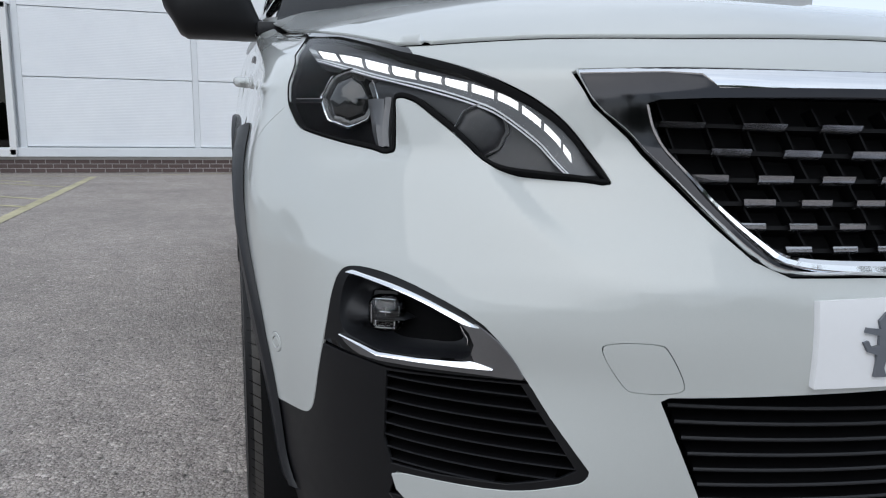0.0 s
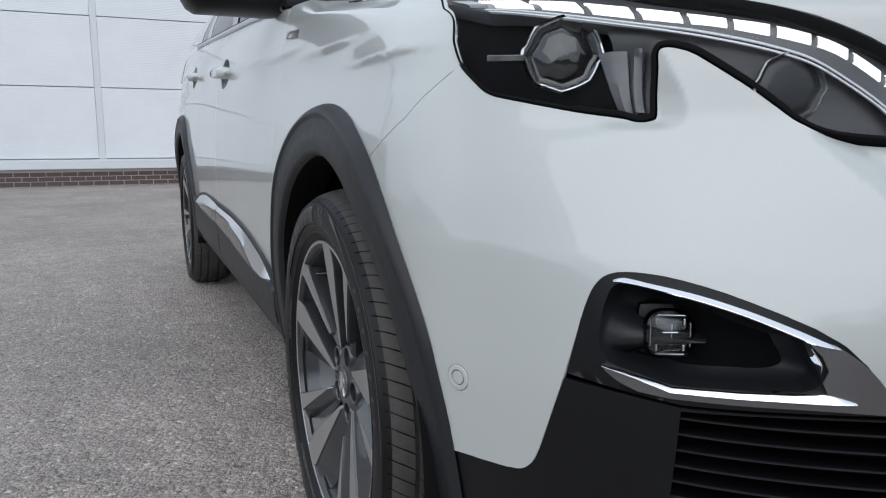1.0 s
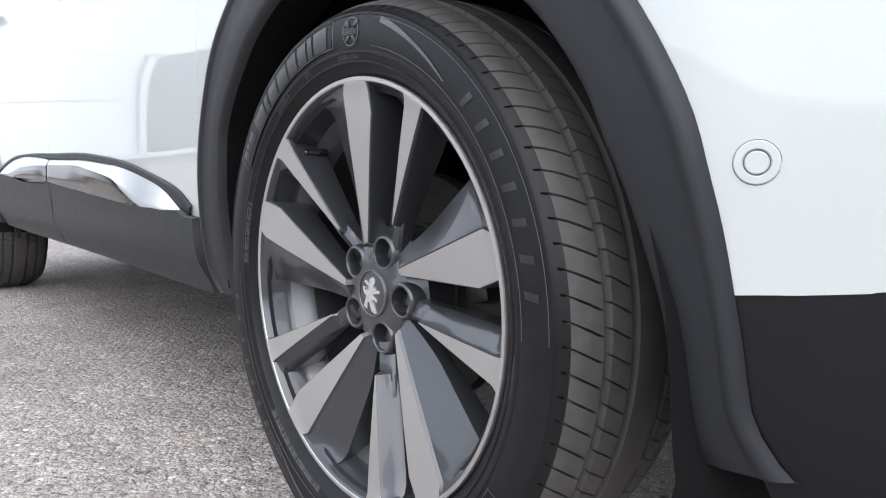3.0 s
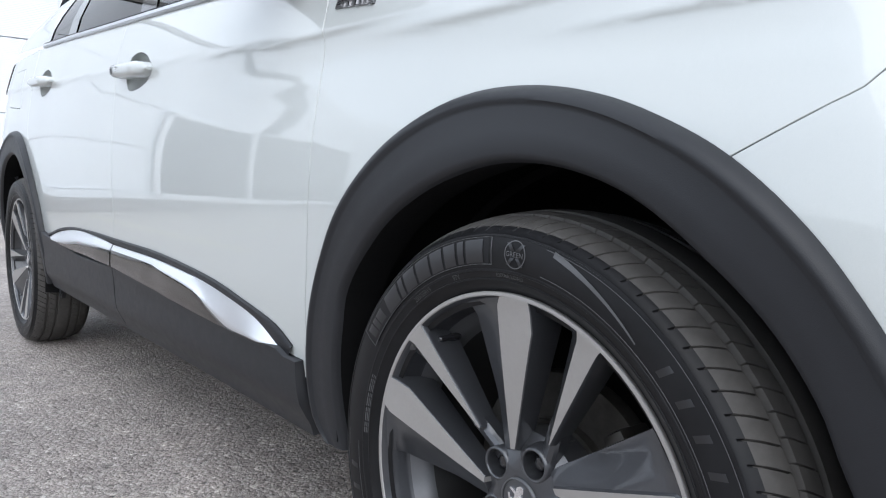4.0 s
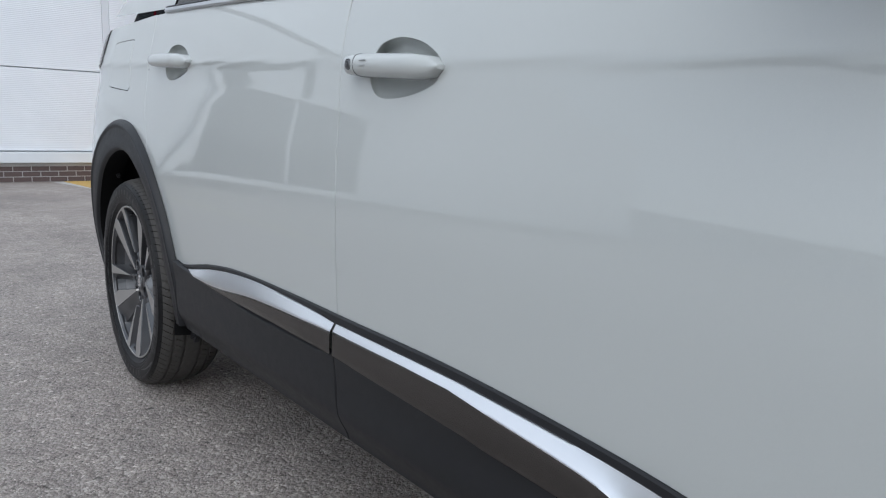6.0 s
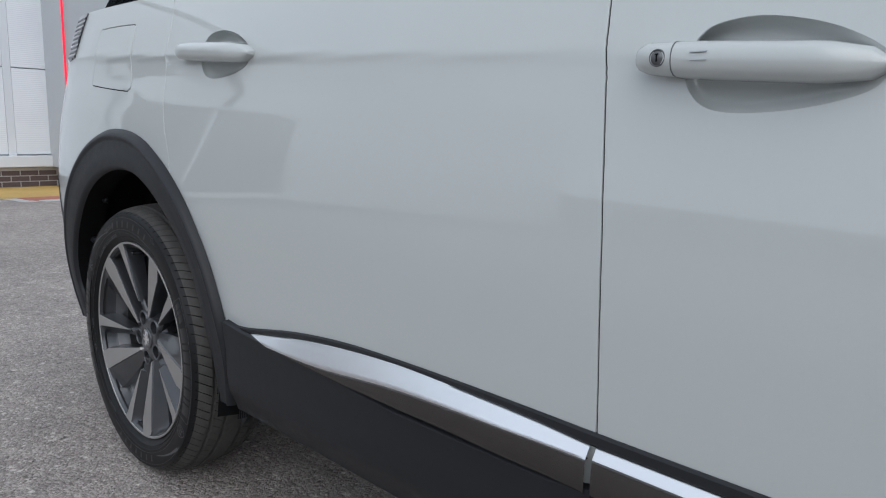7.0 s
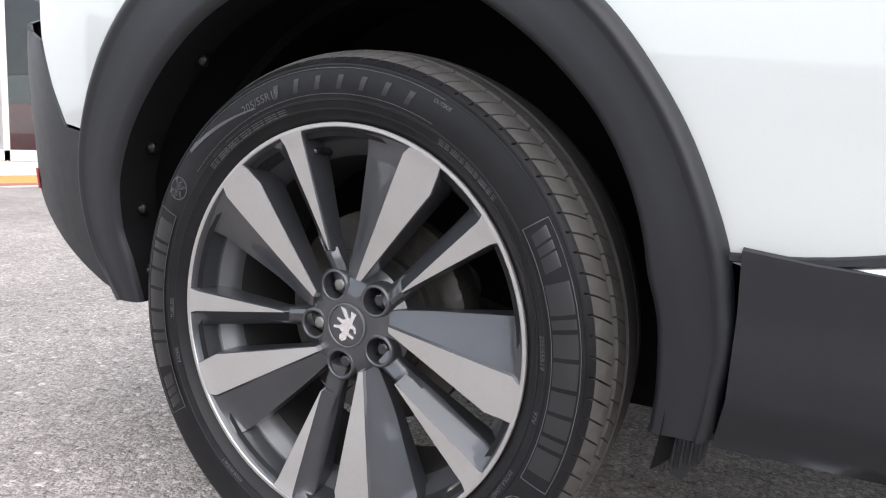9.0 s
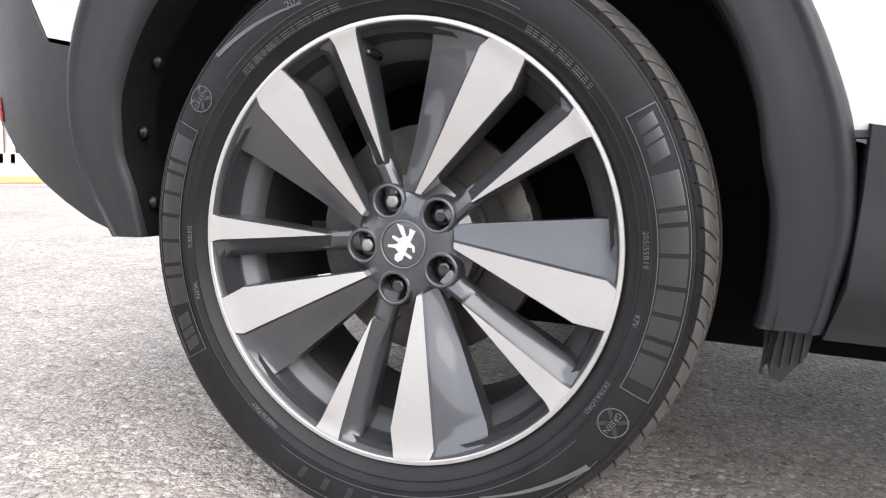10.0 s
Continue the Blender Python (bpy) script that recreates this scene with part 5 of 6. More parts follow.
    for k in range(8):
        z = .507 - k * .0185
        left = pchip(((.36, -.425), (.403, -.433), (.514, -.477)), z)
        line = [at_x(x, z) for x in np.linspace(left, 0, 18)]
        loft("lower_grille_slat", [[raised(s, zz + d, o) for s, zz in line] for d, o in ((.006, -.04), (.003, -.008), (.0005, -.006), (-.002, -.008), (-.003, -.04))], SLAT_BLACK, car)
        # the slat's edge highlight, given by a lighter plastic colour
        loft("slat_highlight", [[raised(s, zz + d, o) for s, zz in line] for d, o in ((.0032, -.0074), (.0018, -.0058), (.0004, -.0056))], BLACK_TRIM, car)
    panel("lower_lip", [(0.0, .36)] + xs((-.25, .36), (-.42, .355), (-.74, .345), (-.70, .30), (-.45, .28)) + [(0.0, .27)], BUMPER_BLACK, car, off=-.003)
    # plate
    pl = xs((-.338, .537), (-.336, .628), (-.20, .633)) + [(0.0, .635), (0.0, .541)] + xs((-.20, .540))
    panel("number_plate", pl, PLATE, car, off=.010, lip=.012, label="plain white dealer plate with grey emblem shape")
    bm = bmesh.new()
    top_f = bm.faces.new([bm.verts.new(raised(*at_x(-.262 + x * .034, .583 + z * .033), .0135)) for x, z in EMBLEM])
    ext = bmesh.ops.extrude_face_region(bm, geom=[top_f])
    for v in ext["geom"]:
        if isinstance(v, bmesh.types.BMVert):
            v.co.y += .003
    bmesh.ops.recalc_face_normals(bm, faces=bm.faces)
    part("plate_emblem", bm, PLATE_INK, car, "abstract grey emblem")


def headlamp():
    def cover(d):
        return lambda y, z: d + pocket(y, z)
    lens = panel("headlamp", LAMP_RIM, LENS, car, off=cover(-.001), lip=0, both=False, label="clear headlamp lens over dark housing", cell=(0.10, 0.010))
    # black edge seal, widest under the bonnet
    low, count = len(HEADLAMP_LOW), len(LAMP_RIM)

    def width(i):
        if i < low:
            return .0028 if i < 36 else (.0052 if i < low - 24 else .0046)
        t = (i - low) / (count - low)
        return .004 + .0085 * step(0, .55, t) - .009 * step(.7, .9, t)
    inner = offset(LAMP_RIM, width)
    rows = []
    for line, o in ((LAMP_RIM, -.014), (LAMP_RIM, .0012), ([(p[0] * .5 + q[0] * .5, p[1] * .5 + q[1] * .5) for p, q in zip(LAMP_RIM, inner)], .0018), (inner, .0004), (inner, -.012)):
        row = [raised(s, z, cover(o)) for s, z in line]
        rows.append(row + row[:1])
    loft("seal", rows, LINER, lens, "black rubber lamp seal", both=False, angle=60)
    # housing
    panel("housing", LAMP_RIM, LAMP_BLACK, lens, off=cover(-.062), lip=0, both=False, cell=(0.2, 0.02))
    guide = spline(xs((-.795, .908), (-.768, .892), (-.740, .877), (-.712, .864), (-.685, .854), (-.657, .843), (-.630, .831), (-.613, .821), (-.591, .803), (-.569, .782), (-.5475, .7545)), 6)
    top = HEADLAMP_TOP[6:] + HEADLAMP_END[:2]
    panel("light_shelf", guide + top, LAMP_SILVER, lens, off=-.012, both=False, label="silvery grey band round the running light", lip=.02, cell=(0.1, 0.01))
    # grey inner bezel under the guide, beside and beyond the notch
    notch = offset(HEADLAMP_LOW, .003, False)
    right = [p for p in notch[-88:-2]]
    lower = xs((-.7475, .780), (-.740, .779)) + notch[-84:-2] + guide[::-1][:-13] + xs((-.7425, .868), (-.7445, .84))
    panel("inner_bezel", lower, LAMP_GREY, lens, off=lambda y, z: -.020 + pocket(y, z) * .6, both=False, lip=.016, cell=(0.10, 0.012), label="dark grey inner lamp bezel")
    # light guide: a pair of pale lines
    tail = guide + xs((-.545, .7525), (-.520, .749))
    for d in (.0, -.0042):
        loft("light_guide", [[raised(s, z + d + e, o) for s, z in tail] for e, o in ((-.0014, -.011), (-.001, -.0085), (.001, -.0085), (.0014, -.011))], GUIDE_WHITE, lens, "pale light guide line", both=False)
    # running light segments
    led = spline(xs((-.795, .926), (-.779, .9125), (-.756, .900), (-.731, .8875), (-.705, .8765), (-.680, .8665), (-.655, .8565), (-.629, .8465), (-.604, .8345), (-.581, .816), (-.560, .795), (-.543, .772)), 12)
    for k in range(12):
        seg = led[max(0, k * 12 - 5):k * 12 + 6]
        h = .0066 - .00022 * k
        loft("light_segment", [[raised(s, z + d * h, o) for s, z in seg] for d, o in ((-1, -.012), (-.95, -.0085), (-.8, -.0075), (.8, -.0075), (.95, -.0085), (1, -.012))], LED if k else GUIDE_WHITE, lens, "lit white running light segment" if k else "unlit end of the running light", both=False)
    # projector with faceted chrome ring, and the clear second lamp
    for x, z, r, mat, dep in ((-.775, .8465, .035, PROJECTOR, -.024), (-.632, .800, .029, LAMP_GREY, -.012)):
        s, zz = at_x(x, z)
        c, n = raised(s, zz, dep), normal(s, zz)
        n = (n + Vector((-.1, -1.0, 0))).normalized()
        m = Matrix.Translation(c) @ n.to_track_quat("X", "Z").to_matrix().to_4x4()

        def octagon(k, j, rr, xx):
            a = radians(360 * k / 48 + 22.5)
            a8 = (a + math.pi / 8) % (math.pi / 4) - math.pi / 8
            return rr * (1 / math.cos(a8) * .55 + .45) * (1.10 if abs(math.cos(a)) > .8 else 1.04), xx
        bm = bmesh.new()
        if dep < -.02:
            prof = [(r + .0035, -.014), (r + .004, .003), (r + .002, .0055), (r + .0005, .0045), (r - .002, -.002), (r - .003, -.012)]
        else:
            prof = [(r + .0008, -.002), (r + .0012, .001), (r + .0004, .0018), (r - .0002, .001), (r - .0008, -.001)]
        revolve(bm, prof, 48, shape=octagon)
        bmesh.ops.transform(bm, matrix=m, verts=bm.verts)
        part("projector_ring", smooth(bm, 25), CHROME if dep < -.02 else SATIN_ALU, lens, both_label(dep))
        bm = bmesh.new()
        bulge = .012 if dep < -.02 else .002
        revolve(bm, [(.0001, bulge), (r * .35, bulge * .9), (r * .6, bulge * .6), (r * .85, bulge * .1), (r * .98, -.006)], 48, shape=octagon)
        bmesh.ops.transform(bm, matrix=m, verts=bm.verts)
        part("projector_lens", smooth(bm, 60), mat, lens)
        if dep < -.02:
            bm = bmesh.new()
            box(bm, *(c + Vector((-.052, .030, -.003))), .040, .010, .007, .001, turn=Matrix.Rotation(radians(-32), 4, "Z"))
            part("projector_arm", bm, DARK_CHROME, lens)
    # quad panel and bright blade between the two compartments
    lo_l, lo_r, hi_l, hi_r = xs((-.7475, .7805), (-.7385, .7795), (-.7535, .8425), (-.7355, .8435))
    strip("lamp_panel", [hi_l, ((hi_l[0] * .35 + lo_l[0] * .65), .803), lo_l], [hi_r, ((hi_r[0] + lo_r[0]) / 2, .812), lo_r], ((0, -.026), (0, -.019), (.5, -.016), (1, -.019), (1, -.026)), LAMP_SILVER_DARK, lens, "grey quadrilateral lamp panel", n=12, both=False)
    b0, b1 = xs((-.7305, .843), (-.7365, .7795)), xs((-.7245, .8435), (-.7300, .7795))
    strip("trim_blade", b0, b1, ((0, -.024), (0, -.012), (.12, -.0105), (.9, -.014), (1, -.022)), LAMP_SILVER_DARK, lens, "bright metal blade", n=12, both=False)
    twin = lens.copy()
    scene.collection.objects.link(twin)
    twin.scale.x = -1
    # black strip in the joint between bonnet and lamp, standing for the gap's shade
    upper = resample(xs((-.690, .9035), (-.70, .9065), (-.722, .920), (-.752, .942)) + ys((-.19, .960), (-.05, .976)), 30)
    under = resample(xs((-.688, .8945), (-.704, .9005), (-.728, .915), (-.755, .937)) + ys((-.21, .951), (-.06, .969)), 30)
    strip("bonnet_gap_shade", upper, under, ((0, -.004), (0, .001), (1, .0005), (1, -.006)), GLOSS_BLACK, car, "black strip for the shaded gap between bonnet and lamp", even=False)
    # slotted dark trim behind the lamp
    rows = [[raised(s, z + d, o) for s, z in ys((-.19, .957), (-.10, .965), (.0, .977), (.10, .989))] for d, o in ((-.006, .001), (-.004, .004), (.003, .004), (.006, .0))]
    loft("wing_trim", rows, GLOSS_BLACK, car)
    rows = [[raised(s, z + d, o) for s, z in ys((-.185, .9505), (-.10, .9585), (.0, .9705), (.10, .9825))] for d, o in ((-.001, .001), (-.0006, .003), (.0006, .003), (.001, .001))]
    loft("wing_trim_edge", rows, CHROME, car)


def both_label(dep):
    return "faceted chrome projector ring" if dep < -.02 else "faint ring of the second lamp"


def handle(y0, y1, z0, keyhole):
    """A pull handle; y0 is its forward end."""
    rows = []
    n = 16
    for k in range(n + 1):
        t = k / n
        y = y0 + (y1 - y0) * t
        z = z0 + .062 * (y - y0)
        s, zz = at_y(y, z)
        base = Vector(skin(s, zz))
        h = .0195 * (1 - .30 * step(.25, 0, t)) * (1 - .12 * step(.7, 1, t)) * (0.35 if k == 0 else 1) * (0.8 if k == n else 1)
        d = .036 - .018 * step(.22, 0, t) - .012 * step(.93, 1.0, t)
        row = []
        for j in range(13):
            a = math.pi * j / 12
            row.append((base.x - d * (math.sin(a) ** .42) + (.004 if j in (0, 12) else 0), y, z + h * math.cos(a)))
        inner = [(base.x - .008 if .15 < t < .72 else base.x + .004, y, z - h * .8), (base.x - .008 if .15 < t < .72 else base.x + .004, y, z + h * .8)]
        rows.append(row + inner + row[:1])
    for end, k in ((-1, 1), (0, 0)):
        c = sum((Vector(p) for p in rows[end][:-1]), Vector()) / (len(rows[end]) - 1)
        cap = [tuple(Vector(p).lerp(c, .25) + Vector((0, .003 if k else -.003, 0))) for p in rows[end]]
        shut = [tuple(c + Vector((0, .004 if k else -.004, 0)))] * len(cap)
        rows = rows + [cap, shut] if k else [shut, cap] + rows
    ob = loft("door_handle", rows, PAINT, car, "pearl white pull handle", angle=50)
    if keyhole:
        y = y1 - .030
        z = z0 + .062 * (y - y0)
        x = skin(*at_y(y, z))[0] - .0335
        bm = bmesh.new()
        revolve(bm, [(.0001, -.0030), (.0066, -.0030), (.0070, -.0016), (.0078, -.0014), (.0081, -.0026), (.0088, -.0028), (.0093, -.0014), (.0093, .006)], 28, (x, y, z))
        k = part("key_lock", smooth(bm, 30), [LAMP_SILVER_DARK], ob, "dull metal key lock")
        k.location = (0, 0, 0)
        bm = bmesh.new()
        box(bm, x - .003, y, z, .001, .0018, .008)
        box(bm, x - .003, y, z + .0035, .001, .004, .0016)
        p = part("key_slot", bm, LAMP_BLACK, ob)
        bm = bmesh.new()
        for d in (-.004, .004):
            box(bm, x - .0025, y - .045, z + d, .0024, .018, .0012)
        part("touch_mark", bm, SATIN_ALU, ob)
        row = rows[2 + round(n * (y1 - .052 - y0) / (y1 - y0))]
        seam = []
        for dy, grow in ((-.0006, -.0002), (-.0004, .0005), (.0004, .0005), (.0006, -.0002)):
            seam.append([(p[0] - grow, p[1] + dy, p[2] + grow * (1 if p[2] > z else -1)) for p in row[:13]])
        loft("cap_seam", seam, LAMP_SILVER_DARK, ob, both=False)


def greenhouse():
    def belt_pt(y, up=0.0, o=0.0):
        z = pchip(BELT, y)
        return Vector(skin(*at_y(min(y, 3.1), z))) + Vector((-o, 0, up))
    ysamp = np.linspace(.50, 2.62, 30)
    loft("belt_trim", [[belt_pt(y, u, o) for y in ysamp] for u, o in ((-.002, 0), (-.001, .006), (.004, .008), (.013, .004), (.014, -.006))], SATIN_ALU, car, "satin metal belt-line trim")
    loft("belt_seal", [[belt_pt(y, u, o) for y in ysamp] for u, o in ((.013, .003), (.016, .004), (.020, -.004))], BLACK_TRIM, car)

    def glass(name, y0, y1, lean0, lean1, mat, label, o=0.0):
        rows = []
        for k in range(7):
            t = k / 6
            row = []
            for j in range(7):
                y = y0 + (y1 - y0) * j / 6
                b = belt_pt(y, .012, -.008 + o)
                top = 1.52 - .02 * (y - 1.5)
                row.append((b.x + .19 * t ** 1.4, y + (lean0 + (lean1 - lean0) * j / 6) * t, b.z + (top - b.z) * t))
            rows.append(row)
        loft(name, rows, mat, car, label).visible_shadow = False
    glass("front_window", .60, 1.335, .62, .0, GLASS_LIGHT, "front door window")
    glass("rear_window", 1.45, 2.17, .0, .0, GLASS_TINT, "tinted rear door window")
    glass("quarter_window", 2.27, 2.58, -.02, -.10, GLASS_TINT, "tinted quarter window")
    glass("centre_pillar", 1.33, 1.455, .0, .0, GLOSS_BLACK, "gloss black centre pillar", .003)
    glass("rear_pillar", 2.165, 2.275, .0, -.02, GLOSS_BLACK, "gloss black rear pillar", .003)
    glass("tail_pillar", 2.575, 3.22, -.10, -.30, PAINT, "", .003)
    glass("front_pillar", .47, .605, .66, .62, GLOSS_BLACK, "gloss black windscreen pillar", .003)
    # windscreen, roof, tail screen
    half = (0, -.25, -.45, -.60)
    ws0 = [Vector((x, y, z)) for x, y, z in ((0, .06, 1.088), (-.25, .08, 1.088), (-.45, .15, 1.088), (-.80, .48, 1.05))]
    ws1 = [Vector((x, y, z)) for x, y, z in ((0, .95, 1.555), (-.25, .97, 1.55), (-.45, 1.02, 1.54), (-.63, 1.12, 1.51))]
    loft("windscreen", [[a.lerp(b, t) + Vector((0, -.05, .04)) * math.sin(math.pi * t) for a, b in zip(ws0, ws1)] for t in np.linspace(0, 1, 7)], GLASS_TINT, car, "windscreen glass")
    rf = [[(x * w, y, z - .04 * (abs(x) / .65) ** 2) for x in (0, -.2, -.4, -.55, -.65)] for y, z, w in ((.95, 1.56, .97), (1.4, 1.60, 1.0), (2.2, 1.61, 1.0), (2.9, 1.585, .97), (3.25, 1.55, .93))]
    loft("roof", rf, GLOSS_BLACK, car, "black roof panel")
    tg = [[(x * w, y - .06 * (abs(x) / .65) ** 2, z) for x in (0, -.2, -.4, -.55, -.66)] for y, z, w in ((3.25, 1.55, .93), (3.42, 1.37, 1.0), (3.60, 1.20, 1.05), (3.61, 1.17, 1.02))]
    loft("tail_screen", tg, GLASS_TINT, car, "tinted tail screen")
    # cabin floor and underbody, dark
    bm = bmesh.new()
    box(bm, 0, 1.40, .25, 1.10, 4.1, .10, .02)
    box(bm, 0, 1.42, .38, 1.60, 1.72, .20, .02)
    box(bm, 0, 1.5, .85, 1.45, 2.0, .12, .03)
    box(bm, 0, -.45, .55, 1.0, .6, .5, .03)
    part("underbody", bm, SHADOW_GAP, car, "dark underbody")


def mirror():
    bm = bmesh.new()
    rows = []
    n = 15
    for k in range(n + 1):
        t = k / n
        x = -.80 - .275 * t
        grow = math.sin(math.pi * min(1, .18 + .70 * t)) ** .5
        low = 1.030 + .075 * step(.82, 1.02, t)
        high = 1.075 + .15 * step(.10, .35, t) - .03 * step(.7, 1, t)
        y0, y1 = .60 - .10 * grow, .60 + .09 * step(0, .3, t)
        row = []
        for j in range(21):
            a = 2 * math.pi * j / 20
            ca, sa = math.cos(a), math.sin(a)
            row.append((x, (y0 + y1) / 2 + (y1 - y0) / 2 * math.copysign(abs(ca) ** .6, ca), (low + high) / 2 + (high - low) / 2 * math.copysign(abs(sa) ** .6, sa)))
        rows.append(row)
    tip = rows[-1]
    c = Vector((0, 0, 0))
    for p in tip[:-1]:
        c += Vector(p) / 20
    rows.append([tuple(Vector(p).lerp(c + Vector((-.012, 0, 0)), .5)) for p in tip])
    rows.append([tuple(c + Vector((-.016, 0, 0)))] * 21)
    bm.free()
    ob = loft("door_mirror", rows, BUMPER_BLACK, car, "black door mirror", angle=60)
    bm = bmesh.new()
    box(bm, -.80, .55, 1.052, .09, .15, .035, .012)
    mirrored(part("mirror_foot", smooth(bm), BLACK_TRIM, car))


def badge():
    s0, z0 = at_y(.412, .961)
    bm = bmesh.new()
    n = normal(*at_y(.36, .962))
    q = n.to_track_quat("X", "Z").to_matrix().to_4x4()

    def bar(y, z, w, h, o, sk=0.0, mat=0):
        p = raised(*at_y(y, z + .10 * (y - .358)), o)
        box(bm, *p, .003, w, h, .0006, mat, turn=q @ Matrix.Rotation(radians(sk - 5.7), 4, "X"))
    bar(.358, .9605, .106, .0155, .0012)
    for y, z, w, h, sk in ((.392, .9625, .022, .003, 12), (.398, .957, .010, .003, 0), (.386, .957, .003, .009, 14), (.374, .9645, .018, .003, 4), (.371, .959, .0035, .013, 16), (.352, .957, .003, .010, 10), (.347, .953, .010, .002, 0), (.337, .958, .002, .009, 6), (.330, .958, .002, .009, 6), (.324, .958, .002, .009, 6), (.327, .962, .006, .002, 0), (.314, .962, .009, .002, 0), (.314, .957, .009, .002, 0), (.314, .953, .009, .002, 0)):
        bar(y, z, w, h, .0035, sk, 1)
    me = bpy.data.meshes.new("wing_badge")
    bm.to_mesh(me)
    bm.free()
    part("wing_badge", me, [SMOKED_SATIN, CHROME], car, "small chrome wing badge with plain raised shapes")


# ---------------------------------------------------------------- wheels
def polar(r, a, x):
    return (x, -r * math.cos(radians(a)), r * math.sin(radians(a)))


def face_x(r):
    """Depth of the wheel's face: dished towards the hub."""
    return 0.002 + 0.034 * max(0.0, 1 - r / 0.25) ** 1.15


TYRE = ((0.236, 0.08), (0.252, 0.0865), (0.258, 0.092), (0.266, 0.0975), (0.2665, 0.0985), (0.268, 0.0985), (0.2685, 0.0978), (0.276, 0.101), (0.2765, 0.1018), (0.279, 0.1018), (0.2795, 0.1012), (0.29, 0.103), (0.303, 0.103), (0.316, 0.1008), (0.31643, 0.1016), (0.31855, 0.1012), (0.31898, 0.1),
        (0.3225, 0.0962), (0.3272, 0.0905), (0.3315, 0.0835), (0.3348, 0.0755), (0.3370, 0.068), (0.3383, 0.0625), (0.3328, 0.061), (0.3328, 0.0545), (0.3402, 0.053), (0.3424, 0.035), (0.3428, 0.03), (0.3366, 0.029), (0.3366, 0.0215), (0.3438, 0.0205), (0.3448, 0))


def make_wheel(name, rim_turn, mark_turn, label, foot, emblem_turn):
    """foot: how far under the hub the ground lies. One wheel about its own centre; outward is -x. The face plane lies 0.09 m out from the tyre's middle."""
    F = -0.092
    bm = bmesh.new()
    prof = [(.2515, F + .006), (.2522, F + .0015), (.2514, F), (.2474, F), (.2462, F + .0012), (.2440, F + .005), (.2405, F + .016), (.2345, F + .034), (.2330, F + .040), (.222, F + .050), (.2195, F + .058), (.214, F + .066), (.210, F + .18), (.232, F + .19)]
    # the last two barrel steps are coloured near black for the shade inside
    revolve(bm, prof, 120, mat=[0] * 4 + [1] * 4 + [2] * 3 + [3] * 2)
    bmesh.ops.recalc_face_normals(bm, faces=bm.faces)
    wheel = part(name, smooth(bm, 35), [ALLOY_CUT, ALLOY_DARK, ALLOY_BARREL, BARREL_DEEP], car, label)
    # tyre
    bm = bmesh.new()
    half = [(r, -x) for r, x in TYRE]
    prof = half + [(r, x) for r, x in TYRE[::-1][1:]]
    pitch = 94
    shoulder = {i for i, (r, x) in enumerate(TYRE) if r > .3265 and x > .0615}
    rib = {i for i, (r, x) in enumerate(TYRE) if .0295 < x < .0535 and r > .3395}
    n = len(prof)

    def groove(k, j, r, x):
        jj = j if j < len(TYRE) else n - 1 - j
        q = k % 8
        if jj in shoulder and q in (1, 2):
            return r - (.0075 if r > .3335 else .0040), x * (1 - .02 * (r > .3335))
        if jj in rib and q in (5, 6):
            return r - .005, x
        return r, x
    cuts = (0, .03, .085, .115, .50, .53, .57, .60)
    revolve(bm, prof, pitch * 8, mat=[0 if (TYRE[min(j, n - 2 - j)][0] < .3255) else 1 for j in range(n - 1)], shape=groove, angles=[(i + c) * 360 / pitch for i in range(pitch) for c in cuts])
    for v in bm.verts:  # the cuts lean across the tread
        r = math.hypot(v.co.y, v.co.z)
        if r > .3225:
            a = radians(5.5) * max(0.0, .095 - abs(v.co.x)) / .06 * (1 if v.co.x < 0 else -1) * min(1.0, abs(v.co.x) / .03)
            v.co.y, v.co.z = v.co.y * math.cos(a) - v.co.z * math.sin(a), v.co.y * math.sin(a) + v.co.z * math.cos(a)
        if v.co.z < -.2:
            v.co.z = max(-foot, v.co.z - (foot + .004 - .3448) * ((-.2 - v.co.z) / .1448) ** 2)
    bmesh.ops.recalc_face_normals(bm, faces=bm.faces)
    part("tyre", smooth(bm, 32), [RUBBER, RUBBER_WORN], wheel, "black low-profile tyre with block tread", loc=(0, 0, 0))

    # spokes: lofted along the radius, each with a machined top, thin chamfers, a hollow flank and deep walls
    def spoke(base, radii, cols):
        """cols: (angle, depth, strip material) as functions of the radius, from one wall's foot to the other's."""
        bm = bmesh.new()
        rows = []
        for i, r in enumerate(radii):
            sink = .016 if i == 0 else 0.0
            rr = r - .0035 if i == 0 else r
            rows.append([bm.verts.new(polar(rr, base + rim_turn + a(r), F + dep(r) + sink)) for a, dep, _ in cols])
        for p, q in zip(rows, rows[1:]):
            for c in range(len(cols) - 1):
                f = bm.faces.new((p[c], p[c + 1], q[c + 1], q[c]))
                f.material_index = cols[c][2]
        bmesh.ops.recalc_face_normals(bm, faces=bm.faces)
        return part("spoke", smooth(bm, 24), [ALLOY_CUT, ALLOY_DARK], wheel, loc=(0, 0, 0))

    def knots(*k):
        return lambda r: pchip(k, r)

    def edge(*k):
        """Angle at a radius along straight runs between (radius, angle) corners."""
        pts = [Vector((r * math.cos(radians(a)), r * math.sin(radians(a)))) for r, a in k]

        def at(r):
            if r <= k[0][0]:
                return k[0][1]
            for (r0, _), (r1, _), p, q in zip(k, k[1:], pts, pts[1:]):
                if r0 <= r <= r1:
                    lo_t, hi_t = 0.0, 1.0
                    for _ in range(24):
                        mid = (lo_t + hi_t) / 2
                        lo_t, hi_t = (mid, hi_t) if p.lerp(q, mid).length < r else (lo_t, mid)
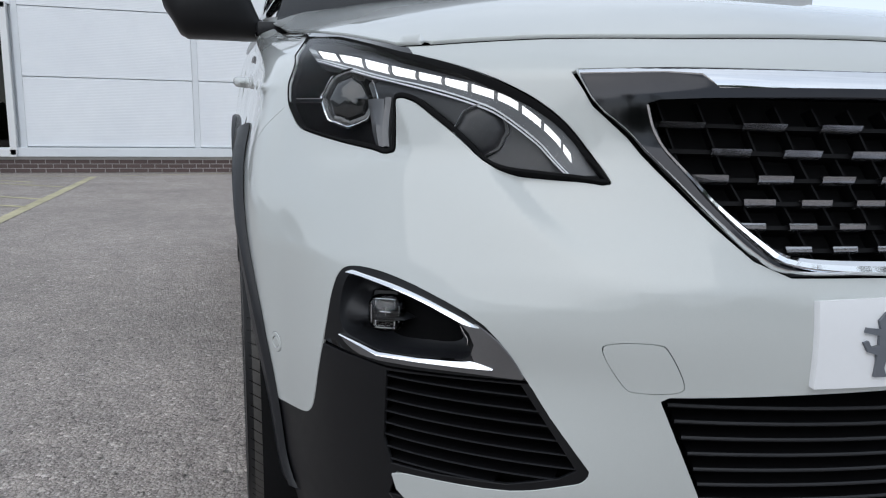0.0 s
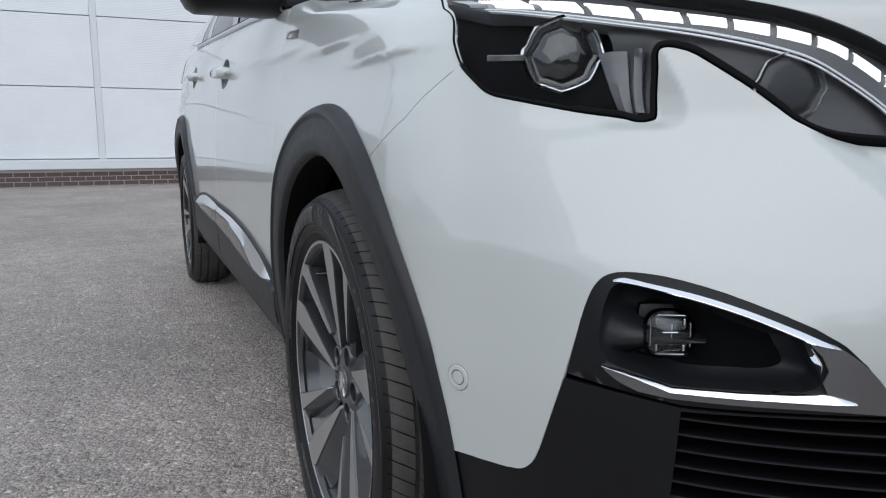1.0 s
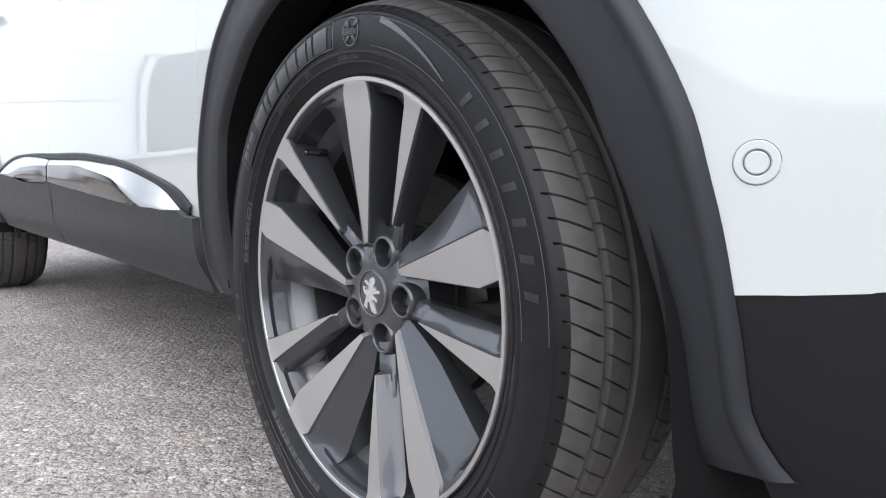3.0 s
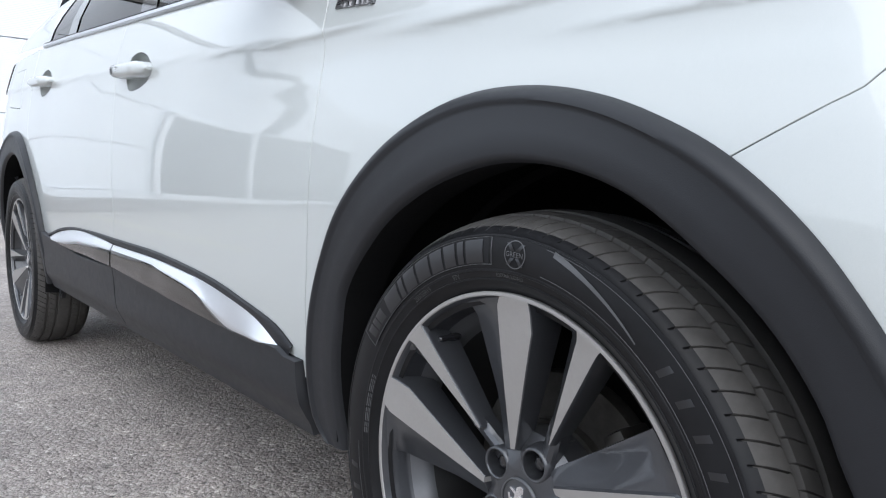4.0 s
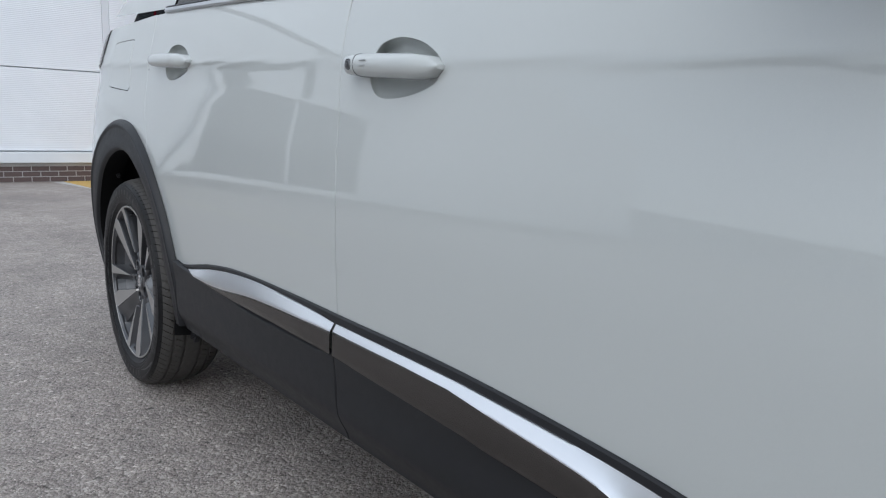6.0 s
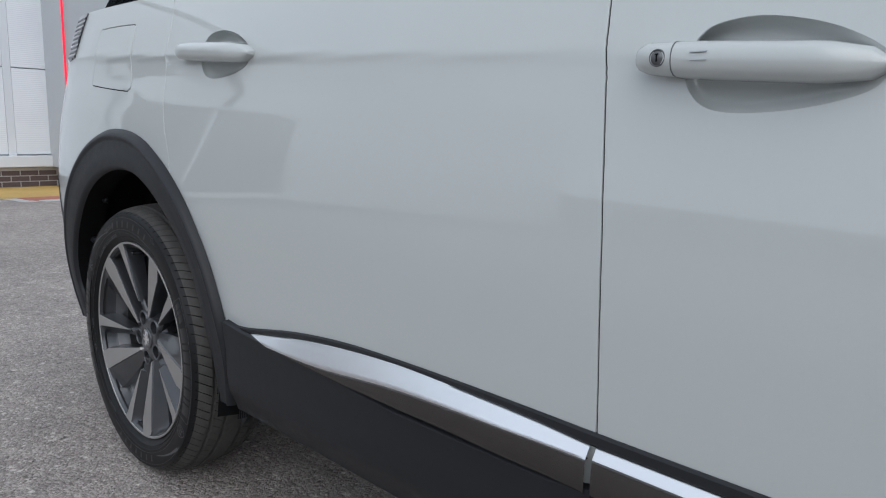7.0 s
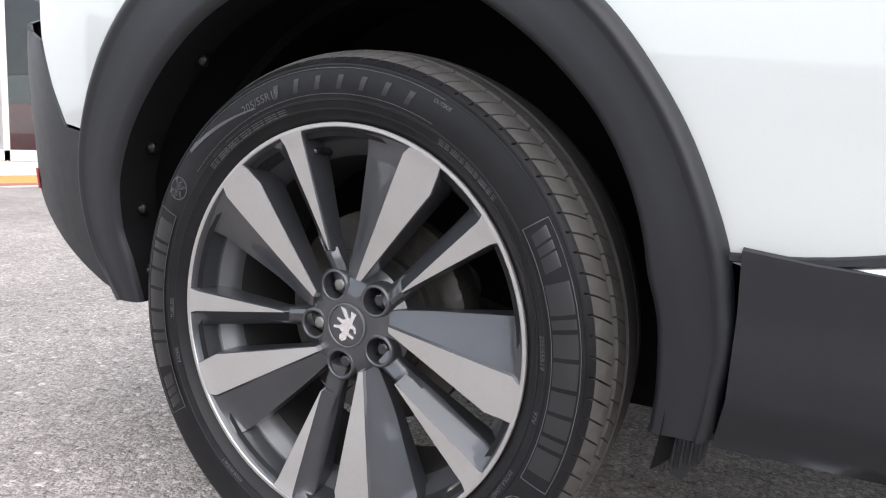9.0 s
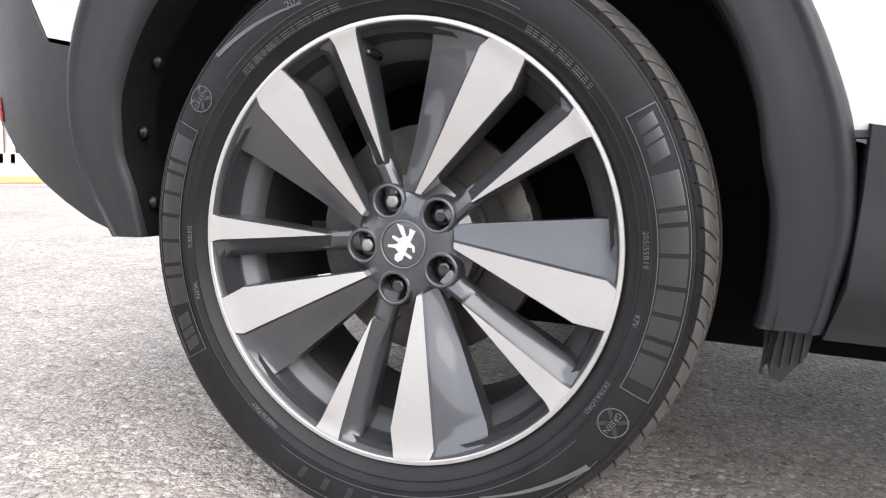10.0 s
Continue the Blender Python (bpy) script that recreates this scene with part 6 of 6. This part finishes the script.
                    g = p.lerp(q, lo_t)
                    return math.degrees(math.atan2(g.y, g.x))
            return k[-1][1]
        return at

    def deg(mm, r):
        return math.degrees(mm / r)

    def top(r):
        return face_x(r) * (1 - step(.238, .2475, r)) + .0003 * step(.238, .2475, r)
    for k in range(5):
        base = 72 * k + 67
        lo = edge((.059, 4.6), (.206, -12.7), (.2130, -13.0), (.2405, -11.6), (.2508, -11.2))
        hi = edge((.059, 13.6), (.236, 1.3), (.2478, -.5), (.2508, -1.4))
        far = edge((.060, 30.0), (.080, 26.2), (.236, 16.4), (.2508, 15.4))
        drop = knots((.06, .005), (.080, .010), (.14, .019), (.225, .019), (.236, .014), (.2440, .004), (.2508, .001))
        spoke(base, [.0605, .0615, .066, .075, .09, .11, .13, .15, .17, .19, .206, .213, .225, .236, .243, .2478, .2508],
              [(lo, lambda r: .052, 1), (lo, lambda r: top(r) + .0045, 1), (lambda r: lo(r) + deg(.0006, r), lambda r: top(r) + .0012, 1), (lambda r: lo(r) + deg(.0017, r), top, 0),
               (lambda r: hi(r) - deg(.0012, r), top, 1), (lambda r: hi(r) - deg(.0002, r), lambda r: top(r) + .0012, 1), (lambda r: hi(r) + deg(.0014, r), lambda r: top(r) + .0032, 1),
               (lambda r: hi(r) * .72 + far(r) * .28, lambda r: top(r) + .0032 + drop(r) * .22, 1), (lambda r: hi(r) * .40 + far(r) * .60, lambda r: top(r) + .0032 + drop(r) * .62, 1),
               (lambda r: far(r) - deg(.0030, r), lambda r: top(r) + drop(r) + .0022, 1), (lambda r: far(r) - deg(.0008, r), lambda r: top(r) + drop(r) + .0030, 1), (far, lambda r: top(r) + drop(r) + .0065, 1), (far, lambda r: .055, 1)])
        lo2 = edge((.096, -34.4), (.240, -35.4), (.2508, -36.4))
        hi2 = edge((.096, -32.9), (.240, -28.2), (.2508, -27.2))
        far2 = edge((.075, -22.0), (.098, -22.2), (.240, -22.9), (.2508, -23.2))
        drop2 = knots((.075, .008), (.10, .012), (.15, .016), (.225, .015), (.236, .011), (.2440, .003), (.2508, .001))
        spoke(base, [.0965, .098, .104, .115, .13, .15, .17, .19, .21, .225, .236, .243, .2478, .2508],
              [(lambda r: lo2(r) - deg(.001, r), lambda r: .050, 1), (lambda r: lo2(r) - deg(.001, r), lambda r: top(r) + .0050, 1), (lo2, lambda r: top(r) + .0012, 1), (lambda r: lo2(r) + deg(.0009, r), top, 0),
               (lambda r: hi2(r) - deg(.0006, r), top, 1), (lambda r: hi2(r) + deg(.0004, r), lambda r: top(r) + .0012, 1), (lambda r: hi2(r) + deg(.0020, r), lambda r: top(r) + .0034, 1),
               (lambda r: (hi2(r) + far2(r)) / 2, lambda r: top(r) + .0034 + drop2(r) * .45, 1), (lambda r: far2(r) - deg(.0024, r), lambda r: top(r) + drop2(r) + .0024, 1), (far2, lambda r: top(r) + drop2(r) + .006, 1), (far2, lambda r: .052, 1)])
        # web that carries the thin spoke into the hub
        w_lo, w_hi = knots((.058, -45.0), (.07, -41.0), (.085, -38.0), (.108, -35.2), (.126, -33.5)), knots((.058, -17.0), (.07, -19.5), (.085, -21.3), (.108, -22.6), (.126, -23.6))
        spoke(base, [.058, .060, .068, .076, .084, .092, .100, .108, .117, .126],
              [(w_lo, lambda r: .050, 1), (w_lo, lambda r: face_x(r) + .013, 1), (lambda r: w_lo(r) + deg(.0025, r), lambda r: face_x(r) + .0085 + max(0, r - .094) * .5, 1), (lambda r: w_lo(r) * .7 + w_hi(r) * .3, lambda r: face_x(r) + .0052 + max(0, r - .094) * .7, 1),
               (lambda r: w_lo(r) * .35 + w_hi(r) * .65, lambda r: face_x(r) + .0085 + max(0, r - .094) * .5, 1), (lambda r: w_hi(r) - deg(.0025, r), lambda r: face_x(r) + .013, 1), (w_hi, lambda r: face_x(r) + .017, 1), (w_hi, lambda r: .050, 1)])
    # hub
    G = F + .0125
    bm = bmesh.new()
    holes = [[polar(.053, 114.5 + rim_turn - 72 * k, 0) for k in range(5)]]
    poly = []
    for k in range(60):
        a = 6 * k
        poly.append((.080, a))
    ring = [(r * math.cos(radians(a)), r * math.sin(radians(a))) for r, a in poly]
    lugs = []
    for k in range(5):
        _, y, z = holes[0][k]
        lugs.append([(y + .0165 * math.cos(t), z + .0165 * math.sin(t)) for t in np.linspace(0, 2 * math.pi, 20, endpoint=False)])
    pts, edges = [], []
    for lp in [ring, *lugs]:
        k = len(pts)
        pts += lp
        edges += [(k + i, k + (i + 1) % len(lp)) for i in range(len(lp))]
    pts += [(r * math.cos(t), r * math.sin(t)) for r in (.015, .03, .038, .07) for t in np.linspace(0, 2 * math.pi, 24, endpoint=False) if not any(inside((r * math.cos(t), r * math.sin(t)), lg) for lg in lugs)]
    got = geometry.delaunay_2d_cdt([Vector(p) for p in pts], edges, [], 0, 1e-6)
    vs = [bm.verts.new((G + .0165 + .020 * step(.052, .082, v.length) - .0015 * step(.05, .03, v.length), v.x, v.y)) for v in got[0]]
    for f in got[2]:
        c = sum((got[0][i] for i in f), Vector((0, 0))) / 3
        if inside(tuple(c), ring) and not any(inside(tuple(c), lg) for lg in lugs):
            bm.faces.new([vs[i] for i in f])
    bmesh.ops.recalc_face_normals(bm, faces=bm.faces)
    rim_edges = [e for e in bm.edges if len(e.link_faces) == 1]
    ext = bmesh.ops.extrude_edge_only(bm, edges=rim_edges)
    for v in ext["geom"]:
        if isinstance(v, bmesh.types.BMVert):
            v.co.x += .035
    bmesh.ops.recalc_face_normals(bm, faces=bm.faces)
    part("hub", smooth(bm, 35), ALLOY_DARK, wheel, loc=(0, 0, 0))
    for k in range(5):
        _, y, z = holes[0][k]
        bm = bmesh.new()
        revolve(bm, [(.0001, G + .0255), (.0062, G + .0255), (.0088, G + .0262), (.0102, G + .0285), (.0104, G + .05)], 6, (0, y, z))
        revolve(bm, [(.0100, G + .033), (.0125, G + .0335), (.0165, G + .040), (.0165, G + .050)], 20, (0, y, z))
        collar = bmesh.new()
        revolve(collar, [(.0164, G + .040), (.0164, G + .0195), (.0168, G + .0165), (.0178, G + .0152), (.0192, G + .0150), (.0206, G + .0160), (.0222, G + .0195), (.0248, G + .034)], 32, (0, y, z))
        bmesh.ops.recalc_face_normals(collar, faces=collar.faces)
        part("bolt_collar", smooth(collar, 50), ALLOY_DARK, wheel, loc=(0, 0, 0))
        part("wheel_bolt", smooth(bm, 25), STEEL if k in (0, 4) and label.startswith("rear") else GLOSS_BLACK, wheel, loc=(0, 0, 0))
    bm = bmesh.new()
    revolve(bm, [(.0001, G + .0125), (.024, G + .0128), (.0275, G + .0135), (.029, G + .0155), (.029, G + .02)], 48)
    cap = part("centre_cap", smooth(bm, 40), ALLOY_DARK, wheel, "round centre cap with plain emblem", loc=(0, 0, 0))
    bm = bmesh.new()
    top_f = bm.faces.new([bm.verts.new((G + .0112, -x * .021, z * .021)) for x, z in EMBLEM])
    ext = bmesh.ops.extrude_face_region(bm, geom=[top_f])
    for v in ext["geom"]:
        if isinstance(v, bmesh.types.BMVert):
            v.co.x += .002
    bmesh.ops.recalc_face_normals(bm, faces=bm.faces)
    e = part("emblem", bm, CHROME, cap, "plain bright emblem shape")
    e.location, e.rotation_euler = (0, 0, 0), (radians(emblem_turn), 0, 0)
    bm = bmesh.new()
    revolve(bm, [(.0262, G + .0128), (.0266, G + .0118), (.0276, G + .0116), (.0284, G + .0122), (.0286, G + .0140)], 48)
    part("cap_edge", smooth(bm, 40), ALLOY_BARREL, cap)
    # valve
    bm = bmesh.new()
    revolve(bm, [(.0001, F + .018), (.003, F + .018), (.004, F + .020), (.004, F + .034), (.0055, F + .036), (.0055, F + .05)], 14, (0, -.222 * math.cos(radians(103 + rim_turn)), .222 * math.sin(radians(103 + rim_turn))))
    part("valve", smooth(bm, 30), GLOSS_BLACK, wheel, loc=(0, 0, 0))
    # brake
    bm = bmesh.new()
    revolve(bm, [(.06, F + .085), (.085, F + .085), (.085, F + .098), (.142, F + .098), (.143, F + .10), (.143, F + .118), (.06, F + .12)], 64)
    bmesh.ops.recalc_face_normals(bm, faces=bm.faces)
    part("brake_disc", smooth(bm, 35), BRAKE, wheel, loc=(0, 0, 0))
    bm = bmesh.new()
    for a in (12, 24, 36):
        y, z = -.128 * math.cos(radians(a)), .128 * math.sin(radians(a))
        box(bm, F + .100, y, z, .05, .055, .032, .008, turn=Matrix.Rotation(radians(-a + 90), 4, "X"))
    part("brake_caliper", smooth(bm), BRAKE, wheel, loc=(0, 0, 0))
    # moulded sidewall marks, each a part of its own
    side_x = [(r, x) for r, x in TYRE if r < .34]

    def lay(r, a, o):
        return polar(r, mark_turn + a, -pchip(side_x[11:18], r) - o) if r > .2795 else polar(r, mark_turn + a, -pchip(side_x[3:12], r) - o)

    def patch(bm, r0, r1, a0, a1, o=.0012, sk=0.0):
        n = max(2, int(abs(a1 - a0) / 1.5) + 1)
        rows = [[bm.verts.new(lay(r0 + (r1 - r0) * t, a0 + (a1 - a0) * i / n + sk * t, o if 0 < t < 1 else o * .6)) for i in range(n + 1)] for t in (0, .06, .5, .94, 1)]
        for p, q in zip(rows, rows[1:]):
            for i in range(n):
                bm.faces.new((p[i], p[i + 1], q[i + 1], q[i]))

    def mark(name, bm, mat=RUBBER_MARK):
        bmesh.ops.recalc_face_normals(bm, faces=bm.faces)
        part(name, smooth(bm, 60), mat, wheel, loc=(0, 0, 0))
    for base in (0, 180):
        bm = bmesh.new()
        patch(bm, .2838, .3158, base + 30, base - 24, .0004)
        mark("smooth_band", bm, RUBBER)
        a = 18.5
        for w in (6.4, 2.0, 4.8, 5.2, 4.4, 4.0, 2.0, 5.6):
            bm = bmesh.new()
            patch(bm, .2858, .3125, base + a, base + a - w)
            mark("raised_block", bm)
            a -= w + .9
        bm = bmesh.new()
        for c0, c1 in ((29, 26.5), (26, 24.2), (23.8, 20.6)):
            patch(bm, .2900, .3090, base + c0, base + c1, .0010, .8)
        mark("raised_emblem", bm)
        bm = bmesh.new()
        for q in range(32):
            t0, t1 = 2 * math.pi * q / 32, 2 * math.pi * (q + 1) / 32
            bm.faces.new([bm.verts.new(lay(.2985 + rr * math.sin(t), base - 32 + math.degrees(rr * math.cos(t) / .2985), .0010)) for t, rr in ((t0, .0158), (t1, .0158), (t1, .0146), (t0, .0146))])
        bmesh.ops.remove_doubles(bm, verts=bm.verts, dist=1e-5)
        mark("round_mark", bm, RUBBER_PALE)
        bm = bmesh.new()
        pts, faces = lettering("GREEN", .0085)
        vs = [bm.verts.new(lay(.2957 + p.y, base - 32 - math.degrees(p.x / .2985), .0016)) for p in pts]
        for f in faces:
            bm.faces.new([vs[i] for i in f])
        mark("moulded_text", bm, RUBBER_PALE)
        bm = bmesh.new()
        for lean in (1, -1):
            for r0, r1 in ((.2862, .2945), (.3025, .3108)):
                patch(bm, r0, r1, base - 32 + lean * (r0 - .2985) * 170 + .55, base - 32 + lean * (r0 - .2985) * 170 - .55, .0010, lean * (r1 - r0) * 170)
        mark("round_mark_cross", bm)
        bm = bmesh.new()
        rows = []
        for q in range(17):
            a = base - 42 - q * 1.5
            rows.append([bm.verts.new(lay(.3145 - .0245 * q / 16 + d, a, .0008)) for d in (-.0055 * (1 - q / 17), 0.0, .0012)])
        for p, q in zip(rows, rows[1:]):
            for i in range(2):
                bm.faces.new((p[i], p[i + 1], q[i + 1], q[i]))
        mark("swept_flash", bm, RUBBER_PALE)
        for q in range(7):
            bm = bmesh.new()
            patch(bm, .2895, .3055, base - 72 - q * 6.2, base - 73.4 - q * 6.2, .0008, -.8)
            mark("raised_stroke", bm)
        bm = bmesh.new()
        for r0, r1, a0, a1 in ((.2838, .2845, 31, -25), (.3146, .3153, 31, -25), (.2838, .3153, -24.8, -25.0), (.2838, .3153, 31.0, 30.8), (.2838, .2843, -40, -118), (.3134, .3139, -40, -118)):
            patch(bm, r0, r1, base + a0, base + a1, .0012)
        mark("raised_frame", bm, RUBBER_PALE)
    for text, a, r, size in (("205/55R19", 4, .2700, .0085), ("97V", -11, .2700, .0085), ("EXTRA LOAD", -30, .2700, .0068), ("RADIAL", 196, .2700, .0065), ("TUBELESS", 182, .2700, .0065), ("WARNING:", 128, .2700, .0065), ("OUTSIDE", 62, .306, .006), ("MADE IN ITALY", 234, .2700, .006), ("205/55R19", 112, .292, .014)):
        bm = bmesh.new()
        pts, faces = lettering(text, size)
        vs = [bm.verts.new(lay(r + p.y, a - math.degrees(p.x / r), .0011)) for p in pts]
        for f in faces:
            bm.faces.new([vs[i] for i in f])
        mark("moulded_text", bm, RUBBER_PALE)
    bm = bmesh.new()
    for a in range(60):
        if a > 40 or a < 12:
            for r in (.2690, .2715, .2740):
                patch(bm, r, r + .0011, 40 + a * 1.6, 41.0 + a * 1.6 + .3 * (a % 3), .0008)
    tagged(part("small_print", bm, RUBBER_PALE, wheel, loc=(0, 0, 0)), kind="stuff")
    return wheel


# ---------------------------------------------------------------- what the paint and lamps mirror
def far_building():
    bm = bmesh.new()
    box(bm, -26, 4, 1.2, 6, 46, 2.4)
    b = tagged(part("wall_opposite", bm, FAR_WALL, None), "long low grey shed across the yard", "building", kind="structure")
    for k in range(9):
        bm = bmesh.new()
        box(bm, -22.97, -16 + k * 5, 1.1, .06, 3.2, 2.1, .02)
        part("shutter", bm, GREY_PANEL, b)
    bm = bmesh.new()
    box(bm, -25.9, 4, 2.45, 6.4, 46.5, .25, .03)
    part("eaves", bm, SHEET_TRIM, b)


def bare_tree(x, y, h, seed):
    rng = random.Random(seed)
    root = tagged(new("tree"), "leafless dark tree at the edge of the yard", "tree", "trees round the yard")
    root.location = (x, y, 0)
    twigs = bmesh.new()
    trunk = bmesh.new()

    def limb(bm, a, b, r0, r1, n=5):
        d = (b - a).normalized()
        u = d.orthogonal().normalized()
        v = d.cross(u)
        rings = [[bm.verts.new(p + (u * math.cos(t) + v * math.sin(t)) * r) for t in (2 * math.pi * i / n for i in range(n))] for p, r in ((a, r0), (b, r1))]
        for i in range(n):
            bm.faces.new((rings[0][i], rings[0][(i + 1) % n], rings[1][(i + 1) % n], rings[1][i]))

    def grow(a, d, length, r, depth):
        b = a + d * length
        limb(trunk if depth > 2 else twigs, a, b, r, r * .65, 6 if depth > 2 else 3)
        if depth == 0:
            return
        for _ in range(3 if depth > 1 else 4):
            nd = (d + Vector((rng.uniform(-.7, .7), rng.uniform(-.7, .7), rng.uniform(-.1, .5)))).normalized()
            grow(a + d * length * rng.uniform(.55, 1), nd, length * rng.uniform(.55, .8), r * .6, depth - 1)
    grow(Vector((0, 0, -.1)), Vector((0, 0, 1)), h * .33, h * .018, 5)
    part("trunk", trunk, BARK, root, loc=(0, 0, 0))
    part("crown", twigs, BARK, root, loc=(0, 0, 0))


def hedge():
    """A dark evergreen hedge along the front of the yard, out of view, added to darken that side's light and
    reflections.
    """
    rng = random.Random(5)
    bm = bmesh.new()
    rows = []
    for k in range(161):
        x = -34 + k * .3
        h = 2.1 + .4 * math.sin(x * .7) + rng.uniform(-.25, .25)
        rows.append([bm.verts.new((x + rng.uniform(-.1, .1), -17 + y + rng.uniform(-.25, .25), max(0, z * h + rng.uniform(-.12, .12)))) for y, z in ((.7, 0), (.9, .25), (.85, .5), (.75, .75), (.4, .95), (0, 1.0), (-.6, .9), (-.8, 0))])
    for a, b in zip(rows, rows[1:]):
        for i in range(7):
            bm.faces.new((a[i], a[i + 1], b[i + 1], b[i]))
    bmesh.ops.recalc_face_normals(bm, faces=bm.faces)
    tagged(part("hedge", smooth(bm, 60), HEDGE, None), "unseen dark hedge added to darken the light from the yard's front", "hedge", kind="stuff")


ground_sheet()
# added out of view to darken what the nose mirrors
hedge()
markings()
far_building()
for k, (x, y, h) in enumerate(((-34, -30, 9), (-27, -33, 10), (-21, -31, 8.5), (-15, -34, 11), (-9, -32, 9), (-3, -35, 10), (3, -33, 8.5), (10, -36, 11), (18, -34, 10), (-30, -24, 8))):
    bare_tree(x, y, h, k)
building()
bodywork()
arches()
sills()
nose_details()
headlamp()
handle(1.237, 1.478, .957, True)
handle(2.306, 2.578, 1.026, False)
greenhouse()
mirror()
badge()
# name, hub place, radial scale
front = make_wheel("wheel", 27, 118, "front alloy wheel with machined blades and graphite facets", .345 / .957, 18)
rear = make_wheel("wheel", 0, 0, "rear alloy wheel with machined blades and graphite facets", .345, 200)
for w, x, y, grow in ((front, -.805, -.006, .957), (rear, -.806, AXLE_R, 1.0)):
    w.location, w.scale = Vector((x, y, HUB_Z)) - BASE, (1, grow, grow)
    copy_thing(w, pose(-x, y - BASE.y, HUB_Z, 0, 0, 180))
